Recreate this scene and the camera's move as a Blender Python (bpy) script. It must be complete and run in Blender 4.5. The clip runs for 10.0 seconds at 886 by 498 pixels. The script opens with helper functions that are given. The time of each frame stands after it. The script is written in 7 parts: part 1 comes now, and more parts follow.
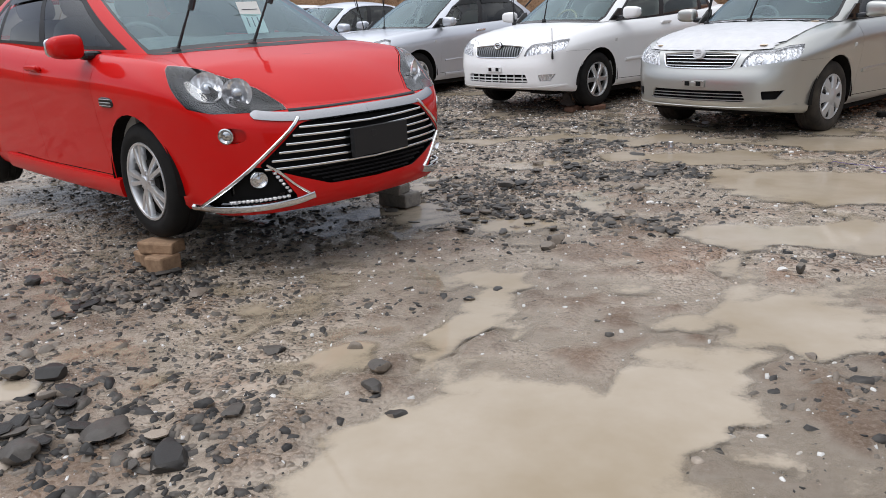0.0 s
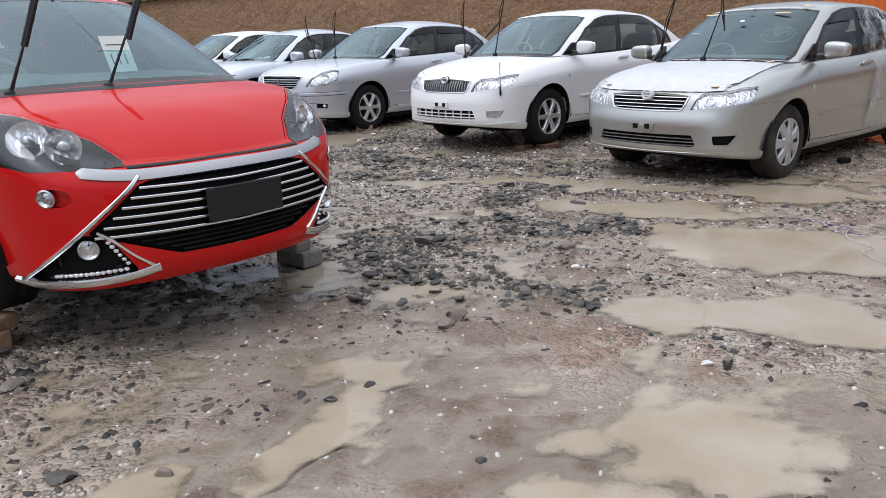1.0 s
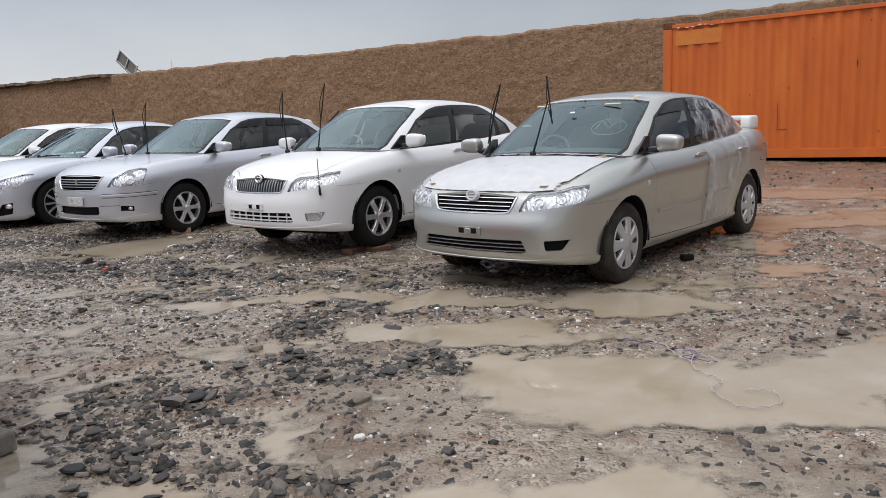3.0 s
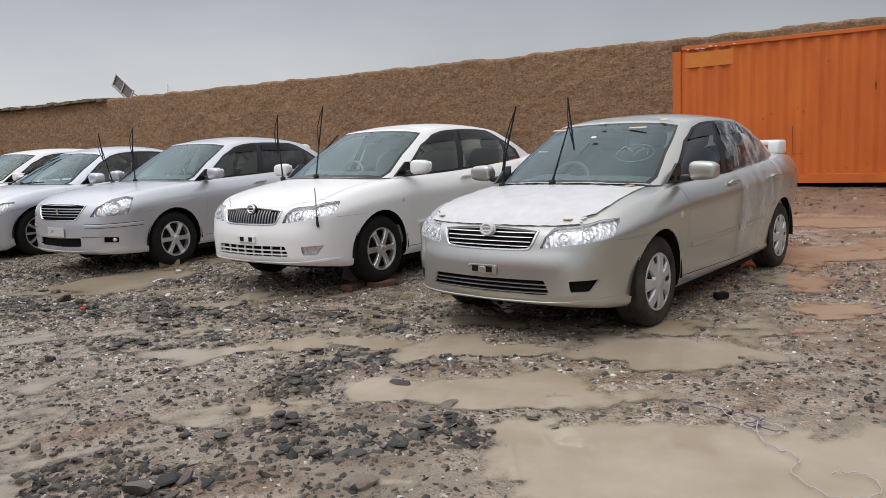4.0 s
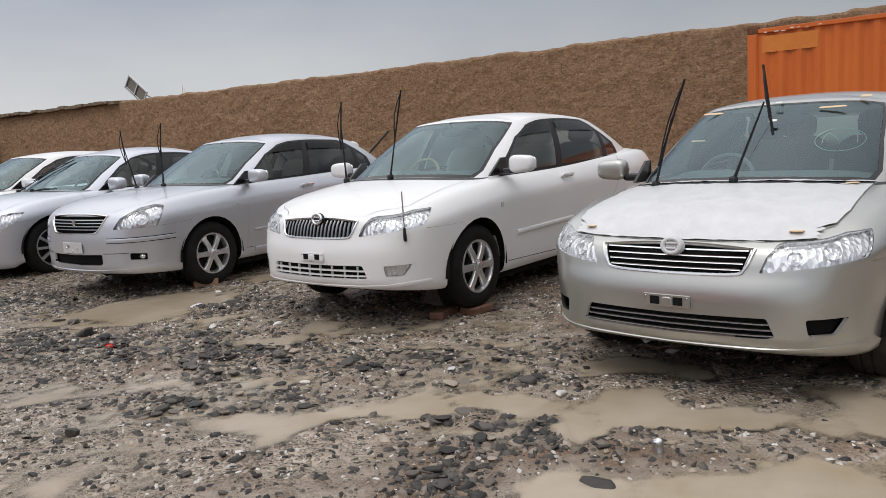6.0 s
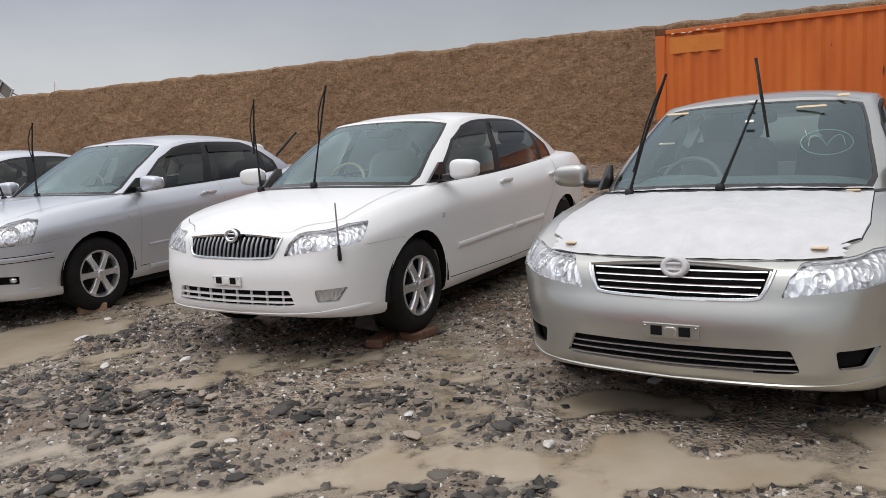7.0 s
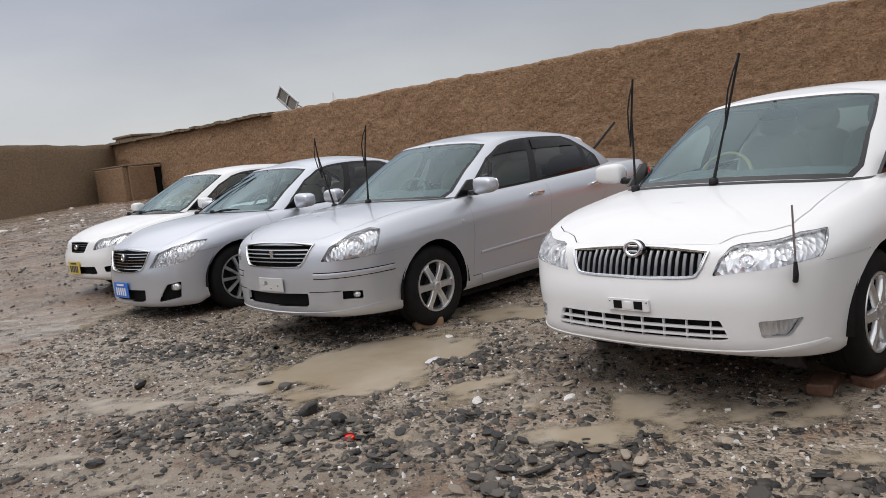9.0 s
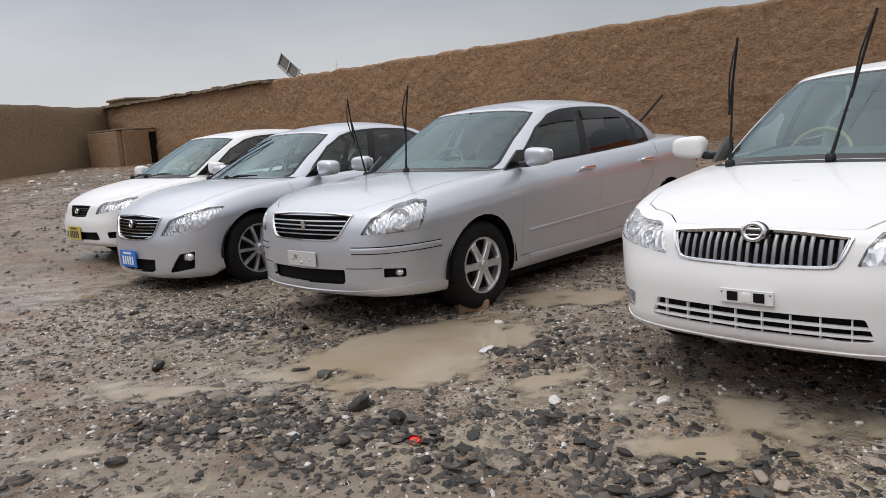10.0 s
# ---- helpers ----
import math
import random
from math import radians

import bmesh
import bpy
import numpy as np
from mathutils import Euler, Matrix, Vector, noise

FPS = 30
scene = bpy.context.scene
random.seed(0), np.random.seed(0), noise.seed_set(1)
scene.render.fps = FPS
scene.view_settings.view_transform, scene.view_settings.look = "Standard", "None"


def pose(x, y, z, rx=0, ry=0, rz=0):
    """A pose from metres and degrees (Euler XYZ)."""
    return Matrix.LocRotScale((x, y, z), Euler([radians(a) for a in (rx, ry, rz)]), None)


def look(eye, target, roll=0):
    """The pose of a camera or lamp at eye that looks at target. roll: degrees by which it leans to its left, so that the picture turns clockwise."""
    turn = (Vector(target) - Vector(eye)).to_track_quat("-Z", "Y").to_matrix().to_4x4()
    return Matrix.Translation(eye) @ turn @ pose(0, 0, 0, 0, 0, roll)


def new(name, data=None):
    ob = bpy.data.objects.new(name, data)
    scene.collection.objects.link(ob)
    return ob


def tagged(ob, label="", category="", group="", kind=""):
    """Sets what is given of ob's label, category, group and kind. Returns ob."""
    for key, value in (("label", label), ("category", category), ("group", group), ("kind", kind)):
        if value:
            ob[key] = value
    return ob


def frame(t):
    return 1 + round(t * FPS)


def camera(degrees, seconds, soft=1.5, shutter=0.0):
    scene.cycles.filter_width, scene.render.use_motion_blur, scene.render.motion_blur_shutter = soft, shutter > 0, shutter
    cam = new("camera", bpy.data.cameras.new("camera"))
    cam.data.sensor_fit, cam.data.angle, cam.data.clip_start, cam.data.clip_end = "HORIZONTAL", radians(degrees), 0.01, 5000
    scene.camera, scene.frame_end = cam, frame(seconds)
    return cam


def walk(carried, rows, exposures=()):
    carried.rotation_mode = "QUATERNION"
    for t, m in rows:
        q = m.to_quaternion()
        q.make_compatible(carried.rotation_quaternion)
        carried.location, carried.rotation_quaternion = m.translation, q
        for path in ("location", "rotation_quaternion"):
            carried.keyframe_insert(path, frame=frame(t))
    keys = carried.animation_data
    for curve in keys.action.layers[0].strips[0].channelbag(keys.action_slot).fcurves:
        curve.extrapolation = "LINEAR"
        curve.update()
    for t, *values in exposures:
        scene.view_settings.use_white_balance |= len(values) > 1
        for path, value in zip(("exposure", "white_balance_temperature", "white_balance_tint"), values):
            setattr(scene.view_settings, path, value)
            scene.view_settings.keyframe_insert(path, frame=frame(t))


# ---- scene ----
cam = camera(60.2, 10.0, soft=0.8)
PATH = [
    (0, (1.598, 0.521, 1.113), (1.046, 2.352, 0.53), -2.9),
    (0.5, (1.726, 0.84, 1.137), (1.183, 2.681, 0.576), -2.8),
    (1, (1.854, 1.169, 1.165), (1.346, 3.03, 0.639), -1.9),
    (1.5, (2.06, 1.509, 1.175), (1.56, 3.387, 0.703), -1.4),
    (2, (2.076, 1.788, 1.181), (1.6, 3.68, 0.743), -1.5),
    (2.2, (2.095, 1.878, 1.205), (1.743, 3.801, 0.783), -1.3),
    (2.3, (2.105, 1.926, 1.214), (1.846, 3.866, 0.803), -1.4),
    (2.5, (2.127, 1.978, 1.224), (1.917, 3.929, 0.835), -2.0),
    (2.7, (2.161, 2.062, 1.217), (1.958, 4.018, 0.854), -2.3),
    (4, (2.011, 2.771, 1.237), (1.822, 4.744, 0.968), -2.5),
    (4.5, (1.881, 3.125, 1.233), (1.559, 5.083, 0.982), -3.2),
    (5, (1.581, 3.393, 1.198), (1.229, 5.348, 0.962), -3.5),
    (5.2, (1.44, 3.491, 1.228), (1.097, 5.446, 0.985), -3.5),
    (6.3, (1.085, 4.255, 1.199), (1.072, 6.236, 0.923), -2.9),
    (6.5, (1.013, 4.373, 1.225), (1.136, 6.349, 0.941), -2.6),
    (7, (0.83, 4.689, 1.235), (0.896, 6.669, 0.957), -3.4),
    (7.2, (0.755, 4.790, 1.246), (0.634, 6.770, 0.979), -4.5),
    (7.3, (0.708, 4.832, 1.248), (0.507, 6.805, 0.990), -4.9),
    (7.5, (0.602, 4.907, 1.25), (0.282, 6.866, 1.01), -5.2),
    (8, (0.319, 5.105, 1.284), (-0.006, 7.064, 1.05), -5.2),
    (8.5, (0.078, 5.33, 1.277), (-0.401, 7.259, 1.055), -5.9),
    (9, (-0.129, 5.54, 1.283), (-0.678, 7.448, 1.044), -6.2),
    (9.5, (-0.421, 5.702, 1.282), (-0.965, 7.607, 1.006), -4.2),
    (10, (-0.655, 5.941, 1.248), (-1.182, 7.847, 0.946), -4.3),
]
walk(cam, [(t, look(eye, target, roll)) for t, eye, target, roll in PATH],
     exposures=[(0.0, 0.22, 6250, 10), (0.7, 0.24, 6050, 10), (1.5, 0.18, 6000, 10), (2.2, 0.06, 6050, 10), (2.8, 0.05, 6250, 10), (4.0, 0.0, 6550, 10), (7.5, -0.02, 6550, 10), (8.5, -0.06, 6550, 10), (10.0, -0.04, 6550, 10)])

# ---- world and light ----
world = bpy.data.worlds.new("overcast")
scene.world = world
world.use_nodes = True
wn, wl = world.node_tree.nodes, world.node_tree.links
wn.clear()
w_out = wn.new("ShaderNodeOutputWorld")
w_bg = wn.new("ShaderNodeBackground")
w_sky = wn.new("ShaderNodeTexSky")
w_sky.sky_type = "NISHITA"
w_sky.sun_disc = False
w_sky.sun_elevation = radians(50)
w_sky.sun_rotation = radians(200)
w_co = wn.new("ShaderNodeTexCoord")
w_sep = wn.new("ShaderNodeSeparateXYZ")
w_ramp = wn.new("ShaderNodeValToRGB")
w_ramp.color_ramp.interpolation = "EASE"
els = w_ramp.color_ramp.elements
els[0].position, els[0].color = 0.0, (0.56, 0.56, 0.57, 1)
els[1].position, els[1].color = 1.0, (1.75, 1.75, 1.78, 1)
e = els.new(0.10); e.color = (0.52, 0.525, 0.54, 1)
e = els.new(0.24); e.color = (0.37, 0.39, 0.45, 1)
e = els.new(0.50); e.color = (1.10, 1.11, 1.15, 1)
w_map = wn.new("ShaderNodeMapping")
w_map.inputs["Scale"].default_value = (1.6, 1.6, 5.0)
w_noise = wn.new("ShaderNodeTexNoise")
w_noise.inputs["Scale"].default_value = 1.6
w_noise.inputs["Detail"].default_value = 5
w_mul = wn.new("ShaderNodeMix"); w_mul.data_type = "RGBA"; w_mul.blend_type = "MULTIPLY"
w_mul.inputs["Factor"].default_value = 1.0
w_cl = wn.new("ShaderNodeValToRGB")
w_cl.color_ramp.elements[0].position, w_cl.color_ramp.elements[0].color = 0.25, (0.84, 0.845, 0.87, 1)
w_cl.color_ramp.elements[1].position, w_cl.color_ramp.elements[1].color = 0.75, (1.14, 1.13, 1.11, 1)
w_sc = wn.new("ShaderNodeMix"); w_sc.data_type = "RGBA"; w_sc.blend_type = "ADD"
w_sc.inputs["Factor"].default_value = 0.015
wl.new(w_co.outputs["Generated"], w_sep.inputs[0])
wl.new(w_sep.outputs["Z"], w_ramp.inputs["Fac"])
wl.new(w_co.outputs["Generated"], w_map.inputs["Vector"])
wl.new(w_map.outputs[0], w_noise.inputs["Vector"])
wl.new(w_noise.outputs["Fac"], w_cl.inputs["Fac"])
wl.new(w_ramp.outputs["Color"], w_mul.inputs["A"])
wl.new(w_cl.outputs["Color"], w_mul.inputs["B"])
w_az = wn.new("ShaderNodeMapRange")
for k, v in (("From Min", -0.7), ("From Max", 0.50), ("To Min", 1.10), ("To Max", 0.62)):
    w_az.inputs[k].default_value = v
w_side = wn.new("ShaderNodeMix"); w_side.data_type = "RGBA"; w_side.blend_type = "MULTIPLY"
w_side.inputs["Factor"].default_value = 1.0
wl.new(w_sep.outputs["X"], w_az.inputs["Value"])
wl.new(w_mul.outputs["Result"], w_side.inputs["A"])
wl.new(w_az.outputs[0], w_side.inputs["B"])
wl.new(w_side.outputs["Result"], w_sc.inputs["A"])
wl.new(w_sky.outputs["Color"], w_sc.inputs["B"])
wl.new(w_sc.outputs["Result"], w_bg.inputs["Color"])
w_bg.inputs["Strength"].default_value = 1.0
wl.new(w_bg.outputs[0], w_out.inputs["Surface"])

sun_data = bpy.data.lights.new("sun", "SUN")
sun_data.energy, sun_data.angle, sun_data.color = 0.7, radians(25), (1.0, 0.97, 0.93)
sun = new("sun", sun_data)
sun.matrix_world = look((0, 0, 30), (8, 14, 0))
scene.view_settings.exposure = 0.0

# ---- materials ----
def mat(name, color=(0.5, 0.5, 0.5), rough=0.5, metal=0.0, spec=0.5, coat=0.0, coat_rough=0.03):
    m = bpy.data.materials.new(name)
    m.use_nodes = True
    b = m.node_tree.nodes["Principled BSDF"]
    b.inputs["Base Color"].default_value = (*color, 1)
    b.inputs["Roughness"].default_value = rough
    b.inputs["Metallic"].default_value = metal
    b.inputs["Specular IOR Level"].default_value = spec
    b.inputs["Coat Weight"].default_value = coat
    b.inputs["Coat Roughness"].default_value = coat_rough
    return m


def nodes_of(m):
    nt = m.node_tree
    return nt, nt.nodes, nt.links, nt.nodes["Principled BSDF"]


def coords(nt, kind="Object", scale=(1, 1, 1)):
    c = nt.nodes.new("ShaderNodeTexCoord")
    mp = nt.nodes.new("ShaderNodeMapping")
    mp.inputs["Scale"].default_value = scale
    nt.links.new(c.outputs[kind], mp.inputs["Vector"])
    return mp.outputs[0]


def noise_tex(nt, vec, scale, detail=4, rough=0.55):
    n = nt.nodes.new("ShaderNodeTexNoise")
    n.inputs["Scale"].default_value = scale
    n.inputs["Detail"].default_value = detail
    n.inputs["Roughness"].default_value = rough
    nt.links.new(vec, n.inputs["Vector"])
    return n.outputs["Fac"]


def ramp(nt, fac, stops):
    r = nt.nodes.new("ShaderNodeValToRGB")
    el = r.color_ramp.elements
    while len(el) < len(stops):
        el.new(0.5)
    for k, (p, c) in enumerate(stops):
        el[k].position = p
        el[k].color = (*c, 1) if len(c) == 3 else c
    nt.links.new(fac, r.inputs["Fac"])
    return r.outputs["Color"]


def mix(nt, fac, a, b, mode="MIX"):
    n = nt.nodes.new("ShaderNodeMix")
    n.data_type, n.blend_type = "RGBA", mode
    for sock, v in (("Factor", fac), ("A", a), ("B", b)):
        if isinstance(v, (int, float)):
            n.inputs[sock].default_value = v
        elif isinstance(v, tuple):
            n.inputs[sock].default_value = (*v, 1)
        else:
            nt.links.new(v, n.inputs[sock])
    return n.outputs["Result"]


def bump(nt, height, strength, dist, normal=None):
    b = nt.nodes.new("ShaderNodeBump")
    b.inputs["Strength"].default_value = strength
    b.inputs["Distance"].default_value = dist
    nt.links.new(height, b.inputs["Height"])
    if normal is not None:
        nt.links.new(normal, b.inputs["Normal"])
    return b.outputs["Normal"]


def paint(name, color, metal=0.0, rough=0.35, dirt=0.25, dirt_color=(0.23, 0.18, 0.13), coat=0.75, spec=0.25):
    """Car paint: clear coat with rain film, fine flake and road splash low on the panels."""
    m = mat(name, color, rough, metal, spec, coat, 0.04)
    nt, nn, ll, b = nodes_of(m)
    v = coords(nt)
    n1 = noise_tex(nt, v, 2.2, 5)
    n2 = noise_tex(nt, v, 40, 3)
    film = ramp(nt, n1, [(0.35, (0, 0, 0)), (0.8, (1, 1, 1))])
    speck = ramp(nt, n2, [(0.55, (0, 0, 0)), (0.75, (1, 1, 1))])
    both = mix(nt, 0.5, film, speck, "MULTIPLY")
    f = nn.new("ShaderNodeMath"); f.operation = "MULTIPLY"
    f.inputs[1].default_value = dirt
    ll.new(both, f.inputs[0])
    ll.new(mix(nt, f.outputs[0], color, dirt_color), b.inputs["Base Color"])
    # rain drops on the clear coat
    vo = nn.new("ShaderNodeTexVoronoi")
    vo.inputs["Scale"].default_value = 95
    ll.new(v, vo.inputs["Vector"])
    drops = ramp(nt, vo.outputs["Distance"], [(0.0, (1, 1, 1)), (0.28, (0, 0, 0))])
    where = ramp(nt, noise_tex(nt, v, 6, 3), [(0.45, (0, 0, 0)), (0.62, (1, 1, 1))])
    ll.new(bump(nt, mix(nt, 1.0, drops, where, "MULTIPLY"), 0.12, 0.004), b.inputs["Coat Normal"])
    cr = ramp(nt, n1, [(0.3, (0.015, 0.015, 0.015)), (0.75, (0.07, 0.07, 0.07))])
    ll.new(cr, b.inputs["Coat Roughness"])
    return m


def thin_glass(name, tint=(0.75, 0.82, 0.80), gloss_rough=0.02, haze=0.0, haze_color=(0.6, 0.65, 0.65), ior=1.52, sheen=(1, 1, 1)):
    m = bpy.data.materials.new(name)
    m.use_nodes = True
    nt = m.node_tree
    nn, ll = nt.nodes, nt.links
    nn.clear()
    out = nn.new("ShaderNodeOutputMaterial")
    tr = nn.new("ShaderNodeBsdfTransparent"); tr.inputs[0].default_value = (*tint, 1)
    gl = nn.new("ShaderNodeBsdfGlossy"); gl.inputs["Roughness"].default_value = gloss_rough
    gl.inputs["Color"].default_value = (*sheen, 1)
    fr = nn.new("ShaderNodeFresnel"); fr.inputs["IOR"].default_value = ior
    ms = nn.new("ShaderNodeMixShader")
    ll.new(fr.outputs[0], ms.inputs[0])
    ll.new(tr.outputs[0], ms.inputs[1])
    ll.new(gl.outputs[0], ms.inputs[2])
    last = ms.outputs[0]
    if haze:
        df = nn.new("ShaderNodeBsdfDiffuse"); df.inputs[0].default_value = (*haze_color, 1)
        n = noise_tex(nt, coords(nt), 3.0, 5)
        k = nn.new("ShaderNodeMath"); k.operation = "MULTIPLY"; k.inputs[1].default_value = haze * 2
        ll.new(n, k.inputs[0])
        m2 = nn.new("ShaderNodeMixShader")
        ll.new(k.outputs[0], m2.inputs[0]); ll.new(last, m2.inputs[1]); ll.new(df.outputs[0], m2.inputs[2])
        last = m2.outputs[0]
    ll.new(last, out.inputs["Surface"])
    return m


RED = paint("red_paint", (0.54, 0.004, 0.003), 0.0, 0.6, 0.0, coat=0.55, spec=0.08)
WHITE = paint("white_paint", (0.80, 0.80, 0.80), 0.0, 0.45, 0.08, coat=0.5)
SILVER = paint("champagne_silver_paint", (0.50, 0.503, 0.475), 0.82, 0.32, 0.06)
SILVER_COOL = paint("cool_silver_paint", (0.585, 0.605, 0.65), 0.60, 0.36, 0.06)
SILVER_BLUE = paint("bright_silver_paint", (0.60, 0.625, 0.68), 0.60, 0.36, 0.06)
BLACK_GLOSS = mat("black_gloss_plastic", (0.012, 0.012, 0.013), 0.18)
BLACK = mat("black_plastic", (0.018, 0.018, 0.019), 0.5, spec=0.3)
GAP = mat("panel_gap", (0.010, 0.010, 0.010), 0.8, spec=0.1)
UNDER = mat("underbody", (0.014, 0.013, 0.012), 0.9, spec=0.1)
CHROME = mat("chrome", (0.78, 0.79, 0.80), 0.14, 1.0)
DARK_CHROME = mat("dark_chrome", (0.55, 0.56, 0.57), 0.16, 1.0)
SATIN = mat("satin_metal", (0.60, 0.60, 0.61), 0.3, 1.0)
ALLOY = mat("alloy_wheel", (0.72, 0.73, 0.74), 0.30, 0.85)
HUBCAP = mat("silver_hubcap", (0.55, 0.56, 0.57), 0.38, 0.6)
REFLECT = mat("lamp_reflector", (0.90, 0.90, 0.91), 0.20, 0.70)
SLAT = mat("smoked_chrome_slat", (0.22, 0.22, 0.225), 0.30, 0.9)
LAMP_DARK = mat("lamp_dark_bezel", (0.035, 0.038, 0.043), 0.25, 0.3)
LENS = thin_glass("lamp_lens", (0.96, 0.97, 0.98), 0.03)
BULB = mat("projector_lens", (0.55, 0.58, 0.62), 0.05, 0.6)
TAIL = mat("tail_lens", (0.45, 0.015, 0.01), 0.12)
GLASS = thin_glass("windscreen_glass", (0.64, 0.86, 0.88), 0.012, 0.0, ior=1.85, sheen=(0.78, 0.95, 1.0))
GLASS_SIDE = thin_glass("side_glass", (0.74, 0.80, 0.78), 0.015)
GLASS_DARK = thin_glass("privacy_glass", (0.20, 0.21, 0.215), 0.02)
VISOR = thin_glass("smoked_visor", (0.09, 0.08, 0.078), 0.04, ior=1.35)
SEAT = mat("seat_cloth", (0.62, 0.60, 0.55), 0.9)
SEAT_DARK = mat("dark_seat_cloth", (0.07, 0.07, 0.075), 0.9)
TRIM_IN = mat("interior_plastic", (0.16, 0.16, 0.155), 0.7)
LINING = mat("cabin_lining", (0.45, 0.44, 0.41), 0.85)
TRIM_TAN = mat("tan_plastic", (0.45, 0.34, 0.18), 0.5)
PLATE_BLUE = mat("blue_plate", (0.02, 0.16, 0.62), 0.35)
PLATE_YELLOW = mat("yellow_plate", (0.62, 0.47, 0.10), 0.4)
PLATE_WHITE = mat("white_bars", (0.8, 0.8, 0.8), 0.5)
PLATE_HOLDER = mat("grey_bracket", (0.55, 0.55, 0.54), 0.4)
PAPER = mat("paper", (0.72, 0.72, 0.68), 0.9)
INK = mat("ink", (0.05, 0.05, 0.07), 0.8)
CHALK = mat("green_marker", (0.35, 0.62, 0.52), 0.8)
TAPE = mat("paper_tape", (0.68, 0.52, 0.33), 0.8)


def grain(m, dark, light, scale, strength=0.3, dist=0.004, spec=0.5):
    nt, nn, ll, b = nodes_of(m)
    b.inputs["Specular IOR Level"].default_value = spec
    v = coords(nt)
    n = noise_tex(nt, v, scale, 6, 0.6)
    ll.new(ramp(nt, n, [(0.3, dark), (0.7, light)]), b.inputs["Base Color"])
    ll.new(bump(nt, n, strength, dist), b.inputs["Normal"])
    return m




def facets(m):
    nt, nn, ll, b = nodes_of(m)
    vo = nn.new("ShaderNodeTexVoronoi")
    vo.inputs["Scale"].default_value = 44
    ll.new(coords(nt, "Object", (1, 1, 0.45)), vo.inputs["Vector"])
    ll.new(bump(nt, vo.outputs["Distance"], 0.7, 0.010), b.inputs["Normal"])
    return m


facets(REFLECT)
TYRE = grain(mat("tyre_rubber", rough=0.72), (0.008, 0.008, 0.008), (0.017, 0.016, 0.015), 9, 0.2, 0.002, 0.15)
TYRE_MUD = grain(mat("muddy_tyre", rough=0.8), (0.014, 0.013, 0.012), (0.060, 0.050, 0.040), 6, 0.3, 0.003, 0.2)
BRICK = grain(mat("mud_brick", rough=0.85), (0.20, 0.12, 0.07), (0.34, 0.22, 0.13), 30, 0.6, 0.006)
BRICK_DARK = grain(mat("wet_brick", rough=0.6), (0.09, 0.045, 0.03), (0.20, 0.10, 0.06), 30, 0.6, 0.006)
CONCRETE = grain(mat("concrete_block", rough=0.85), (0.13, 0.12, 0.11), (0.24, 0.22, 0.19), 30, 0.6, 0.006)


def film(name, color, alpha=()):
    """Crumpled protective plastic sheet; alpha: how far its wrinkles show over the clear parts."""
    m = mat(name, color, 0.28, 0.0, 0.5)
    nt, nn, ll, b = nodes_of(m)
    v = coords(nt)
    n = noise_tex(nt, v, 11, 6, 0.65)
    n2 = noise_tex(nt, coords(nt, "Object", (1, 1, 0.5)), 5, 7, 0.68)
    ll.new(bump(nt, n, 0.8 if alpha else 0.35, 0.02), b.inputs["Normal"])
    ll.new(ramp(nt, n, [(0.3, tuple(k * 0.86 for k in color)), (0.7, color)]), b.inputs["Base Color"])
    if alpha:
        ll.new(ramp(nt, n2, [(p, (a, a, a)) for p, a in alpha]), b.inputs["Alpha"])
    return m


FILM_WHITE = film("white_film", (0.66, 0.66, 0.67))
FILM_CLEAR = film("clear_film", (0.72, 0.74, 0.75), [(0.36, 0.08), (0.52, 0.22), (0.64, 0.62)])
FILM_TORN = film("torn_clear_film", (0.74, 0.76, 0.77), [(0.46, 0.04), (0.55, 0.35), (0.64, 0.80)])


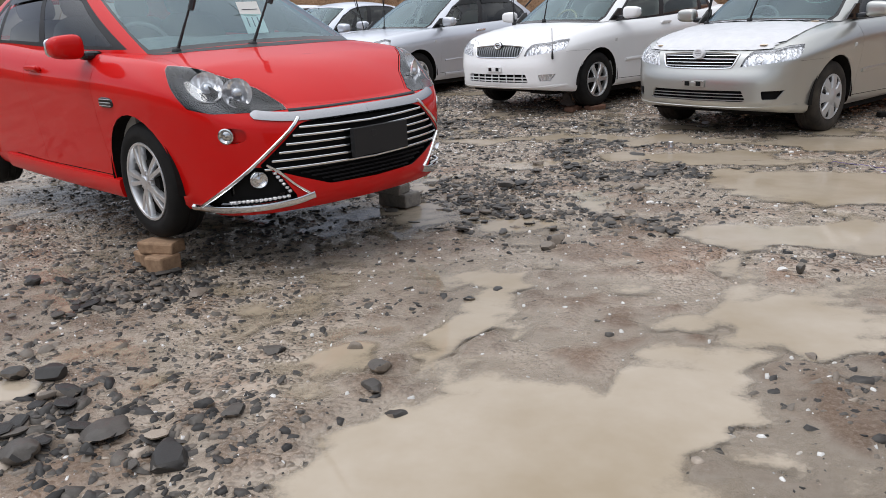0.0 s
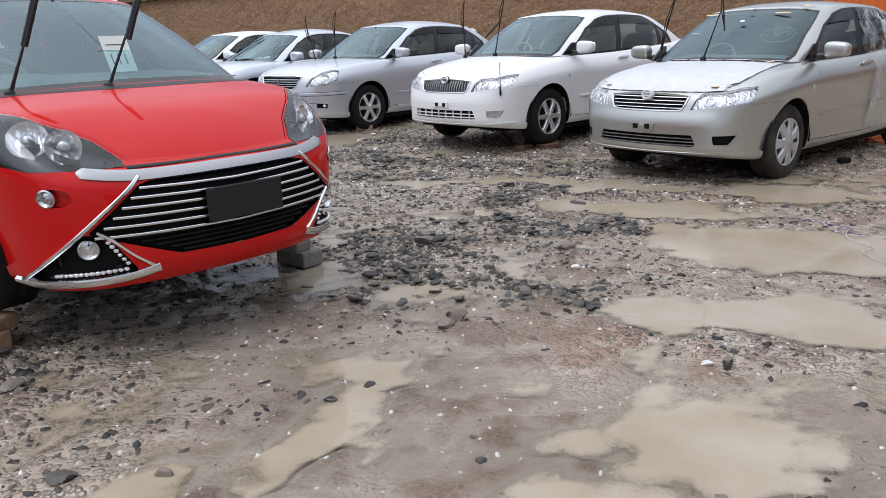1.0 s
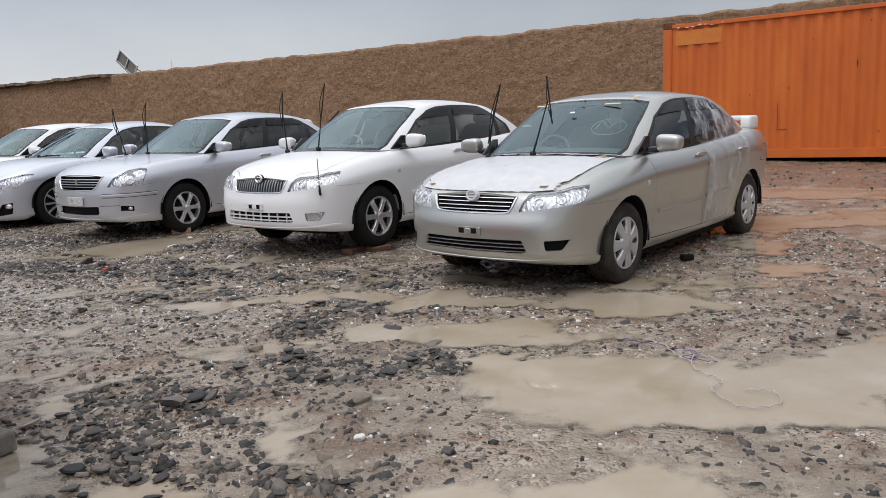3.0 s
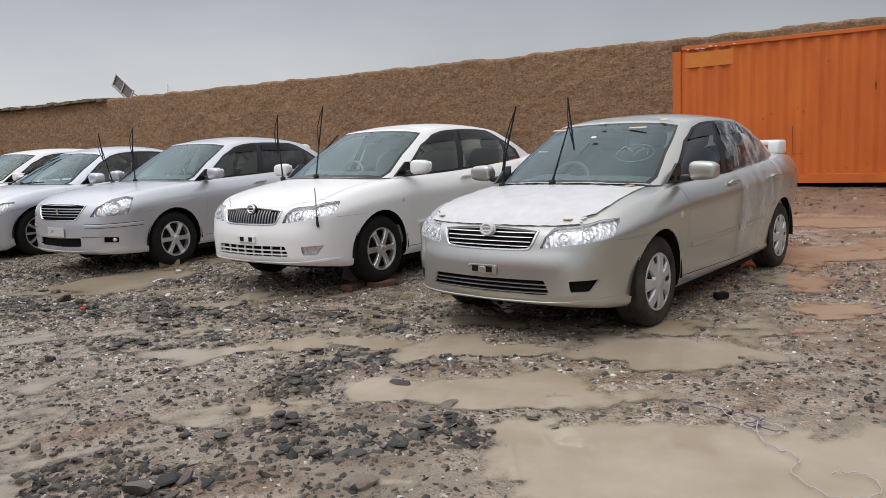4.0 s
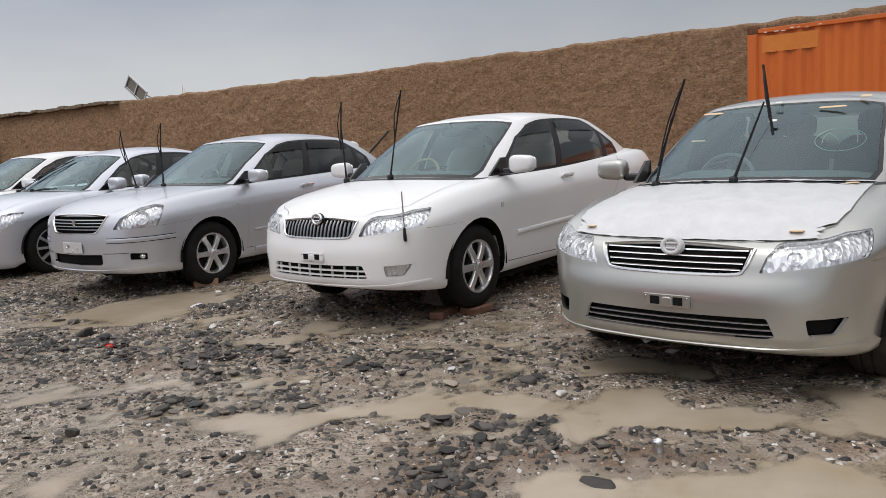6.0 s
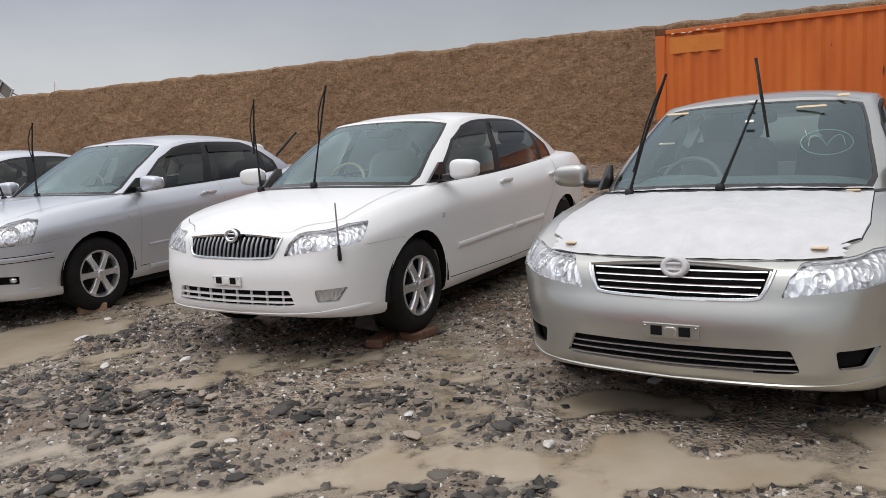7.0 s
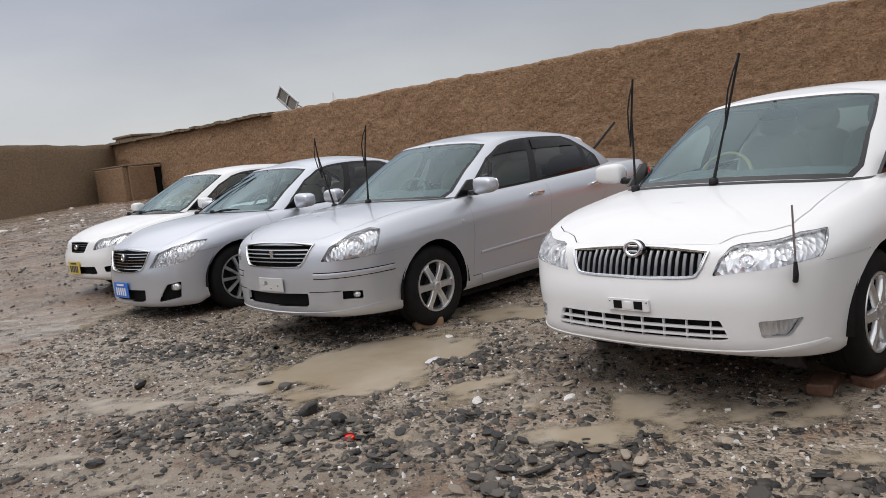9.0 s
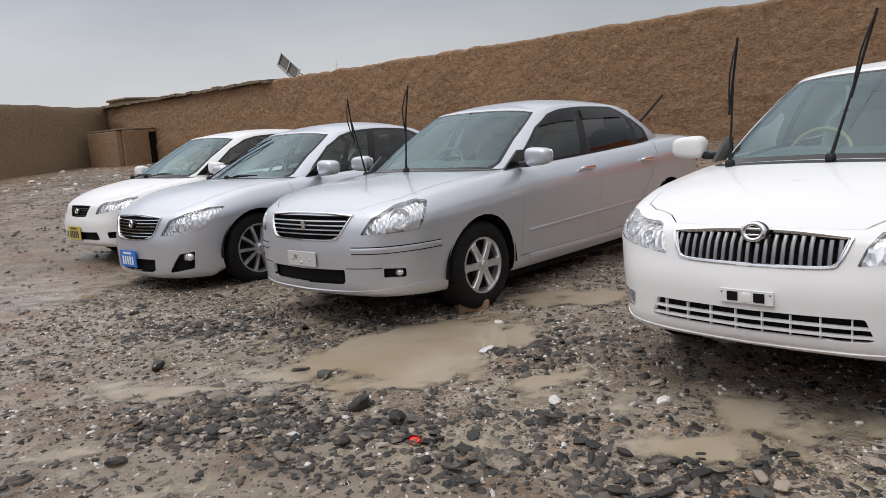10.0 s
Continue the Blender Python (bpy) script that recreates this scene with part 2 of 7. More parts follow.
# ---- mesh helpers ----
class Shape:
    """Collects faces; every face carries a material slot."""

    def __init__(self):
        self.v, self.f, self.m = [], [], []

    def add(self, verts, faces, slot=0):
        o = len(self.v)
        self.v.extend(tuple(p) for p in verts)
        self.f.extend(tuple(o + i for i in f) for f in faces)
        self.m.extend([slot] * len(faces))
        return self

    def box(self, c, s, slot=0, m=None):
        x, y, z = (k / 2 for k in s)
        vs = [Vector((c[0] + a * x, c[1] + b * y, c[2] + d * z)) for a in (-1, 1) for b in (-1, 1) for d in (-1, 1)]
        if m is not None:
            vs = [m @ p for p in vs]
        return self.add(vs, [(0, 1, 3, 2), (4, 6, 7, 5), (0, 4, 5, 1), (2, 3, 7, 6), (0, 2, 6, 4), (1, 5, 7, 3)], slot)

    def rbox(self, c, s, p=4.0, n=10, slot=0, m=None, taper=None):
        """A superellipsoid: a box with soft edges."""
        q = lambda t: math.copysign(abs(t) ** (2 / p), t)
        vs, fs, rows = [], [], n
        for i in range(rows + 1):
            a = -math.pi / 2 + math.pi * i / rows
            for j in range(2 * n):
                b = 2 * math.pi * j / (2 * n)
                d = Vector((q(math.cos(a)) * q(math.cos(b)), q(math.cos(a)) * q(math.sin(b)), q(math.sin(a))))
                if taper:
                    d = taper(d)
                d = Vector((c[0] + d.x * s[0] / 2, c[1] + d.y * s[1] / 2, c[2] + d.z * s[2] / 2))
                vs.append(m @ d if m is not None else d)
        for i in range(rows):
            for j in range(2 * n):
                k = (j + 1) % (2 * n)
                fs.append((i * 2 * n + j, i * 2 * n + k, (i + 1) * 2 * n + k, (i + 1) * 2 * n + j))
        return self.add(vs, fs, slot)

    def lathe(self, prof, n=32, slot=0, m=None, close=False):
        """Profile of (radius, y) turned round the y axis."""
        vs, fs, k = [], [], len(prof)
        for j in range(n):
            a = 2 * math.pi * j / n
            for r, y in prof:
                p = Vector((r * math.cos(a), y, r * math.sin(a)))
                vs.append(m @ p if m is not None else p)
        for j in range(n):
            j2 = (j + 1) % n
            for i in range(k - (0 if close else 1)):
                i2 = (i + 1) % k
                fs.append((j * k + i, j * k + i2, j2 * k + i2, j2 * k + i))
        return self.add(vs, fs, slot)

    def tube(self, pts, r, n=8, slot=0, caps=True):
        pts = [Vector(p) for p in pts]
        rs = r if isinstance(r, (list, tuple)) else [r] * len(pts)
        vs, fs = [], []
        for i, p in enumerate(pts):
            t = (pts[min(i + 1, len(pts) - 1)] - pts[max(i - 1, 0)]).normalized()
            a = t.cross(Vector((0, 0, 1)))
            a = a.normalized() if a.length > 1e-3 else Vector((1, 0, 0))
            b = a.cross(t)
            vs += [p + (a * math.cos(2 * math.pi * k / n) + b * math.sin(2 * math.pi * k / n)) * rs[i] for k in range(n)]
        for i in range(len(pts) - 1):
            fs += [(i * n + k, i * n + (k + 1) % n, (i + 1) * n + (k + 1) % n, (i + 1) * n + k) for k in range(n)]
        if caps:
            fs += [tuple(range(n))[::-1], tuple(range((len(pts) - 1) * n, len(pts) * n))]
        return self.add(vs, fs, slot)

    def prism(self, poly, axis_from, axis_to, m=None, slot=0):
        """A 2D polygon (x, z) pushed from y=axis_from to y=axis_to."""
        n = len(poly)
        vs = [Vector((x, axis_from, z)) for x, z in poly] + [Vector((x, axis_to, z)) for x, z in poly]
        if m is not None:
            vs = [m @ p for p in vs]
        fs = [tuple(range(n)), tuple(range(n, 2 * n))[::-1]] + [(i, n + i, n + (i + 1) % n, (i + 1) % n) for i in range(n)]
        return self.add(vs, fs, slot)

    def mesh(self, name, mats, smooth=False):
        me = bpy.data.meshes.new(name)
        me.from_pydata([tuple(p) for p in self.v], [], self.f)
        for k in mats if isinstance(mats, (list, tuple)) else [mats]:
            me.materials.append(k)
        if isinstance(mats, (list, tuple)) and len(mats) > 1:
            me.polygons.foreach_set("material_index", self.m)
        bm = bmesh.new()
        bm.from_mesh(me)
        bmesh.ops.recalc_face_normals(bm, faces=bm.faces)
        bm.to_mesh(me)
        bm.free()
        if smooth:
            me.shade_smooth()
            if smooth is not True:
                me.set_sharp_from_angle(angle=radians(smooth))
        return me


def part(name, shape, mats, parent=None, label="", smooth=False, m=None, edge=0.0):
    me = shape.mesh(name, mats, smooth) if isinstance(shape, Shape) else shape
    ob = new(name, me)
    if parent is not None:
        ob.parent = parent
    if m is not None:
        ob.matrix_basis = m
    if edge:
        b = ob.modifiers.new("edge", "BEVEL")
        b.width, b.segments, b.limit_method = edge, 2, "ANGLE"
    if label:
        tagged(ob, label)
    return ob


def thing(name, label, category, m=None, group="", kind=""):
    ob = new(name)
    ob.empty_display_size = 0.2
    if m is not None:
        ob.matrix_basis = m
    return tagged(ob, label, category, group, kind)


def value_noise(x, y, seed=0):
    xi, yi = np.floor(x), np.floor(y)
    fx, fy = x - xi, y - yi
    fx, fy = fx * fx * (3 - 2 * fx), fy * fy * (3 - 2 * fy)
    h = lambda a, b: np.modf(np.abs(np.sin(a * 127.1 + b * 311.7 + seed * 74.7) * 43758.5453))[0]
    return (h(xi, yi) * (1 - fx) + h(xi + 1, yi) * fx) * (1 - fy) + (h(xi, yi + 1) * (1 - fx) + h(xi + 1, yi + 1) * fx) * fy


def fbm(x, y, octaves=4, seed=0):
    t, a = 0.0, 0.5
    for k in range(octaves):
        t = t + a * value_noise(x * 2**k + 13.7 * k, y * 2**k + 5.1 * k, seed + k)
        a /= 2
    return t / (1 - 0.5**octaves)


# ---- ground ----
# puddles: centre, half lengths, turn, depth
PUDDLES = [
    (1.32, 2.20, 0.46, 0.36, 8, 0.055), (0.98, 2.22, 0.22, 0.20, 0, 0.035), (1.76, 2.64, 0.23, 0.30, 12, 0.046), (2.02, 3.18, 0.27, 0.22, 20, 0.042),
    (1.62, 3.12, 0.13, 0.10, 0, 0.026), (1.92, 3.72, 0.10, 0.32, 0, 0.028), (0.90, 3.15, 0.08, 0.50, -6, 0.027), (0.95, 3.70, 0.16, 0.13, 10, 0.026),
    (0.44, 2.79, 0.17, 0.08, 10, 0.022), (-0.45, 2.27, 0.16, 0.10, 0, 0.022), (2.29, 4.48, 0.54, 0.20, 2, 0.036), (1.26, 5.10, 0.10, 0.28, 0, 0.024), (1.05, 2.70, 0.18, 0.10, 10, 0.022),
    (2.92, 5.62, 0.80, 0.36, 2, 0.045), (3.9, 5.9, 0.6, 0.3, 10, 0.04), (2.30, 5.85, 0.22, 0.18, 2, 0.030),
    (1.33, 6.47, 0.27, 0.26, 0, 0.036), (2.04, 6.45, 0.46, 0.26, 0, 0.042), (0.88, 6.16, 0.26, 0.12, 4, 0.032), (1.38, 7.15, 0.14, 0.24, 0, 0.024),
    (2.80, 7.14, 0.48, 0.26, -2, 0.038), (2.96, 7.80, 0.24, 0.20, 0, 0.034), (3.50, 7.55, 0.40, 0.28, 20, 0.032), (4.1, 8.1, 0.4, 0.3, 10, 0.03),
    (0.95, 7.56, 0.42, 0.11, -8, 0.026), (1.88, 7.30, 0.52, 0.18, -10, 0.034), (1.70, 7.92, 0.26, 0.15, -10, 0.028), (0.10, 5.70, 0.30, 0.16, 10, 0.022),
    (-0.15, 7.35, 0.50, 0.12, 0, 0.016), (-1.2, 7.9, 0.55, 0.14, 10, 0.016), (-0.27, 9.02, 0.20, 0.34, -14, 0.030), (0.25, 9.15, 0.35, 0.18, 0, 0.022),
    (-2.00, 10.02, 0.50, 0.44, 20, 0.040), (-2.35, 9.55, 0.30, 0.14, 10, 0.02), (-0.50, 8.65, 0.22, 0.12, 10, 0.018), (4.3, 9.2, 0.3, 0.5, -20, 0.03),
    (5.4, 10.5, 0.9, 0.5, 10, 0.03), (6.4, 12.5, 1.6, 0.5, -25, 0.03), (0.3, 4.75, 0.4, 0.25, 10, 0.018), (-0.2, 8.0, 0.35, 0.1, 20, 0.016),
    (-3.3, 9.2, 0.6, 0.14, 15, 0.016), (1.2, 8.6, 0.4, 0.14, 20, 0.018), (2.9, 12.6, 0.6, 0.3, 10, 0.03), (-1.3, 11.3, 0.5, 0.25, 20, 0.03),
    (-1.13, 9.50, 0.20, 0.13, 0, 0.028), (-0.46, 8.73, 0.15, 0.12, 10, 0.030), (-0.01, 8.92, 0.13, 0.10, 0, 0.028), (-1.53, 10.27, 0.24, 0.14, 10, 0.030), (0.46, 7.38, 0.24, 0.12, 5, 0.028),
    (0.56, 6.14, 0.36, 0.13, 4, 0.030), (-0.38, 5.90, 0.24, 0.12, 0, 0.028), (0.10, 5.39, 0.22, 0.12, 10, 0.026), (0.80, 4.52, 0.20, 0.14, 0, 0.026),
]


def basin(x, y):
    wx = x + 0.55 * (fbm(x * 1.9, y * 1.9, 4, 3) - 0.5) + 0.22 * (fbm(x * 7, y * 7, 3, 7) - 0.5)
    wy = y + 0.55 * (fbm(x * 1.9, y * 1.9, 4, 11) - 0.5) + 0.22 * (fbm(x * 7, y * 7, 3, 17) - 0.5)
    d = np.zeros_like(x)
    for cx, cy, rx, ry, turn, depth in PUDDLES:
        c, s = math.cos(radians(turn)), math.sin(radians(turn))
        u, v = ((wx - cx) * c + (wy - cy) * s) / rx, (-(wx - cx) * s + (wy - cy) * c) / ry
        q = np.clip(1.52 - np.sqrt(u * u + v * v), 0, 1)
        d = np.maximum(d, depth * q * q * (3 - 2 * q))
    return d


def rise(x, y):
    """The yard climbs gently towards the back wall."""
    t = np.clip(y - 9.0, 0, None)
    return 0.026 * t * t / (t + 1.5) * np.clip(1.0 - (t - 60) / 300, 0.2, 1) + 0.018 * np.clip(y - 14.0, 0, 4)


WATER = 0.0


def ground_z(x, y):
    x, y = np.asarray(x, float), np.asarray(y, float)
    near = np.clip(1.3 - np.hypot(x, y - 7) / 40, 0.1, 1)
    rough = 0.034 * (fbm(x * 1.1, y * 1.1, 3, 1) - 0.5) + 0.038 * (fbm(x * 4.2, y * 4.2, 3, 5) - 0.5) + 0.028 * (fbm(x * 11, y * 11, 2, 9) - 0.5)
    dry = 0.03 * np.clip((np.hypot(x, y - 7) - 8) / 4, 0, 1)
    return 0.0058 + rough * near + dry - basin(x, y) + rise(x, y)


def spaced(lo, hi, step, far, grow=1.16):
    mid = list(np.arange(lo, hi + 1e-6, step))
    a, b, d = [], [], step
    p = lo
    while p > -far:
        d *= grow
        p -= d
        a.append(p)
    d, p = step, hi
    while p < far:
        d *= grow
        p += d
        b.append(p)
    return np.array(a[::-1] + mid + b)


def sheet(name, xs, ys, fz, material, smooth=True):
    gx, gy = np.meshgrid(xs, ys)
    co = np.stack([gx.ravel(), gy.ravel(), fz(gx.ravel(), gy.ravel())], 1)
    nx, ny = len(xs), len(ys)
    i = (np.arange(ny - 1)[:, None] * nx + np.arange(nx - 1)[None, :]).ravel()
    quads = np.stack([i, i + 1, i + nx + 1, i + nx], 1)
    me = bpy.data.meshes.new(name)
    me.vertices.add(len(co)); me.vertices.foreach_set("co", co.ravel())
    me.loops.add(quads.size); me.loops.foreach_set("vertex_index", quads.ravel().astype(np.int32))
    me.polygons.add(len(quads))
    me.polygons.foreach_set("loop_start", np.arange(0, quads.size, 4, dtype=np.int32))
    me.update(); me.validate()
    me.materials.append(material)
    at = me.attributes.new("soak", "FLOAT", "POINT")
    x_, y_ = gx.ravel(), gy.ravel()
    at.data.foreach_set("value", (WATER + rise(x_, y_) - ground_z(x_, y_)).astype(np.float32))
    if smooth:
        me.shade_smooth()
    return new(name, me)


def soak(nt, lo, hi, a=0.0, b=1.0):
    n = nt.nodes.new("ShaderNodeAttribute")
    n.attribute_name = "soak"
    r = nt.nodes.new("ShaderNodeMapRange")
    r.interpolation_type = "SMOOTHSTEP"
    for k, v in (("From Min", lo), ("From Max", hi), ("To Min", a), ("To Max", b)):
        r.inputs[k].default_value = v
    nt.links.new(n.outputs["Fac"], r.inputs["Value"])
    return r.outputs[0]


def ground_material():
    m = mat("wet_gravelly_mud", rough=0.5)
    nt, nn, ll, b = nodes_of(m)
    v = coords(nt)
    big = noise_tex(nt, v, 0.55, 5, 0.6)
    mid = noise_tex(nt, v, 4.5, 6, 0.65)
    fine = noise_tex(nt, v, 62, 7, 0.85)
    mud = ramp(nt, mid, [(0.25, (0.145, 0.094, 0.058)), (0.5, (0.252, 0.178, 0.120)), (0.78, (0.37, 0.285, 0.212))])
    grit = ramp(nt, fine, [(0.32, (0.040, 0.032, 0.026)), (0.46, (0.20, 0.147, 0.105)), (0.60, (0.38, 0.31, 0.248)), (0.70, (0.80, 0.76, 0.72))])
    gravel = ramp(nt, big, [(0.42, (0, 0, 0)), (0.58, (1, 1, 1))])
    base = mix(nt, 0.60, mud, grit)
    vo = nn.new("ShaderNodeTexVoronoi"); vo.inputs["Scale"].default_value = 42
    warp = nn.new("ShaderNodeVectorMath"); warp.operation = "ADD"
    nv = nn.new("ShaderNodeTexNoise"); nv.inputs["Scale"].default_value = 15
    sc = nn.new("ShaderNodeVectorMath"); sc.operation = "SCALE"; sc.inputs["Scale"].default_value = 0.03
    ll.new(v, nv.inputs["Vector"]); ll.new(nv.outputs["Color"], sc.inputs[0])
    ll.new(v, warp.inputs[0]); ll.new(sc.outputs[0], warp.inputs[1])
    ll.new(warp.outputs[0], vo.inputs["Vector"])
    chip = ramp(nt, vo.outputs["Color"], [(0.0, (0.035, 0.037, 0.040)), (0.45, (0.10, 0.096, 0.092)), (0.8, (0.20, 0.17, 0.14)), (1.0, (0.52, 0.49, 0.45))])
    edge = ramp(nt, vo.outputs["Distance"], [(0.25, (1, 1, 1)), (0.6, (0, 0, 0))])
    k = mix(nt, 1.0, mix(nt, 1.0, gravel, edge, "MULTIPLY"), (0.5, 0.5, 0.5), "MULTIPLY")
    col = mix(nt, k, base, chip)
    # rust-red clay in places
    clay = ramp(nt, noise_tex(nt, v, 0.8, 4), [(0.48, (0, 0, 0)), (0.70, (0.6, 0.6, 0.6))])
    col = mix(nt, clay, col, (0.30, 0.175, 0.105))
    damp = soak(nt, -0.030, -0.002)
    # pale silt settled round the puddles, also standing in for sky sheen at the waterline
    col = mix(nt, soak(nt, -0.016, 0.002, 0.0, 0.80), col, (0.44, 0.375, 0.30))
    ll.new(col, b.inputs["Base Color"])
    wet = ramp(nt, noise_tex(nt, v, 2.6, 5, 0.6), [(0.40, (0.07, 0.07, 0.07)), (0.64, (0.42, 0.42, 0.42))])
    ll.new(mix(nt, damp, wet, (0.16, 0.16, 0.16)), b.inputs["Roughness"])
    n1 = bump(nt, mix(nt, gravel, fine, edge), 0.9, 0.018)
    n2 = bump(nt, mid, 0.35, 0.02, n1)
    ll.new(n2, b.inputs["Normal"])
    return m


def water_material():
    """Turbid rain water: clear where it is shallow, opaque mud where it is deep, with a mirror surface."""
    m = bpy.data.materials.new("muddy_water")
    m.use_nodes = True
    nt = m.node_tree
    nn, ll = nt.nodes, nt.links
    nn.clear()
    v = coords(nt)
    silt = nn.new("ShaderNodeBsdfDiffuse")
    ll.new(ramp(nt, noise_tex(nt, v, 1.7, 5, 0.6), [(0.3, (0.335, 0.268, 0.182)), (0.7, (0.455, 0.388, 0.305))]), silt.inputs["Color"])
    clear = nn.new("ShaderNodeBsdfTransparent")
    clear.inputs[0].default_value = (0.94, 0.92, 0.89, 1)
    # depth of the film, broken by the grit that stands out of it
    depth = nn.new("ShaderNodeAttribute"); depth.attribute_name = "soak"
    level = depth.outputs["Fac"]
    for scale, detail, reach in ((75, 5, 0.013), (13, 4, 0.022)):
        ma = nn.new("ShaderNodeMath"); ma.operation = "MULTIPLY_ADD"
        ma.inputs[1].default_value = reach
        off = nn.new("ShaderNodeMath"); off.operation = "SUBTRACT"; off.inputs[1].default_value = 0.5
        ll.new(noise_tex(nt, v, scale, detail, 0.7), off.inputs[0])
        ll.new(off.outputs[0], ma.inputs[0]); ll.new(level, ma.inputs[2])
        level = ma.outputs[0]

    def reach_of(lo, hi, a, b):
        r = nn.new("ShaderNodeMapRange"); r.interpolation_type = "SMOOTHSTEP"
        for key, val in (("From Min", lo), ("From Max", hi), ("To Min", a), ("To Max", b)):
            r.inputs[key].default_value = val
        ll.new(level, r.inputs["Value"])
        return r.outputs[0]

    body = nn.new("ShaderNodeMixShader")
    # shallow edge kept silty, its paleness also standing for reflected sky
    ll.new(reach_of(-0.004, 0.022, 0.12, 0.93), body.inputs[0])
    ll.new(clear.outputs[0], body.inputs[1]); ll.new(silt.outputs[0], body.inputs[2])
    gloss = nn.new("ShaderNodeBsdfGlossy"); gloss.inputs["Roughness"].default_value = 0.05
    fres = nn.new("ShaderNodeFresnel"); fres.inputs["IOR"].default_value = 1.33
    rip = bump(nt, noise_tex(nt, v, 9, 3), 0.05, 0.01)
    ll.new(rip, gloss.inputs["Normal"]); ll.new(rip, fres.inputs["Normal"])
    wet = nn.new("ShaderNodeMixShader")
    ll.new(fres.outputs[0], wet.inputs[0]); ll.new(body.outputs[0], wet.inputs[1]); ll.new(gloss.outputs[0], wet.inputs[2])
    bare = nn.new("ShaderNodeBsdfTransparent")
    top = nn.new("ShaderNodeMixShader")
    ll.new(reach_of(-0.006, 0.014, 0.0, 1.0), top.inputs[0]); ll.new(bare.outputs[0], top.inputs[1]); ll.new(wet.outputs[0], top.inputs[2])
    out = nn.new("ShaderNodeOutputMaterial")
    ll.new(top.outputs[0], out.inputs["Surface"])
    return m


GROUND = ground_material()
ground = sheet("ground", spaced(-5.2, 5.2, 0.028, 2600), spaced(1.2, 12.2, 0.028, 2600), ground_z, GROUND)
tagged(ground, "wet brown gravelly mud yard with puddles", "ground", kind="structure")
water = sheet("water", spaced(-5.5, 5.5, 0.05, 30, 1.3), spaced(1.0, 12.5, 0.05, 30, 1.3), lambda x, y: WATER + rise(x, y), water_material())
tagged(water, "shallow muddy brown rain puddles lying in the yard", "puddle", kind="structure")


# ---- mud wall round the yard ----
def mud_material(name, dark, mid_c, light, straw=1.0):
    m = mat(name, rough=0.95, spec=0.2)
    nt, nn, ll, b = nodes_of(m)
    v = coords(nt)
    n1 = noise_tex(nt, v, 0.5, 5, 0.6)
    n2 = noise_tex(nt, coords(nt, "Object", (1, 1, 1.6)), 6, 6, 0.72)
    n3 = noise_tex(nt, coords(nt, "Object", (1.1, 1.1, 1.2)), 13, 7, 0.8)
    c = ramp(nt, n2, [(0.30, dark), (0.5, mid_c), (0.72, light)])
    c = mix(nt, 0.22, c, ramp(nt, n1, [(0.3, dark), (0.7, light)]))
    # relief shading in the colour, scaled by straw: pits dark, raised lumps light
    relief_shade = ramp(nt, n3, [(0.35, (0.22, 0.20, 0.18)), (0.43, (0.95, 0.93, 0.90)), (0.54, (1.22, 1.18, 1.13)), (0.66, (1.80, 1.70, 1.58))])
    c = mix(nt, 0.72 * straw, c, relief_shade, "MULTIPLY")
    ll.new(c, b.inputs["Base Color"])
    h = mix(nt, 0.5, n2, n3)
    ll.new(bump(nt, h, 1.0, 0.16 * straw), b.inputs["Normal"])
    return m


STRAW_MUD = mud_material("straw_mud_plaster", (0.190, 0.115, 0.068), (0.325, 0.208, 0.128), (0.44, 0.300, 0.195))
SMOOTH_MUD = mud_material("smooth_mud_plaster", (0.19, 0.135, 0.086), (0.26, 0.190, 0.125), (0.31, 0.235, 0.165), 0.45)
HUT_MUD = mud_material("brown_mud_plaster", (0.20, 0.125, 0.075), (0.29, 0.19, 0.12), (0.36, 0.25, 0.165), 0.45)
CAP_MUD = mud_material("mud_capping", (0.15, 0.115, 0.085), (0.23, 0.18, 0.13), (0.32, 0.26, 0.2), 0.8)


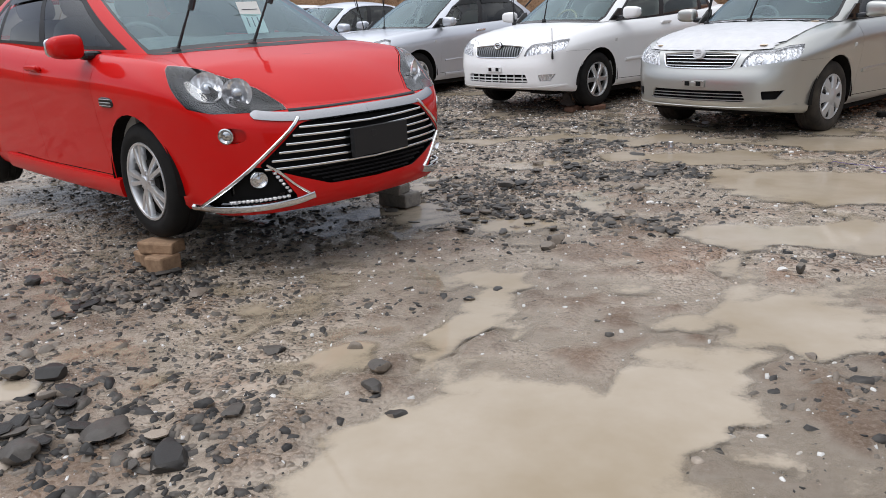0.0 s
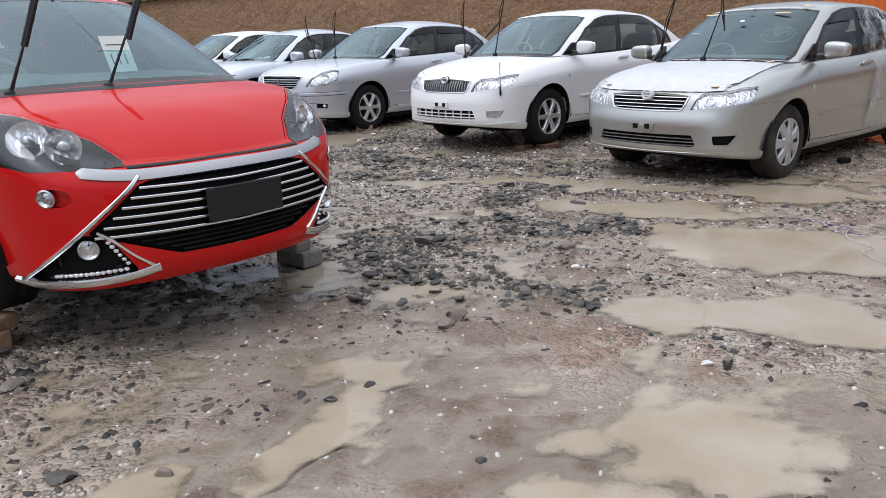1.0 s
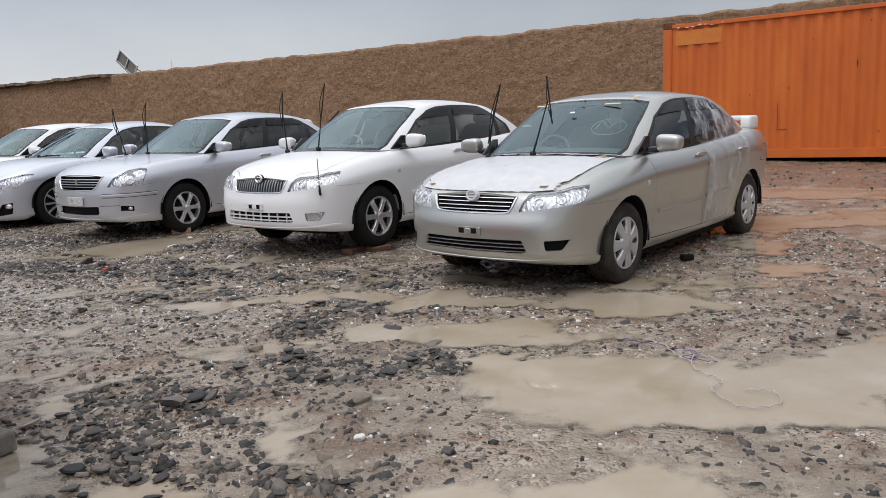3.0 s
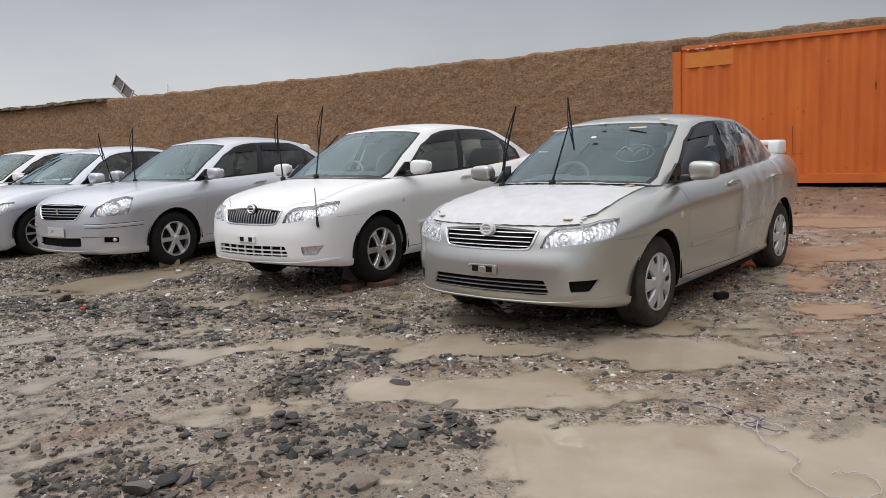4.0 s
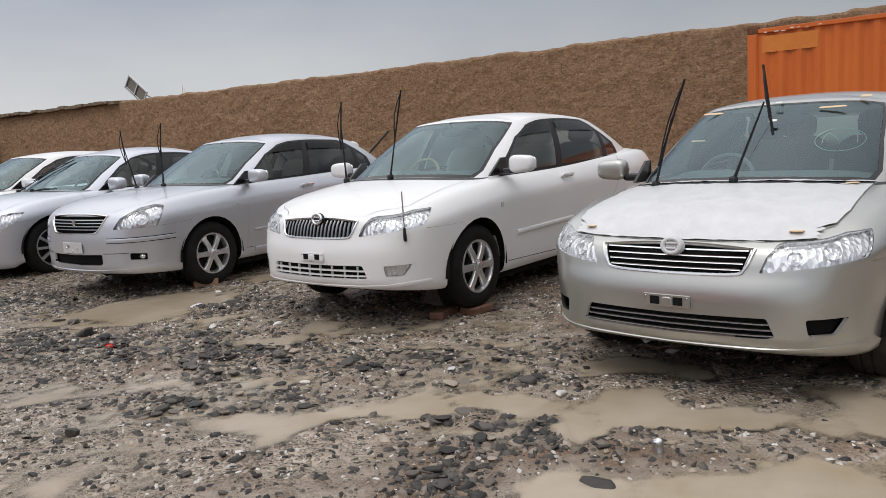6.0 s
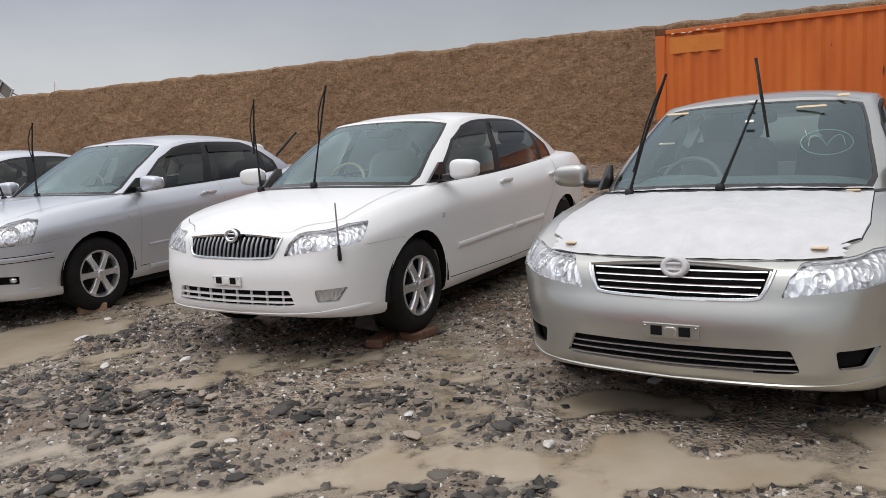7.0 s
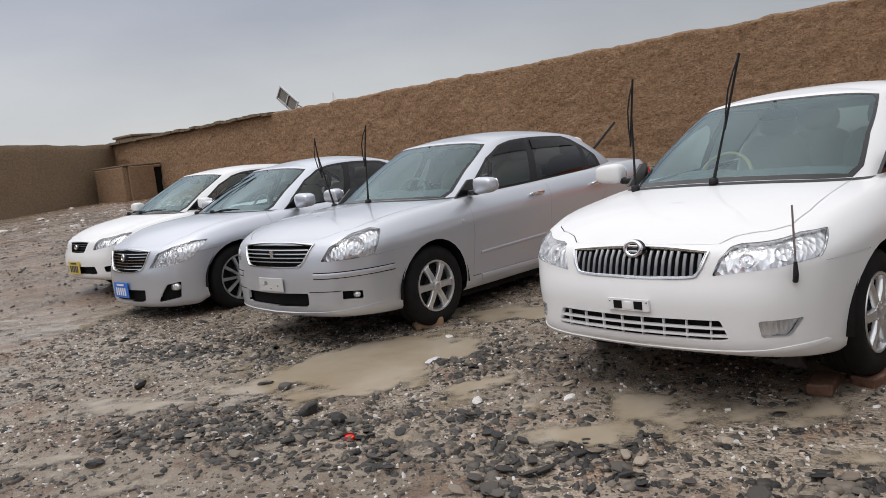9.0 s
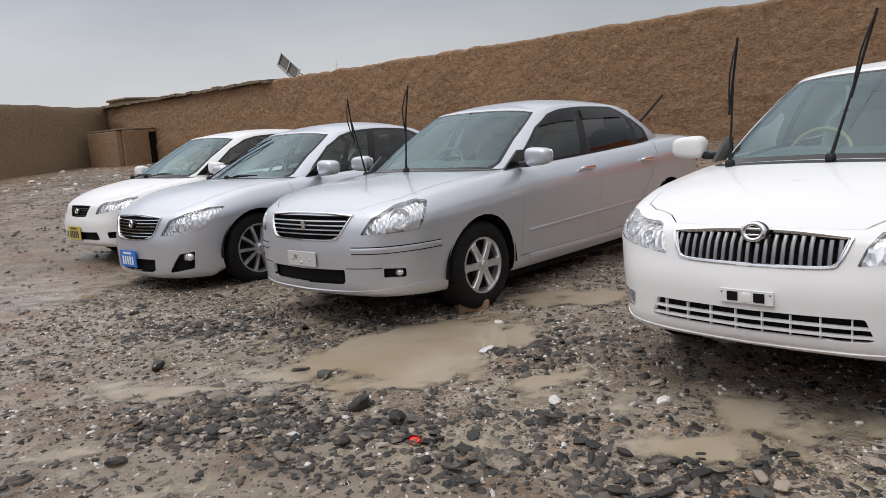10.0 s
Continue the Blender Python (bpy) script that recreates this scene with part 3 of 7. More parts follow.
def mud_wall(name, a, b, top_a, top_b, thick, material, label, ragged=0.06, lump=0.06, seed=1, step=0.22, clod=0.0):
    """A wall between two plan points, with uneven faces and a ragged top."""
    a, b = np.array(a, float), np.array(b, float)
    length = np.hypot(*(b - a))
    d = (b - a) / length
    n = np.array([d[1], -d[0]])
    cols, rows = int(length / step), max(int(3.6 / step), 18)
    s = np.linspace(0, length, cols + 1)
    verts, faces = [], []
    base = ground_z(a[0] + d[0] * s, a[1] + d[1] * s)
    top = top_a + (top_b - top_a) * s / length + ragged * 2 * (fbm(s * 0.7, s * 0 + seed, 4, seed) - 0.5) + ragged * (fbm(s * 3.1, s * 0, 2, seed + 5) - 0.5)
    for side in (1, -1):
        for r in range(rows + 1):
            f = r / rows
            z = -0.3 + base + (top - base + 0.3) * f
            off = side * (thick / 2 * (1.12 - 0.2 * f)) + side * lump * (fbm(s * 1.4, z * 1.4 + 7 * side, 4, seed + 2) - 0.5)
            if clod and side > 0:
                off = off + clod * (fbm(s * 5.5, z * 6.5, 3, seed + 9) - 0.5)
            if r == rows:
                off = off - side * 0.08
            for k in range(cols + 1):
                verts.append((a[0] + d[0] * s[k] + n[0] * off[k], a[1] + d[1] * s[k] + n[1] * off[k], z[k]))
    w = cols + 1
    h = (rows + 1) * w
    for r in range(rows):
        for k in range(cols):
            i = r * w + k
            faces.append((i, i + 1, i + w + 1, i + w))
            faces.append((h + i, h + i + w, h + i + w + 1, h + i + 1))
    for k in range(cols):
        i = rows * w + k
        faces.append((i, i + 1, h + i + 1, h + i))
    for k in (0, cols):
        for r in range(rows):
            i = r * w + k
            faces.append((i, i + w, h + i + w, h + i))
    sh = Shape().add(verts, faces)
    ob = part(name, sh, material, smooth=60)
    return tagged(ob, label, "wall", kind="structure")


CORNER = (-28.0, 40.6)
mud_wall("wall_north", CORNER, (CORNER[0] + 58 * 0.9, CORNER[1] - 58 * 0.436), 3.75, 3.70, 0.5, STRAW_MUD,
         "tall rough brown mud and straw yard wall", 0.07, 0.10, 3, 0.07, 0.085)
mud_wall("wall_west", (-27.7, 40.9), (-24.6, 8.0), 3.75, 3.70, 0.5, SMOOTH_MUD, "smooth dull brown mud yard wall", 0.05, 0.05, 8)
mud_wall("wall_south", (-24.6, 8.0), (-6.0, -14.0), 3.6, 3.6, 0.5, SMOOTH_MUD, "plain mud wall closing the yard", 0.05, 0.05, 12)
mud_wall("wall_east", (24.2, 15.3), (14.0, -12.0), 3.6, 3.6, 0.5, SMOOTH_MUD, "plain mud wall closing the yard", 0.05, 0.05, 15)


def along_wall(s, off=0.0):
    """A plan point s metres along the long wall from the corner, off metres in front of it."""
    return Vector((CORNER[0] + 0.9 * s - 0.436 * off, CORNER[1] - 0.436 * s - 0.9 * off))


# overhanging mud coping on the far stretch of the long wall
cop = Shape()
c_rng = random.Random(4)
for k in range(34):
    s0 = 0.4 + k * 0.42
    p = along_wall(s0 + 0.21, 0.10)
    cop.box((0, 0, 0), (0.44, 0.74 + c_rng.uniform(-0.08, 0.08), 0.11 + c_rng.uniform(-0.02, 0.02)),
            m=pose(p.x, p.y, 3.76 + c_rng.uniform(-0.02, 0.02), c_rng.uniform(-3, 3), c_rng.uniform(-2, 2), -25.8))
tagged(part("trim", cop, CAP_MUD), "ragged overhanging mud coping on the yard wall", "coping", kind="structure")


# ---- container ----
def rust_paint():
    m = mat("orange_container_paint", rough=0.5)
    nt, nn, ll, b = nodes_of(m)
    v = coords(nt)
    n1 = noise_tex(nt, coords(nt, "Object", (1, 1, 0.25)), 1.6, 6, 0.6)
    n2 = noise_tex(nt, v, 7, 6, 0.7)
    c = ramp(nt, n1, [(0.3, (0.50, 0.100, 0.011)), (0.6, (0.62, 0.140, 0.016)), (0.8, (0.66, 0.185, 0.030))])
    rust = ramp(nt, n2, [(0.66, (0, 0, 0)), (0.76, (0.85, 0.85, 0.85))])
    ll.new(mix(nt, rust, c, (0.16, 0.055, 0.02)), b.inputs["Base Color"])
    ll.new(bump(nt, n2, 0.15, 0.01), b.inputs["Normal"])
    return m


ORANGE = rust_paint()
ORANGE_LIGHT = grain(mat("faded_orange_patch", rough=0.55), (0.58, 0.160, 0.020), (0.66, 0.215, 0.030), 5, 0.1)
RUST = grain(mat("rust", rough=0.85), (0.06, 0.025, 0.012), (0.18, 0.07, 0.03), 12)


def container():
    c0 = Vector((5.04, 17.75))
    ang = -30.0
    z0 = float(ground_z(7, 16.8)) + 0.04
    th = thing("shipping_container", "orange corrugated steel shipping container with rust spots", "container", pose(c0.x, c0.y, z0, 0, 0, ang))
    L, D, H = 6.06, 2.44, 2.59
    # side panel seen: x along, y=0 the face, +y the depth
    def corrugated(name, length, m):
        sh = Shape()
        pitch, dep = 0.278, 0.036
        xs = [0.0]
        x = 0.06
        ys = [0.0]
        while x < length - 0.06:
            xs += [x, x + 0.07, x + 0.138, x + 0.208]
            ys += [0.0, 0.0, dep, dep]
            x += pitch
        xs.append(length); ys.append(0)
        vs = [(a, b, 0) for a, b in zip(xs, ys)] + [(a, b, H - 0.28) for a, b in zip(xs, ys)] + [(a, b + 0.004, 0) for a, b in zip(xs, ys)] + [(a, b + 0.004, H - 0.28) for a, b in zip(xs, ys)]
        n = len(xs)
        fs = [(i, i + 1, n + i + 1, n + i) for i in range(n - 1)] + [(2 * n + i, 3 * n + i, 3 * n + i + 1, 2 * n + i + 1) for i in range(n - 1)]
        sh.add(vs, fs)
        return part(name, sh, ORANGE, th, m=m)
    corrugated("side_panel", L - 0.3, pose(0.15, 0.03, 0.17))
    corrugated("side_panel", L - 0.3, pose(L - 0.15, D - 0.03, 0.17, 0, 0, 180))
    corrugated("end_panel", D - 0.3, pose(0.03, D - 0.15, 0.17, 0, 0, -90))
    corrugated("end_panel", D - 0.3, pose(L - 0.03, 0.15, 0.17, 0, 0, 90))
    for x in (0, L):
        for y in (0, D):
            sx, sy = (1 if x == 0 else -1), (1 if y == 0 else -1)
            part("corner_post", Shape().box((x + sx * 0.08, y + sy * 0.05, H / 2), (0.16, 0.10, H - 0.24)).box((x + sx * 0.15, y + sy * 0.03, H / 2), (0.03, 0.06, H - 0.24)), ORANGE, th, edge=0.008)
            for z in (0.06, H - 0.06):
                part("corner_casting", Shape().box((x + sx * 0.085, y + sy * 0.078, z), (0.178, 0.164, 0.12)), RUST if z > 1 else ORANGE, th, edge=0.012)
    for y in (0.03, D - 0.03):
        part("top_rail", Shape().box((L / 2, y, H - 0.075), (L - 0.34, 0.06, 0.07)), ORANGE, th, edge=0.006)
        part("bottom_rail", Shape().box((L / 2, y, 0.09), (L - 0.34, 0.05, 0.16)), ORANGE, th, edge=0.006)
    for x in (0.03, L - 0.03):
        part("end_rail", Shape().box((x, D / 2, H - 0.075), (0.06, D - 0.32, 0.07)), ORANGE, th)
        part("end_rail", Shape().box((x, D / 2, 0.09), (0.05, D - 0.32, 0.16)), ORANGE, th)
    part("roof_sheet", Shape().box((L / 2, D / 2, H - 0.05), (L - 0.1, D - 0.1, 0.02)), ORANGE, th)
    part("floor_sheet", Shape().box((L / 2, D / 2, 0.14), (L - 0.1, D - 0.1, 0.03)), UNDER, th)
    part("paint_patch", Shape().box((0.66, 0.0265, H - 0.30), (0.86, 0.004, 0.27)), ORANGE_LIGHT, th, "lighter faded orange paint patch")
    r_rng = random.Random(12)
    for k in range(16):
        x = 0.25 + r_rng.random() * 5.4
        z = r_rng.choice((0.30, 0.5, 1.2, 1.9, 2.30)) + r_rng.uniform(-0.16, 0.16)
        part("rust_spot", Shape().rbox((x, 0.026, z), (r_rng.uniform(0.008, 0.022), 0.012, r_rng.uniform(0.015, 0.05)), 1.6, 5), RUST, th)
    for k in range(7):
        part("paint_flake", Shape().rbox((0.30 + 0.13 * k + r_rng.uniform(-0.04, 0.04), 0.004, H - 0.10 + r_rng.uniform(-0.02, 0.02)), (r_rng.uniform(0.03, 0.09), 0.012, r_rng.uniform(0.012, 0.03)), 2.4, 5), PAPER, th, "pale flaked paint")
    part("rust_spot", Shape().rbox((3.35, 0.026, 1.60), (0.028, 0.012, 0.15), 1.6, 6), RUST, th)
    part("rust_spot", Shape().rbox((3.82, 0.026, 1.50), (0.04, 0.012, 0.07), 1.6, 6), RUST, th)
    part("scratch", Shape().box((2.10, 0.0265, 0.75), (0.008, 0.006, 0.5)).box((2.18, 0.0265, 0.52), (0.17, 0.006, 0.007)), RUST, th)
    return th


container()


# ---- hut, roofs and things on the wall ----
def hut():
    p = along_wall(3.9, 1.08)
    z0 = float(ground_z(p.x, p.y)) - 0.05
    th = thing("mud_hut", "small square mud hut with a dark doorway", "hut", pose(p.x, p.y, z0, 0, 0, -25.8))
    w, d, h = 2.9, 1.95, 1.62
    sh = Shape()
    sh.box((0, -d / 2, h / 2), (w, 0.25, h))
    sh.box((-w / 2, 0, h / 2), (0.25, d - 0.26, h))
    sh.box((0, d / 2, h / 2), (w, 0.2, h))
    sh.box((w / 2, -0.20, h / 2), (0.25, 1.28, h)).box((w / 2, 0.85, h - 0.06), (0.25, 0.24, 0.12)).box((w / 2, 0.71, h - 0.06), (0.25, 0.54, 0.12))
    part("wall", sh, HUT_MUD, th, edge=0.03)
    part("roof", Shape().box((0, 0, h + 0.06), (w + 0.15, d + 0.15, 0.08)), CAP_MUD, th, edge=0.03)
    # near-black panel fills the opening and paints the shade inside
    part("door", Shape().box((w / 2 - 0.02, 0.66, 0.74), (0.06, 0.42, 1.48)), UNDER, th, "dark open doorway")
    return th


hut()
pb = along_wall(0.8, -1.6)
roof_behind = thing("mud_building", "flat-roofed mud building beyond the yard wall", "building", pose(pb.x, pb.y, 0.66, 0, 0, -25.8))
part("wall", Shape().box((0, 0, 1.70), (1.9, 2.4, 3.40)), SMOOTH_MUD, roof_behind, edge=0.05)
part("roof", Shape().box((0, 0, 3.46), (2.1, 2.6, 0.12)), CAP_MUD, roof_behind, edge=0.04)


# ---- cars ----
def smooth_f(points):
    """A smooth function through (x, value) points, x rising."""
    xs, ys = np.array([p[0] for p in points], float), np.array([p[1] for p in points], float)
    d = np.diff(ys) / np.diff(xs)
    m = np.zeros(len(xs))
    m[1:-1] = np.where(d[:-1] * d[1:] > 0, 2 * d[:-1] * d[1:] / (d[:-1] + d[1:] + 1e-12), 0)
    m[0], m[-1] = d[0], d[-1]

    def f(x):
        x = np.clip(np.asarray(x, float), xs[0], xs[-1])
        i = np.clip(np.searchsorted(xs, x) - 1, 0, len(xs) - 2)
        h = xs[i + 1] - xs[i]
        t = (x - xs[i]) / h
        return ys[i] * (1 + 2 * t) * (1 - t) ** 2 + m[i] * h * t * (1 - t) ** 2 + ys[i + 1] * t * t * (3 - 2 * t) + m[i + 1] * h * t * t * (t - 1)

    return f


def catmull(pts, per):
    """Points on a Catmull-Rom curve, per steps between control points."""
    p = np.array(pts, float)
    p = np.vstack([2 * p[0] - p[1], p, 2 * p[-1] - p[-2]])
    out = []
    for i in range(1, len(p) - 2):
        for k in range(per):
            t = k / per
            out.append(0.5 * (2 * p[i] + (p[i + 1] - p[i - 1]) * t + (2 * p[i - 1] - 5 * p[i] + 4 * p[i + 1] - p[i + 2]) * t * t + (3 * p[i] - p[i - 1] - 3 * p[i + 1] + p[i + 2]) * t**3))
    out.append(p[-2])
    return np.array(out)


def rounded(poly, r=0.02, k=4):
    """A polygon with its corners cut round."""
    out, n = [], len(poly)
    for i in range(n):
        a, b, c = (np.array(poly[(i + j) % n], float) for j in (-1, 0, 1))
        da, dc = np.linalg.norm(a - b), np.linalg.norm(c - b)
        p, q = b + (a - b) / da * min(r, da * 0.45), b + (c - b) / dc * min(r, dc * 0.45)
        for j in range(k + 1):
            t = j / k
            out.append(tuple((1 - t) ** 2 * p + 2 * t * (1 - t) * b + t * t * q))
    return out


def triangles(poly):
    from mathutils import geometry
    tri = geometry.tessellate_polygon([[Vector((x, y, 0)) for x, y in poly]])
    out = []
    for t in tri:
        a, b, c = (poly[i] for i in t)
        area = (b[0] - a[0]) * (c[1] - a[1]) - (b[1] - a[1]) * (c[0] - a[0])
        if abs(area) > 1e-9:
            out.append((a, b, c) if area > 0 else (a, c, b))
    return out


def strip(path, w):
    """Quads along a 2D path, w wide, each turned anticlockwise."""
    out = []
    for (x0, y0), (x1, y1) in zip(path, path[1:]):
        d = math.hypot(x1 - x0, y1 - y0)
        tx, ty = (x1 - x0) / d, (y1 - y0) / d
        nx, ny = -ty * w / 2, tx * w / 2
        e = w * 0.4
        out.append([(x0 - tx * e - nx, y0 - ty * e - ny), (x1 + tx * e - nx, y1 + ty * e - ny), (x1 + tx * e + nx, y1 + ty * e + ny), (x0 - tx * e + nx, y0 - ty * e + ny)])
    return out


# a vertex of a shell: x y z, normal, two surface coordinates
VIEWS = {"xy": (0, 1), "xz": (0, 2), "yz": (1, 2), "uz": (6, 2), "uv": (6, 7)}


class Shell:
    """Half of a car's skin as labelled faces that can be cut by outlines."""

    def __init__(self):
        self.faces = []

    def grid(self, co, uv, label_of):
        """co: rows x cols x 3 points of the surface; uv: its two coordinates."""
        du = np.gradient(co, axis=1)
        dv = np.gradient(co, axis=0)
        n = np.cross(du, dv)
        ln = np.linalg.norm(n, axis=2, keepdims=True)
        n = np.where(ln > 1e-9, n / (ln + 1e-15), np.array([0.0, 0.0, 1.0]))
        a = np.concatenate([co, n, uv], 2)
        for i in range(co.shape[0] - 1):
            for j in range(co.shape[1] - 1):
                f = np.array([a[i, j], a[i, j + 1], a[i + 1, j + 1], a[i + 1, j]])
                self.faces.append((label_of(f.mean(0)), f))

    def cut(self, view, polys, of, to, test=None):
        """Relabels what lies inside the convex polygons, splitting faces on their edges."""
        i, j = VIEWS[view]
        for poly in polys:
            px, py = [p[0] for p in poly], [p[1] for p in poly]
            lo, hi = (min(px), min(py)), (max(px), max(py))
            out = []
            for lab, f in self.faces:
                if lab not in of or f[:, i].max() < lo[0] or f[:, i].min() > hi[0] or f[:, j].max() < lo[1] or f[:, j].min() > hi[1] or (test and not test(f.mean(0))):
                    out.append((lab, f))
                    continue
                inside = f
                for k in range(len(poly)):
                    (ax, ay), (bx, by) = poly[k], poly[(k + 1) % len(poly)]
                    s = (bx - ax) * (inside[:, j] - ay) - (by - ay) * (inside[:, i] - ax)
                    if (s >= -1e-9).all():
                        continue
                    if (s <= 1e-9).all():
                        out.append((lab, inside))
                        inside = None
                        break
                    keep, drop = [], []
                    m = len(inside)
                    for q in range(m):
                        a, b, sa, sb = inside[q], inside[(q + 1) % m], s[q], s[(q + 1) % m]
                        if sa >= 0:
                            keep.append(a)
                        if sa <= 0:
                            drop.append(a)
                        if (sa > 0 and sb < 0) or (sa < 0 and sb > 0):
                            p = a + (b - a) * (sa / (sa - sb))
                            keep.append(p); drop.append(p)
                    if len(drop) > 2:
                        out.append((lab, np.array(drop)))
                    if len(keep) < 3:
                        inside = None
                        break
                    inside = np.array(keep)
                if inside is not None:
                    out.append((to, inside))
            self.faces = out

    def take(self, *labels):
        return [f for lab, f in self.faces if lab in labels]


def panel(name, faces, material, parent, sides, label="", push=0.0, solid=0.0, slot_faces=(), slot_mat=None, slot_push=-0.006, crumple=0.0):
    """A mesh from shell faces; sides: 1, -1 or both. solid: thickness inwards along open edges."""
    if not faces:
        return None
    key, vs, ns, fs, ms = {}, [], [], [], []

    def vert(p, n):
        k = (round(p[0], 4), round(p[1], 4), round(p[2], 4))
        if k not in key:
            key[k] = len(vs)
            vs.append(tuple(p)); ns.append(tuple(n))
        return key[k]

    for group, off, slot in ((faces, push, 0), (slot_faces, slot_push, 1)):
        for f in group:
            for sd in sides:
                p = f[:, :3] + f[:, 3:6] * off
                if crumple:
                    p = p + f[:, 3:6] * (np.array([noise.noise(Vector(q) * 14) + 0.5 * noise.noise(Vector(q) * 37) for q in f[:, :3]]) * crumple)[:, None]
                n = f[:, 3:6].copy()
                if sd < 0:
                    p, n = p * (1, -1, 1), n * (1, -1, 1)
                idx = [vert(a, b) for a, b in zip(p, n)]
                idx = [v for q, v in enumerate(idx) if v != idx[q - 1]]
                if sd < 0:
                    idx = idx[::-1]
                if len(set(idx)) > 2 and len(set(idx)) == len(idx):
                    fs.append(tuple(idx)); ms.append(slot)
    if solid:
        count = {}
        for f in fs:
            for a, b in zip(f, f[1:] + f[:1]):
                count[(a, b)] = count.get((a, b), 0) + 1
        inner = {}
        for a, b in list(count):
            if (b, a) in count:
                continue
            for v in (a, b):
                if v not in inner:
                    inner[v] = len(vs)
                    vs.append(tuple(np.array(vs[v]) - np.array(ns[v]) * solid)); ns.append(ns[v])
            fs.append((b, a, inner[a], inner[b])); ms.append(0)
    me = bpy.data.meshes.new(name)
    me.from_pydata(vs, [], fs)
    me.materials.append(material)
    if slot_mat:
        me.materials.append(slot_mat)
        me.polygons.foreach_set("material_index", ms)
    me.shade_smooth()
    me.normals_split_custom_set_from_vertices(ns)
    return part(name, me, None, parent, label)


def wheel(parent, m, r, style, mud=False, rim_ratio=0.62):
    """Wheel in the xz plane, outer face towards +y."""
    tyre_w, rim = 0.19, r * rim_ratio
    w = part("wheel", Shape().lathe([(0.0, -0.02), (rim * 0.55, -0.02), (rim * 0.55, -0.05), (rim * 0.9, -0.05), (rim * 0.9, -0.16), (0, -0.16)], 24), UNDER, parent, m=m, smooth=40)
    prof = [(rim - 0.012, -0.03), (rim + 0.004, -0.004), (rim + 0.03, 0.006), (r - 0.055, 0.008), (r - 0.022, -0.002), (r - 0.006, -0.018), (r, -0.04),
            (r, -0.072), (r - 0.008, -0.078), (r - 0.008, -0.086), (r, -0.092), (r, -0.118), (r - 0.008, -0.124), (r - 0.008, -0.132), (r, -0.138),
            (r - 0.004, -tyre_w + 0.02), (r - 0.03, -tyre_w), (rim, -tyre_w + 0.02)]
    part("tyre", Shape().lathe(prof, 44), TYRE_MUD if mud else TYRE, w, smooth=35)
    sh = Shape()
    sh.lathe([(rim + 0.005, -0.004), (rim + 0.003, 0.002), (rim - 0.008, 0.001), (rim - 0.016, -0.02), (rim * 0.86, -0.10)], 44)
    mt = ALLOY
    def spoke(a, w0, w1, r0, r1, y0, y1, th=0.02):
        t = Matrix.Rotation(a, 4, "Y")
        prof2 = [(r0, -w0), (r0, w0), ((r0 + r1) / 2, (w0 + w1) / 2 * 0.92), (r1, w1), (r1, -w1), ((r0 + r1) / 2, -(w0 + w1) / 2 * 0.92)]
        yy = [y0, y0, (y0 + y1) / 2 + 0.006, y1, y1, (y0 + y1) / 2 + 0.006]
        top = [t @ Vector((x, yv, z)) for (x, z), yv in zip(prof2, yy)]
        top2 = [t @ Vector((x, yv - 0.007, z * 1.22)) for (x, z), yv in zip(prof2, yy)]
        bot = [t @ Vector((x, yv - 0.03, z * 1.25)) for (x, z), yv in zip(prof2, yy)]
        fs = [(0, 1, 2, 5), (5, 2, 3, 4)]
        n = 6
        fs += [(i, n + i, n + (i + 1) % n, (i + 1) % n) for i in range(n)] + [(n + i, 2 * n + i, 2 * n + (i + 1) % n, n + (i + 1) % n) for i in range(n)]
        sh.add(top + top2 + bot, fs)
    if style == "six":
        for k in range(6):
            spoke(k * math.pi / 3, 0.021, 0.021, 0.03, rim - 0.006, 0.0, -0.006)
            spoke(k * math.pi / 3, 0.022, 0.034, rim - 0.035, rim - 0.004, -0.006, -0.008)
        sh.lathe([(0, 0.012), (0.024, 0.012), (0.032, 0.006), (0.052, 0.002), (0.056, -0.03)], 24)
    elif style == "five_twin":
        for k in range(5):
            for o in (-0.17, 0.17):
                spoke(k * 2 * math.pi / 5 + o, 0.010, 0.0125, 0.04, rim - 0.006, 0.0, -0.004)
        sh.lathe([(0, 0.010), (0.026, 0.010), (0.034, 0.004), (0.056, 0.0), (0.06, -0.03)], 24)
    elif style == "ten":
        for k in range(10):
            spoke(k * math.pi / 5, 0.011, 0.014, 0.04, rim - 0.006, 0.0, -0.004)
        sh.lathe([(0, 0.010), (0.026, 0.010), (0.034, 0.004), (0.056, 0.0), (0.06, -0.03)], 24)
    else:  # plastic cover with seven broad blades
        mt = HUBCAP
        for k in range(7):
            spoke(k * 2 * math.pi / 7, 0.020, 0.040, 0.05, rim - 0.004, 0.010, 0.0)
        sh.lathe([(0, 0.020), (0.03, 0.020), (0.04, 0.014), (0.075, 0.010), (0.085, -0.01)], 28)
    part("rim", sh, mt, w, smooth=35)
    if style != "hubcap":
        for k in range(5):
            a = 2 * math.pi * (k + 0.5) / 5
            part("wheel_nut", Shape().lathe([(0, 0.006), (0.008, 0.006), (0.009, -0.01)], 6, m=Matrix.Translation((0.043 * math.cos(a), 0, 0.043 * math.sin(a)))), SATIN, w)
    else:
        for k in range(7):
            t = Matrix.Rotation((k + 0.5) * 2 * math.pi / 7, 4, "Y")
            part("vent_slot", Shape().rbox((rim * 0.80, -0.004, 0), (0.05, 0.01, 0.03), 2.6, 6, m=t), BLACK, w)
    part("brake_disc", Shape().lathe([(0.05, -0.055), (rim * 0.74, -0.055), (rim * 0.74, -0.075)], 28), UNDER, w)
    return w


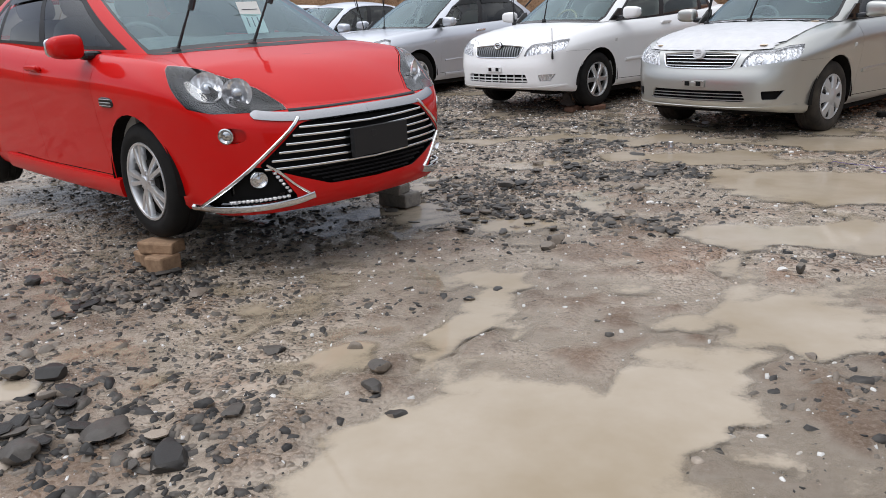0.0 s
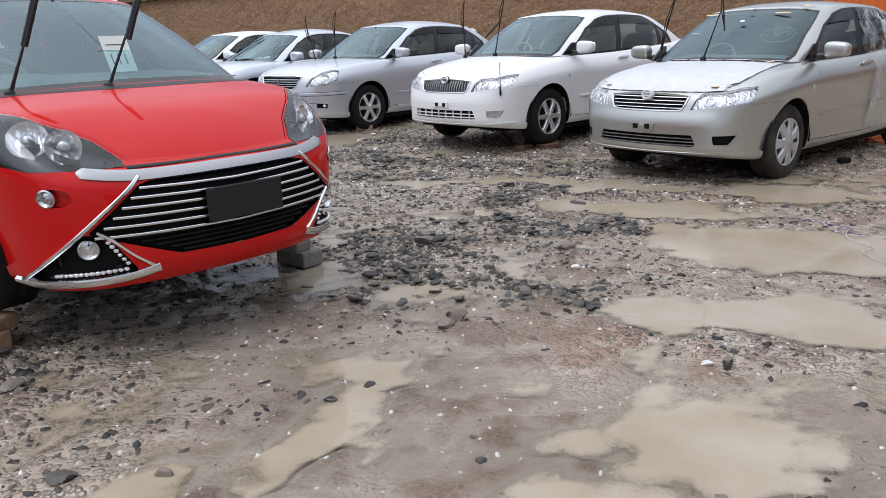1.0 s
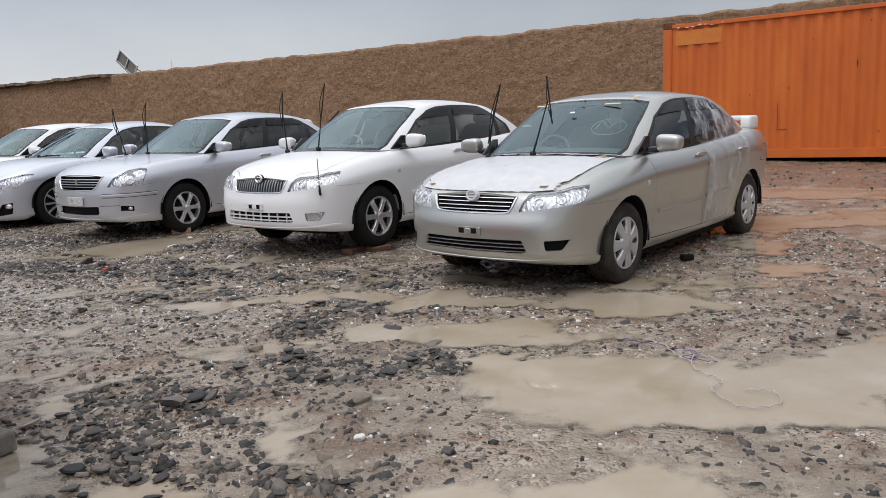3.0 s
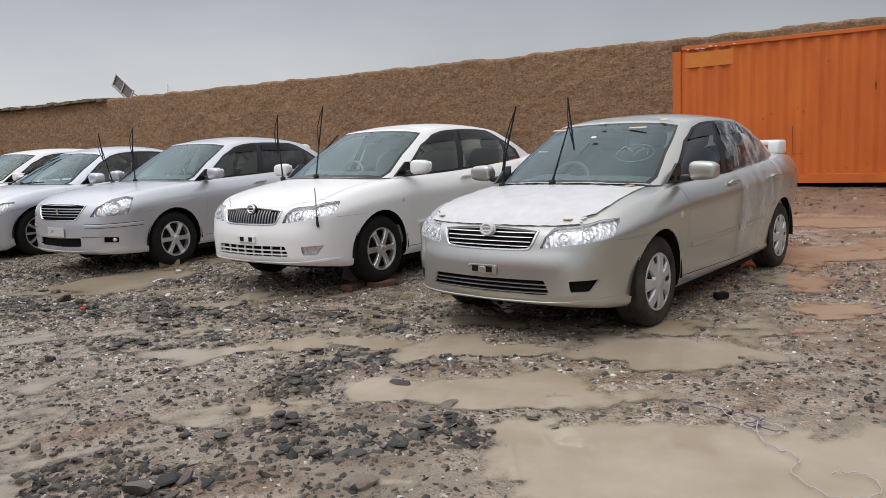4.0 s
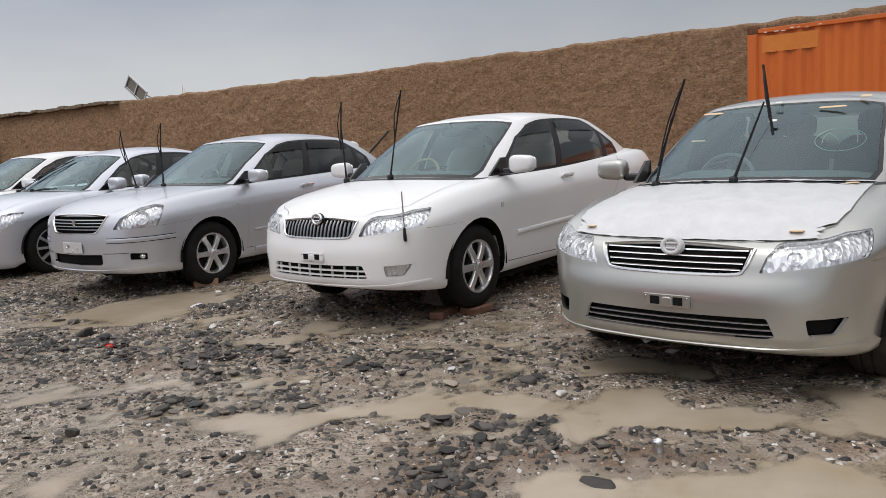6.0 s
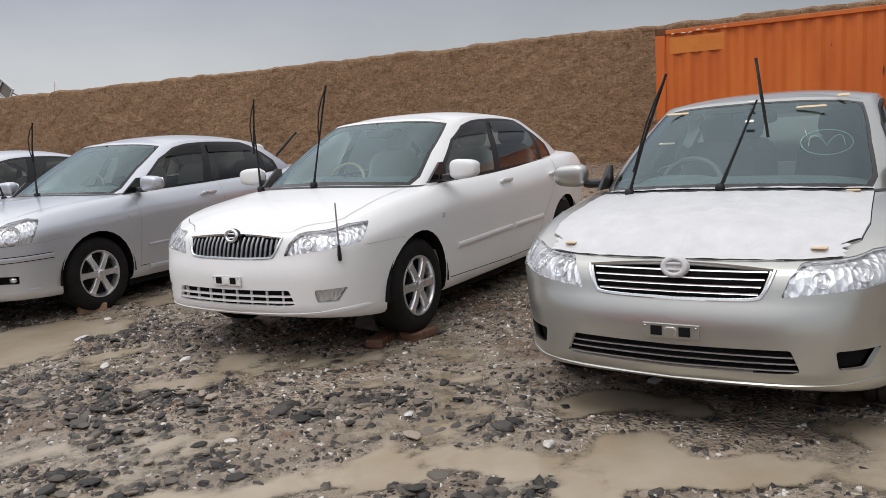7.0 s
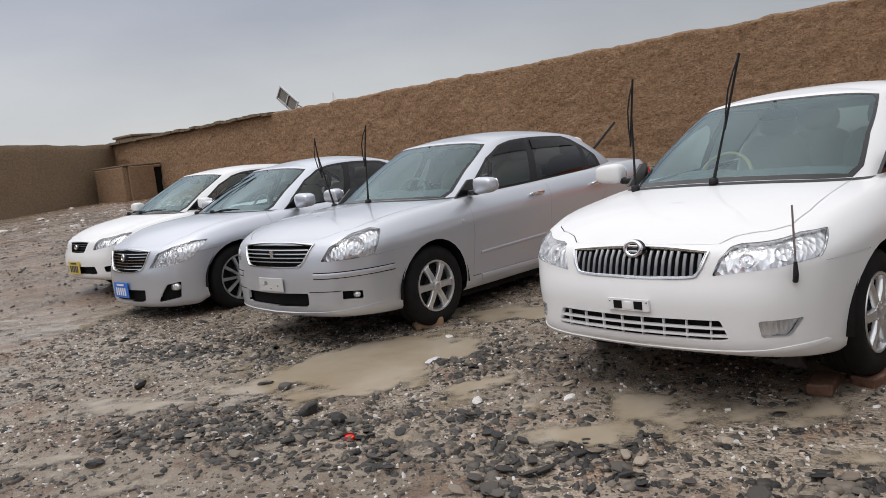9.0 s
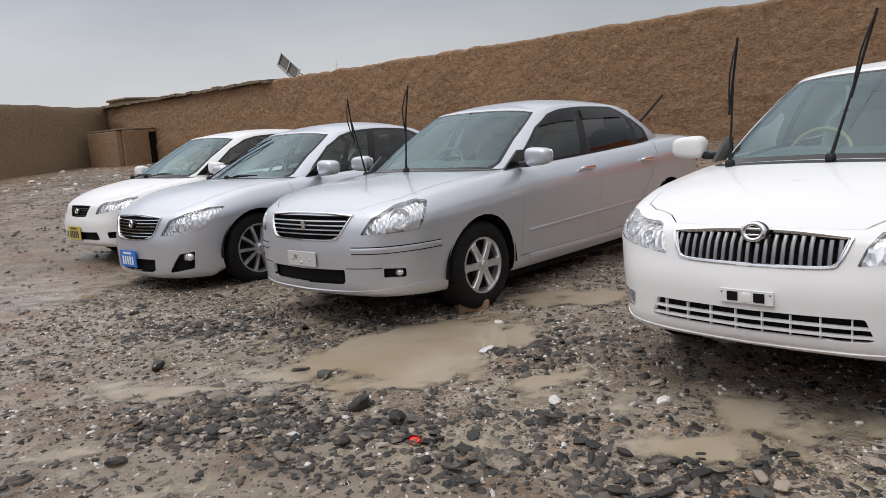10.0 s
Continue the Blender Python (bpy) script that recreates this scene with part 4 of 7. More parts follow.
def car(name, label, m, c):
    """One parked car from its table of shapes c. Front axle at x=0, nose towards +x, left side +y."""
    th = thing(name, label, "car", m, "parked cars")
    F, R_end, hw, wb = c["F"], -c["wb"] - c["ro"], c["hw"], c["wb"]
    body_mat = c["paint"]
    # plan outline of the lower body
    ctrl = [(F - dx, y) for dx, y in c["nose"]] + [(-wb * 0.3, hw), (-wb * 0.7, hw), (-wb + 0.05, hw)] + [(R_end + dx, y) for dx, y in c["tail"]]
    line = catmull(ctrl, 10)
    seg = np.r_[0, np.cumsum(np.hypot(*np.diff(line, axis=0).T))]
    total = seg[-1]
    us = np.unique(np.r_[np.linspace(0, 1.35, 46), np.linspace(1.35, total - 1.1, 64), np.linspace(total - 1.1, total, 20)])

    def plan(u):
        return np.stack([np.interp(u, seg, line[:, 0]), np.interp(u, seg, line[:, 1])], -1)

    def plan_n(u):
        a, b = plan(np.clip(u - 0.03, 0, total)), plan(np.clip(u + 0.03, 0, total))
        t = b - a
        t /= np.linalg.norm(t, axis=-1, keepdims=True)
        n = np.stack([t[..., 1], -t[..., 0]], -1)
        n = np.where((u < 0.02)[..., None], np.array([1.0, 0.0]), n)
        n = np.where((u > total - 0.02)[..., None], np.array([-1.0, 0.0]), n)
        return n

    fside, ffront, frear = smooth_f(c["side"]), smooth_f(c["front"]), smooth_f(c["rear"])
    ztop, zbot, zc = smooth_f(sorted(c["edge"])), smooth_f(sorted(c["sill"])), smooth_f(sorted(c["deck"]))
    crown_p = c.get("crown", 2.6)

    def low(u, v):
        u, v = np.broadcast_arrays(np.asarray(u, float), np.asarray(v, float))
        p, n = plan(u), plan_n(u)
        wf, wr, ws = np.clip(n[..., 0], 0, 1) ** 2, np.clip(-n[..., 0], 0, 1) ** 2, n[..., 1] ** 2
        off = wf * ffront(v) + wr * frear(v) + ws * fside(v)
        xy = p - n * off[..., None]
        z0, z1 = zbot(p[..., 0]), ztop(p[..., 0])
        return np.concatenate([xy, (z0 + (z1 - z0) * v)[..., None]], -1)

    def surf(u, z):
        """Point and outward normal of the skin at arc u and height z."""
        def at(uu, zz):
            x = plan(np.array(uu))[0]
            z0, z1 = float(zbot(x)), float(ztop(x))
            return low(np.array(uu), np.array((zz - z0) / (z1 - z0)))
        p = at(u, z)
        n = np.cross(at(u + 0.01, z) - at(max(u - 0.01, 0), z), at(u, z + 0.01) - at(u, z - 0.01))
        n /= np.linalg.norm(n)
        return Vector(p), Vector(n)

    def u_of_x(x):
        k = np.where(line[:, 1] > hw * 0.8)[0]
        return float(np.interp(-x, -line[k, 0], seg[k]))

    vs = np.r_[0, 0.04, 0.1, 0.18, np.linspace(0.27, 0.9, 12), 0.94, 0.97, 1.0]
    U, V = np.meshgrid(us, vs)
    co = low(U, V)
    sk = Shell()
    edge = low(us, np.ones_like(us))
    ws_ = np.r_[0.03, 0.07, np.linspace(0.12, 1, 13)]
    ex, ey, ez = edge[:, 0], edge[:, 1], edge[:, 2]
    tx = np.clip(ex, R_end + 0.45, F - c.get("spine", 0.5))
    lid = []
    for w in ws_:
        x, y = ex + (tx - ex) * w, ey * (1 - w)
        lid.append(np.stack([x, y, zc(x) - (zc(ex) - ez) * (1 - w) ** crown_p], -1))
    allco = np.concatenate([co, np.array(lid)], 0)
    alluv = np.stack([np.vstack([U] + [us] * len(ws_)), np.vstack([V, np.repeat(1 + ws_[:, None], len(us), 1)])], -1)
    sk.grid(allco, alluv, lambda f: "low" if f[7] < 1 else "lid")

    # greenhouse
    base, top = np.array(c["gbase"], float), np.array(c["gtop"], float)
    per = 6
    gb, gt = catmull(base, per), catmull(top, per)
    gs = np.arange(len(gb)) / per
    vv = np.linspace(0, 1, 13)
    bulge = c.get("bulge", 0.03)
    rows = []
    gn = np.gradient(gb[:, :2], axis=0)
    gn = np.stack([gn[:, 1], -gn[:, 0]], -1)
    gn /= np.linalg.norm(gn, axis=1, keepdims=True)
    for v in vv:
        p = gb + (gt - gb) * v
        p = p.copy()
        p[:, :2] += gn * bulge * math.sin(math.pi * v) ** 0.8
        p[:, 2] += 0.0
        rows.append(p)
    zr = smooth_f(sorted(c["roof"]))
    ext, eyt, ezt = gt[:, 0], gt[:, 1], gt[:, 2]
    txt = np.clip(ext, ext.min() + 0.25, ext.max() - 0.25)
    for w in np.r_[0.05, 0.12, np.linspace(0.2, 1, 10)]:
        x, y = ext + (txt - ext) * w, eyt * (1 - w)
        rows.append(np.stack([x, y, zr(x) - (zr(ext) - ezt) * (1 - w) ** 2.4], -1))
    rows = np.array(rows)
    gvals = np.r_[vv, 1 + np.r_[0.05, 0.12, np.linspace(0.2, 1, 10)]]
    GU, GV = np.meshgrid(gs, gvals)
    sk.grid(rows, np.stack([GU, GV], -1), lambda f: "green" if f[7] < 1 else "roof")

    # deck under the cabin is open
    inner = [(x - 0.02 if x > -1.2 else x + 0.02, y - 0.03) for x, y in gb[:, :2]]
    c0, c1 = gb[0, 0], gb[-1, 0]
    cabin = [(p[0], max(p[1], 0.0)) for p in inner]
    sk.cut("xy", triangles(cabin), ("lid",), "void")
    # hood, cowl, boot lid
    hood = c["hood"]
    sk.cut("xy", strip(hood["line"], 0.0045), ("lid",), "gap", lambda f: f[0] > c0 - 0.6)
    hp = [(F + 0.1, 0.0)] + [(F + 0.1, hood["line"][0][1])] + hood["line"] + [(hood["line"][-1][0], 0.0)]
    sk.cut("xy", triangles(hp[::-1]), ("lid",), "hood")
    cw = [(gb[k, 0] + 0.01, gb[k, 1] - 0.005) for k in range(0, 3 * per + 1)]
    cw_out = [(x + 0.075, y) for x, y in cw]
    cp = []
    for k in range(len(cw) - 1):
        cp += triangles([cw[k], cw[k + 1], cw_out[k + 1], cw_out[k]])
    sk.cut("xy", cp, ("lid", "hood", "void"), "cowl", lambda f: f[0] > -0.9)

    # wheel arches
    ar = c["arch"]
    side = lambda f: f[1] > hw * 0.55 and f[7] < 1.0
    axle, hub_z = c.get("front_axle", 0.0), c.get("hub_z", c["R"])
    for ax in (axle, -wb):
        ring = lambda rr: [(ax + rr * math.cos(2 * math.pi * k / 28), hub_z + 0.005 + rr * math.sin(2 * math.pi * k / 28)) for k in range(28)]
        sk.cut("xz", [ring(ar)], ("low",), "void", side)
        sk.cut("xz", [ring(ar + 0.012)], ("low",), "lip", side)

    # panel gaps and doors
    for path in c["gaps"]:
        sk.cut("xz", strip(path, 0.005), ("low",), "gap", side)
    for key in ("door_front", "door_rear"):
        sk.cut("xz", triangles(c[key]), ("low",), key, side)
    # front details, in arc length and height
    nose = lambda f: f[0] > 0.0
    order = c["front_cuts"]
    if "lamp_lid" in c:
        sk.cut("xy", triangles(c["lamp_lid"]), ("lid", "hood", "gap"), "headlight", lambda f: f[7] > 1)
    for lab, poly, rr in order:
        sk.cut("uz", triangles(rounded(poly, rr)), ("low",) if lab != "grille_chrome" else ("low",), lab, nose)
    if c.get("bumper"):
        sk.cut("uz", strip(c["bumper"][-2:], 0.0025), ("low",), "gap", nose)
        bp = list(c["bumper"]) + [(c["bumper"][-1][0], 0.0), (0, 0.0)]
        sk.cut("uz", triangles(bp[::-1]), ("low",), "bumper", nose)
    # glass
    sk.cut("uv", triangles(c["screen_rim"]), ("green",), "screen_rim")
    sk.cut("uv", triangles(c["screen"]), ("screen_rim",), "screen")
    for lab, poly in c["dlo"]:
        sk.cut("uv", triangles(poly), ("green", "dlo_rim"), lab)
    if c.get("visor", True):
        for lab in ("win_front", "win_rear"):
            sk.cut("uv", [[(3.0, 0.69), (7.2, 0.69), (7.2, 0.96), (3.0, 0.96)]], (lab,), lab + "_top")
    rg = c["rear_glass"]
    sk.cut("uv", triangles([(rg, 0.10), (10.02, 0.10), (10.02, 0.92), (rg, 0.92)]), ("green",), "rear_glass")

    both, L1, R1 = (1, -1), (1,), (-1,)
    panel("body", sk.take("low", "lid", "green", "roof", "lip"), body_mat, th, both, slot_faces=sk.take("gap"), slot_mat=GAP)
    panel("hood", sk.take("hood"), c.get("hood_mat", body_mat), th, both, push=0.001, solid=0.02, label=c.get("hood_label", ""))
    panel("cowl", sk.take("cowl"), BLACK, th, both, push=0.002)
    panel("bumper", sk.take("bumper"), body_mat, th, both, solid=0.02)
    for key in ("door_front", "door_rear"):
        for s_ in (L1, R1):
            panel(key, sk.take(key), body_mat, th, s_, solid=0.02)
    panel("windscreen_frame", sk.take("screen_rim"), BLACK_GLOSS, th, both, push=0.001)
    g = panel("windscreen", sk.take("screen"), GLASS, th, both)
    if g: g.visible_shadow = False
    g = panel("rear_window", sk.take("rear_glass"), c.get("rear_tint", GLASS_DARK), th, both)
    if g: g.visible_shadow = False
    for s_ in (L1, R1):
        panel("window_frame", sk.take("dlo_rim"), BLACK, th, s_, push=0.001)
        for lab, nm, gm in (("win_front", "front_door_window", GLASS_SIDE), ("win_rear", "rear_door_window", c.get("rear_tint", GLASS_SIDE)), ("win_quarter", "quarter_window", c.get("rear_tint", GLASS_SIDE))):
            g = panel(nm, sk.take(lab, lab + "_top"), gm, th, s_)
            if g: g.visible_shadow = False
        if c.get("visor", True):
            for lab in ("win_front_top", "win_rear_top"):
                panel("rain_visor", sk.take(lab), VISOR, th, s_, push=0.012, label="smoked plastic door visor")
    # lamps and openings
    for lab, nm, kind in c["recess"]:
        fs = sk.take(lab)
        for s_ in ((L1, R1) if kind in ("lamp", "fog", "pocket", "lamp_dark") else (both,)):
            if kind in ("lamp", "lamp_dark"):
                g = panel(nm, fs, LENS, th, s_, push=0.003, label="clear moulded lamp lens")
                if g is None: continue
                g.visible_shadow = False
                dep = 0.026 if kind == "lamp" else 0.05
                panel("reflector", fs, REFLECT if kind == "lamp" else LAMP_DARK, g, s_, push=-dep)
                panel("bezel", fs, LAMP_DARK if kind == "lamp_dark" else REFLECT, g, s_, push=-0.002, solid=dep)
                panel("seal", fs, GAP, g, s_, push=-0.001, solid=0.004).data.materials[0] = GAP
                for ob in [o for o in g.children if o.name.startswith(("bezel", "seal"))]:
                    bm = bmesh.new(); bm.from_mesh(ob.data)
                    bmesh.ops.delete(bm, geom=[f for k, f in enumerate(bm.faces) if k < len(fs)], context="FACES")
                    bm.to_mesh(ob.data); bm.free()
                sgn = s_[0]
                for (bu, bz, br) in c["bulbs"] if lab == "headlight" else ():
                    p, n = surf(bu, bz)
                    p, n = p - n * (dep if dep < 0.03 else dep - 0.016), n.copy()
                    n = (n + Vector((0.35, 0, 0))).normalized()
                    if sgn < 0:
                        p.y, n.y = -p.y, -n.y
                    tm = Matrix.Translation(p) @ n.to_track_quat("Y", "Z").to_matrix().to_4x4()
                    part("reflector_bowl", Shape().lathe([(br * 1.05, 0.012), (br, 0.008), (br * 0.75, -0.006), (br * 0.35, -0.014), (br * 0.22, 0.004), (0, 0.006)], 24 if dep > 0.03 else 13, m=tm), REFLECT, g, smooth=50 if dep > 0.03 else 10)
                    if dep > 0.03: part("bulb_lens", Shape().rbox((0, 0.002, 0), (br * 0.8, br * 0.6, br * 0.8), 2, 10, m=tm), BULB, g, smooth=True)
            else:
                o = panel(nm, fs, c.get("back", {}).get(lab, GAP) if kind != "chrome" else CHROME, th, s_, push=-0.022 if lab in c.get("back", {}) else -0.035 if kind != "chrome" else 0.006, solid=0.0 if kind != "chrome" else 0.012)
                if kind != "chrome" and o is not None:
                    pw = panel("surround", fs, c.get("surround", {}).get(lab, BLACK), o, s_, push=0.0, solid=0.04)
                    bm = bmesh.new(); bm.from_mesh(pw.data); bm.faces.ensure_lookup_table()
                    bmesh.ops.delete(bm, geom=[bm.faces[k] for k in range(len(fs) * len(s_)) if k < len(bm.faces)], context="FACES")
                    bm.to_mesh(pw.data); bm.free()

    def ribbon(nm, path, w, proud, sink, material, parent=th, sides=both, steps=6, label="", end_taper=False):
        """A bar that follows the skin along (u, z) points."""
        pts = catmull(path, steps) if len(path) > 2 else np.array([np.array(path[0]) + (np.array(path[1]) - np.array(path[0])) * k / steps for k in range(steps + 1)])
        made = []
        for sset in ([(1,), (-1,)] if sides == "pair" else [sides]):
            sh = Shape()
            for sd_ in sset:
                vsx, fsx = [], []
                for k, (u, z) in enumerate(pts):
                    p, n = surf(float(u), float(z))
                    a, _ = surf(float(pts[max(k - 1, 0)][0]), float(pts[max(k - 1, 0)][1]))
                    b, _ = surf(float(pts[min(k + 1, len(pts) - 1)][0]), float(pts[min(k + 1, len(pts) - 1)][1]))
                    t = (b - a).normalized()
                    s2 = n.cross(t).normalized()
                    ww = w * (0.25 if end_taper and k == len(pts) - 1 else 1)
                    for q in (p - s2 * ww / 2 - n * sink, p - s2 * ww / 2 + n * proud * 0.6, p - s2 * ww * 0.28 + n * proud, p + s2 * ww * 0.28 + n * proud, p + s2 * ww / 2 + n * proud * 0.6, p + s2 * ww / 2 - n * sink):
                        vsx.append(Vector((q.x, q.y * sd_, q.z)))
                for k in range(len(pts) - 1):
                    for e_ in range(6):
                        fsx.append((k * 6 + e_, k * 6 + (e_ + 1) % 6, (k + 1) * 6 + (e_ + 1) % 6, (k + 1) * 6 + e_))
                fsx += [tuple(range(6)), tuple(range((len(pts) - 1) * 6, len(pts) * 6))]
                sh.add(vsx, fsx)
            made.append(part(nm, sh, material, parent, label, smooth=40))
        return made

    c["detail"](th, surf, ribbon, u_of_x, body_mat)
    if "extra" in c:
        c["extra"](th, sk, surf)

    # wheels, wells and underside
    for ax, sy in ((axle, 1), (axle, -1), (-wb, 1), (-wb, -1)):
        y = c["hub_y"]
        wm = pose(ax, sy * y, hub_z, 0, 0, 0 if sy > 0 else 180)
        wheel(th, wm, c["R"], c["wheel"], c.get("muddy", False), c.get("rim_ratio", 0.62))
        well = Shape()
        n = 20
        prof = [(ax + (ar + 0.015) * math.cos(math.pi * (k / n * 1.06 - 0.03)), hub_z + (ar + 0.015) * math.sin(math.pi * (k / n * 1.06 - 0.03))) for k in range(n + 1)]
        y0, y1 = sy * (hw - 0.035), sy * (hw - 0.36)
        well.add([(x, y0, z) for x, z in prof] + [(x, y1, z) for x, z in prof], [(k, k + 1, n + 2 + k, n + 1 + k) for k in range(n)] + [tuple(range(n + 1, 2 * n + 2))])
        part("wheel_well", well, UNDER, th)
    un = Shape()
    # middle box hung lower and thicker to block skylight and shade the ground
    un.box(((F - 0.25 + 0.42) / 2, 0, 0.22), (F - 0.25 - 0.42, hw * 1.35, 0.04)).box((-wb / 2, 0, 0.185), (wb - 0.72, hw * 1.66, 0.09)).box((R_end / 2 - wb / 2, 0, 0.26), (-R_end - wb - 0.1, hw * 1.2, 0.05)).box((-wb / 2, 0, 0.24), (wb + 0.8, 0.9, 0.05))
    un.box((0, 0, 0.24), (0.12, 1.3, 0.07)).box((0.12, 0.25, 0.20), (0.4, 0.35, 0.1)).box((-wb, 0, 0.25), (0.14, 1.3, 0.07))
    part("underbody", un, UNDER, th)

    # cabin
    zb = c["gbase"][5][2]
    cab = Shape()
    xa, xb = c0 - 0.25, c1 + 0.35
    cab.box(((xa + xb) / 2, 0, 0.32), (xa - xb, hw * 1.72, 0.03))
    for sy in (1, -1):
        cab.box(((xa + xb) / 2, sy * (hw - 0.115), 0.60), (xa - xb, 0.03, 0.56))
    cab.box((xb, 0, 0.72), (0.05, hw * 1.7, 0.42)).box((xb - 0.2, 0, zb - 0.03), (0.42, hw * 1.5, 0.03))
    part("cabin_lining", cab, LINING, th)
    seat_mat = c.get("seat", SEAT)
    dash = Shape().rbox((c0 - 0.42, 0, zb - 0.10), (0.52, hw * 1.62, 0.30), 3.5, 12)
    dash.rbox((c0 - 0.56, -0.36, zb - 0.0), (0.22, 0.42, 0.12), 3, 8)
    part("dashboard", dash, TRIM_IN, th, smooth=True)
    wh = Shape()
    wm = Matrix.Translation((c0 - 0.80, -0.36, zb - 0.02)) @ Euler((0, radians(-25), 0)).to_matrix().to_4x4() @ Matrix.Rotation(radians(90), 4, "Z")
    ring = [(0.175 + 0.014 * math.cos(a), 0.014 * math.sin(a)) for a in [2 * math.pi * k / 8 for k in range(8)]]
    wh.lathe(ring, 28, m=wm, close=True)
    wh.box((0, 0, 0), (0.33, 0.02, 0.04), m=wm).rbox((0, 0, -0.02), (0.12, 0.05, 0.12), 3, 6, m=wm)
    part("steering_wheel", wh, c.get("wheel_rim_mat", TRIM_IN), th, smooth=60)
    for x in (c0 - 1.22, c0 - 2.02):
        for sy in (1, -1):
            st = part("seat", Shape().rbox((x, sy * 0.36, 0.56), (0.52, 0.50, 0.20), 4, 8), seat_mat, th, smooth=True)
            tilt = Matrix.Translation((x - 0.26, sy * 0.36, 0.84)) @ Euler((0, radians(-16), 0)).to_matrix().to_4x4()
            part("backrest", Shape().rbox((0, 0, 0), (0.16, 0.50, 0.62), 4, 8, m=tilt), seat_mat, st, smooth=True)
            part("headrest", Shape().rbox((-0.03, 0, 0.40), (0.10, 0.26, 0.18), 3.2, 8, m=tilt).tube([tilt @ Vector((-0.02, 0.06, 0.25)), tilt @ Vector((-0.02, 0.06, 0.38))], 0.008).tube([tilt @ Vector((-0.02, -0.06, 0.25)), tilt @ Vector((-0.02, -0.06, 0.38))], 0.008), seat_mat, st, smooth=True)
    part("headlining", Shape().rbox((gt[0, 0] - 0.55, 0, gt[30, 2] - 0.035), (1.0, 0.9, 0.03), 6, 10), SEAT, th, smooth=True)
    mp = Vector((gt[0, 0] + 0.02, 0, gt[0, 2] - 0.10))
    part("rear_view_mirror", Shape().rbox(mp, (0.04, 0.24, 0.07), 4, 8).tube([mp, mp + Vector((0.03, 0, 0.08))], 0.01), BLACK, th, smooth=True)

    # door mirrors
    mx, my, mz = c["mirror"]
    for sy in (1, -1):
        if sy > 0 and "left_mirror" in c:
            mx, my, mz = c["left_mirror"]
        elif sy < 0:
            mx, my, mz = c["mirror"]
        mi = part("door_mirror", Shape().rbox((mx, sy * my, mz), c.get("mirror_size", (0.12, 0.20, 0.128)), 3.4, 12, taper=lambda d: Vector((d.x * (1.1 if d.x < 0 else 0.9 + 0 * d.z), d.y, d.z * (1 - 0.10 * d.y * sy)))), body_mat, th, smooth=True)
        part("mirror_foot", Shape().rbox((mx - 0.02, sy * (my - 0.13), mz - 0.05), (0.09, 0.12, 0.05), 3, 8).prism([(mx + 0.13, mz - 0.08), (mx - 0.10, mz - 0.08), (mx - 0.10, mz + 0.05), (mx - 0.04, mz + 0.05)], sy * (my - 0.205), sy * (my - 0.222)), BLACK_GLOSS, mi)
        part("mirror_glass", Shape().rbox((mx - 0.066, sy * my, mz), (0.012, 0.17, 0.10), 4, 8), CHROME, mi, smooth=True)
    # door handles
    for hx in c["handles"]:
        u = u_of_x(hx)
        for sy in (1, -1):
            p, n = surf(u, c["handle_z"])
            q = Vector((p.x, p.y * sy, p.z)); nn_ = Vector((n.x, n.y * sy, n.z))
            hnd = part("door_handle", Shape().rbox(q + nn_ * 0.032, (0.19, 0.020, 0.030), 3.5, 8).rbox(q + nn_ * 0.015 + Vector((0.07, 0, 0)), (0.035, 0.035, 0.028), 3, 6).rbox(q + nn_ * 0.015 - Vector((0.07, 0, 0)), (0.035, 0.035, 0.028), 3, 6), c.get("handle_mat", body_mat), th, smooth=True)
            part("handle_cup", Shape().rbox(q + nn_ * 0.001, (0.10, 0.012, 0.055), 2.6, 8), c.get("cup_mat", body_mat), hnd, smooth=True)
    # wipers
    for (px, py, pz), (ax_, ay_, az_), blade in c["wipers"]:
        P, Q = Vector((px, py, pz)), Vector((ax_, ay_, az_))
        wi = part("wiper", Shape().tube([P, P + (Q - P) * 0.25, Q], [0.010, 0.007, 0.0045], 6).rbox(P, (0.05, 0.045, 0.05), 3, 6), BLACK, th, smooth=50)
        if blade:
            (b0, b1) = (Vector(b) for b in blade)
            d = b1 - b0
            bl = Shape()
            mid = (b0 + b1) / 2
            off = Vector((0.028, 0, 0.01))
            bl.tube([b0, b0 + d * 0.25, mid, b1 - d * 0.25, b1], c.get("blade_w", 0.0065), 6)
            bl.tube([b0 + d * 0.05, b0 + d * 0.25 + off * 0.8, mid + off * 1.3, b1 - d * 0.25 + off * 0.8, b1 - d * 0.05], 0.0045, 6)
            part("blade", bl, BLACK, wi)
    return th


def emblem(th, surf, z, w, h, material=CHROME, solid=False):
    p, n = surf(0.0, z)
    n = Vector((1, 0, 0.18)).normalized()
    tm = Matrix.Translation(p + n * 0.022) @ n.to_track_quat("Y", "Z").to_matrix().to_4x4() @ Matrix.Diagonal((w / h, 1, 1, 1))
    r = h / 2
    ring = [(r - 0.010 + 0.010 * math.cos(a), 0.010 * math.sin(a)) for a in [2 * math.pi * k / 8 for k in range(8)]]
    em = part("emblem", Shape().lathe(ring, 28, m=tm, close=True).rbox((0, 0, 0.012), (r * 1.4, 0.014, 0.012), 3, 6, m=tm).rbox((0, 0, -0.012), (r * 1.1, 0.014, 0.010), 3, 6, m=tm), material, th, "oval chrome badge", smooth=True)
    part("badge_plate", Shape().lathe([(0, -0.004), (r, -0.004), (r * 1.06, -0.02)], 24, m=tm), BLACK_GLOSS if not solid else FILM_WHITE, em)
    return em


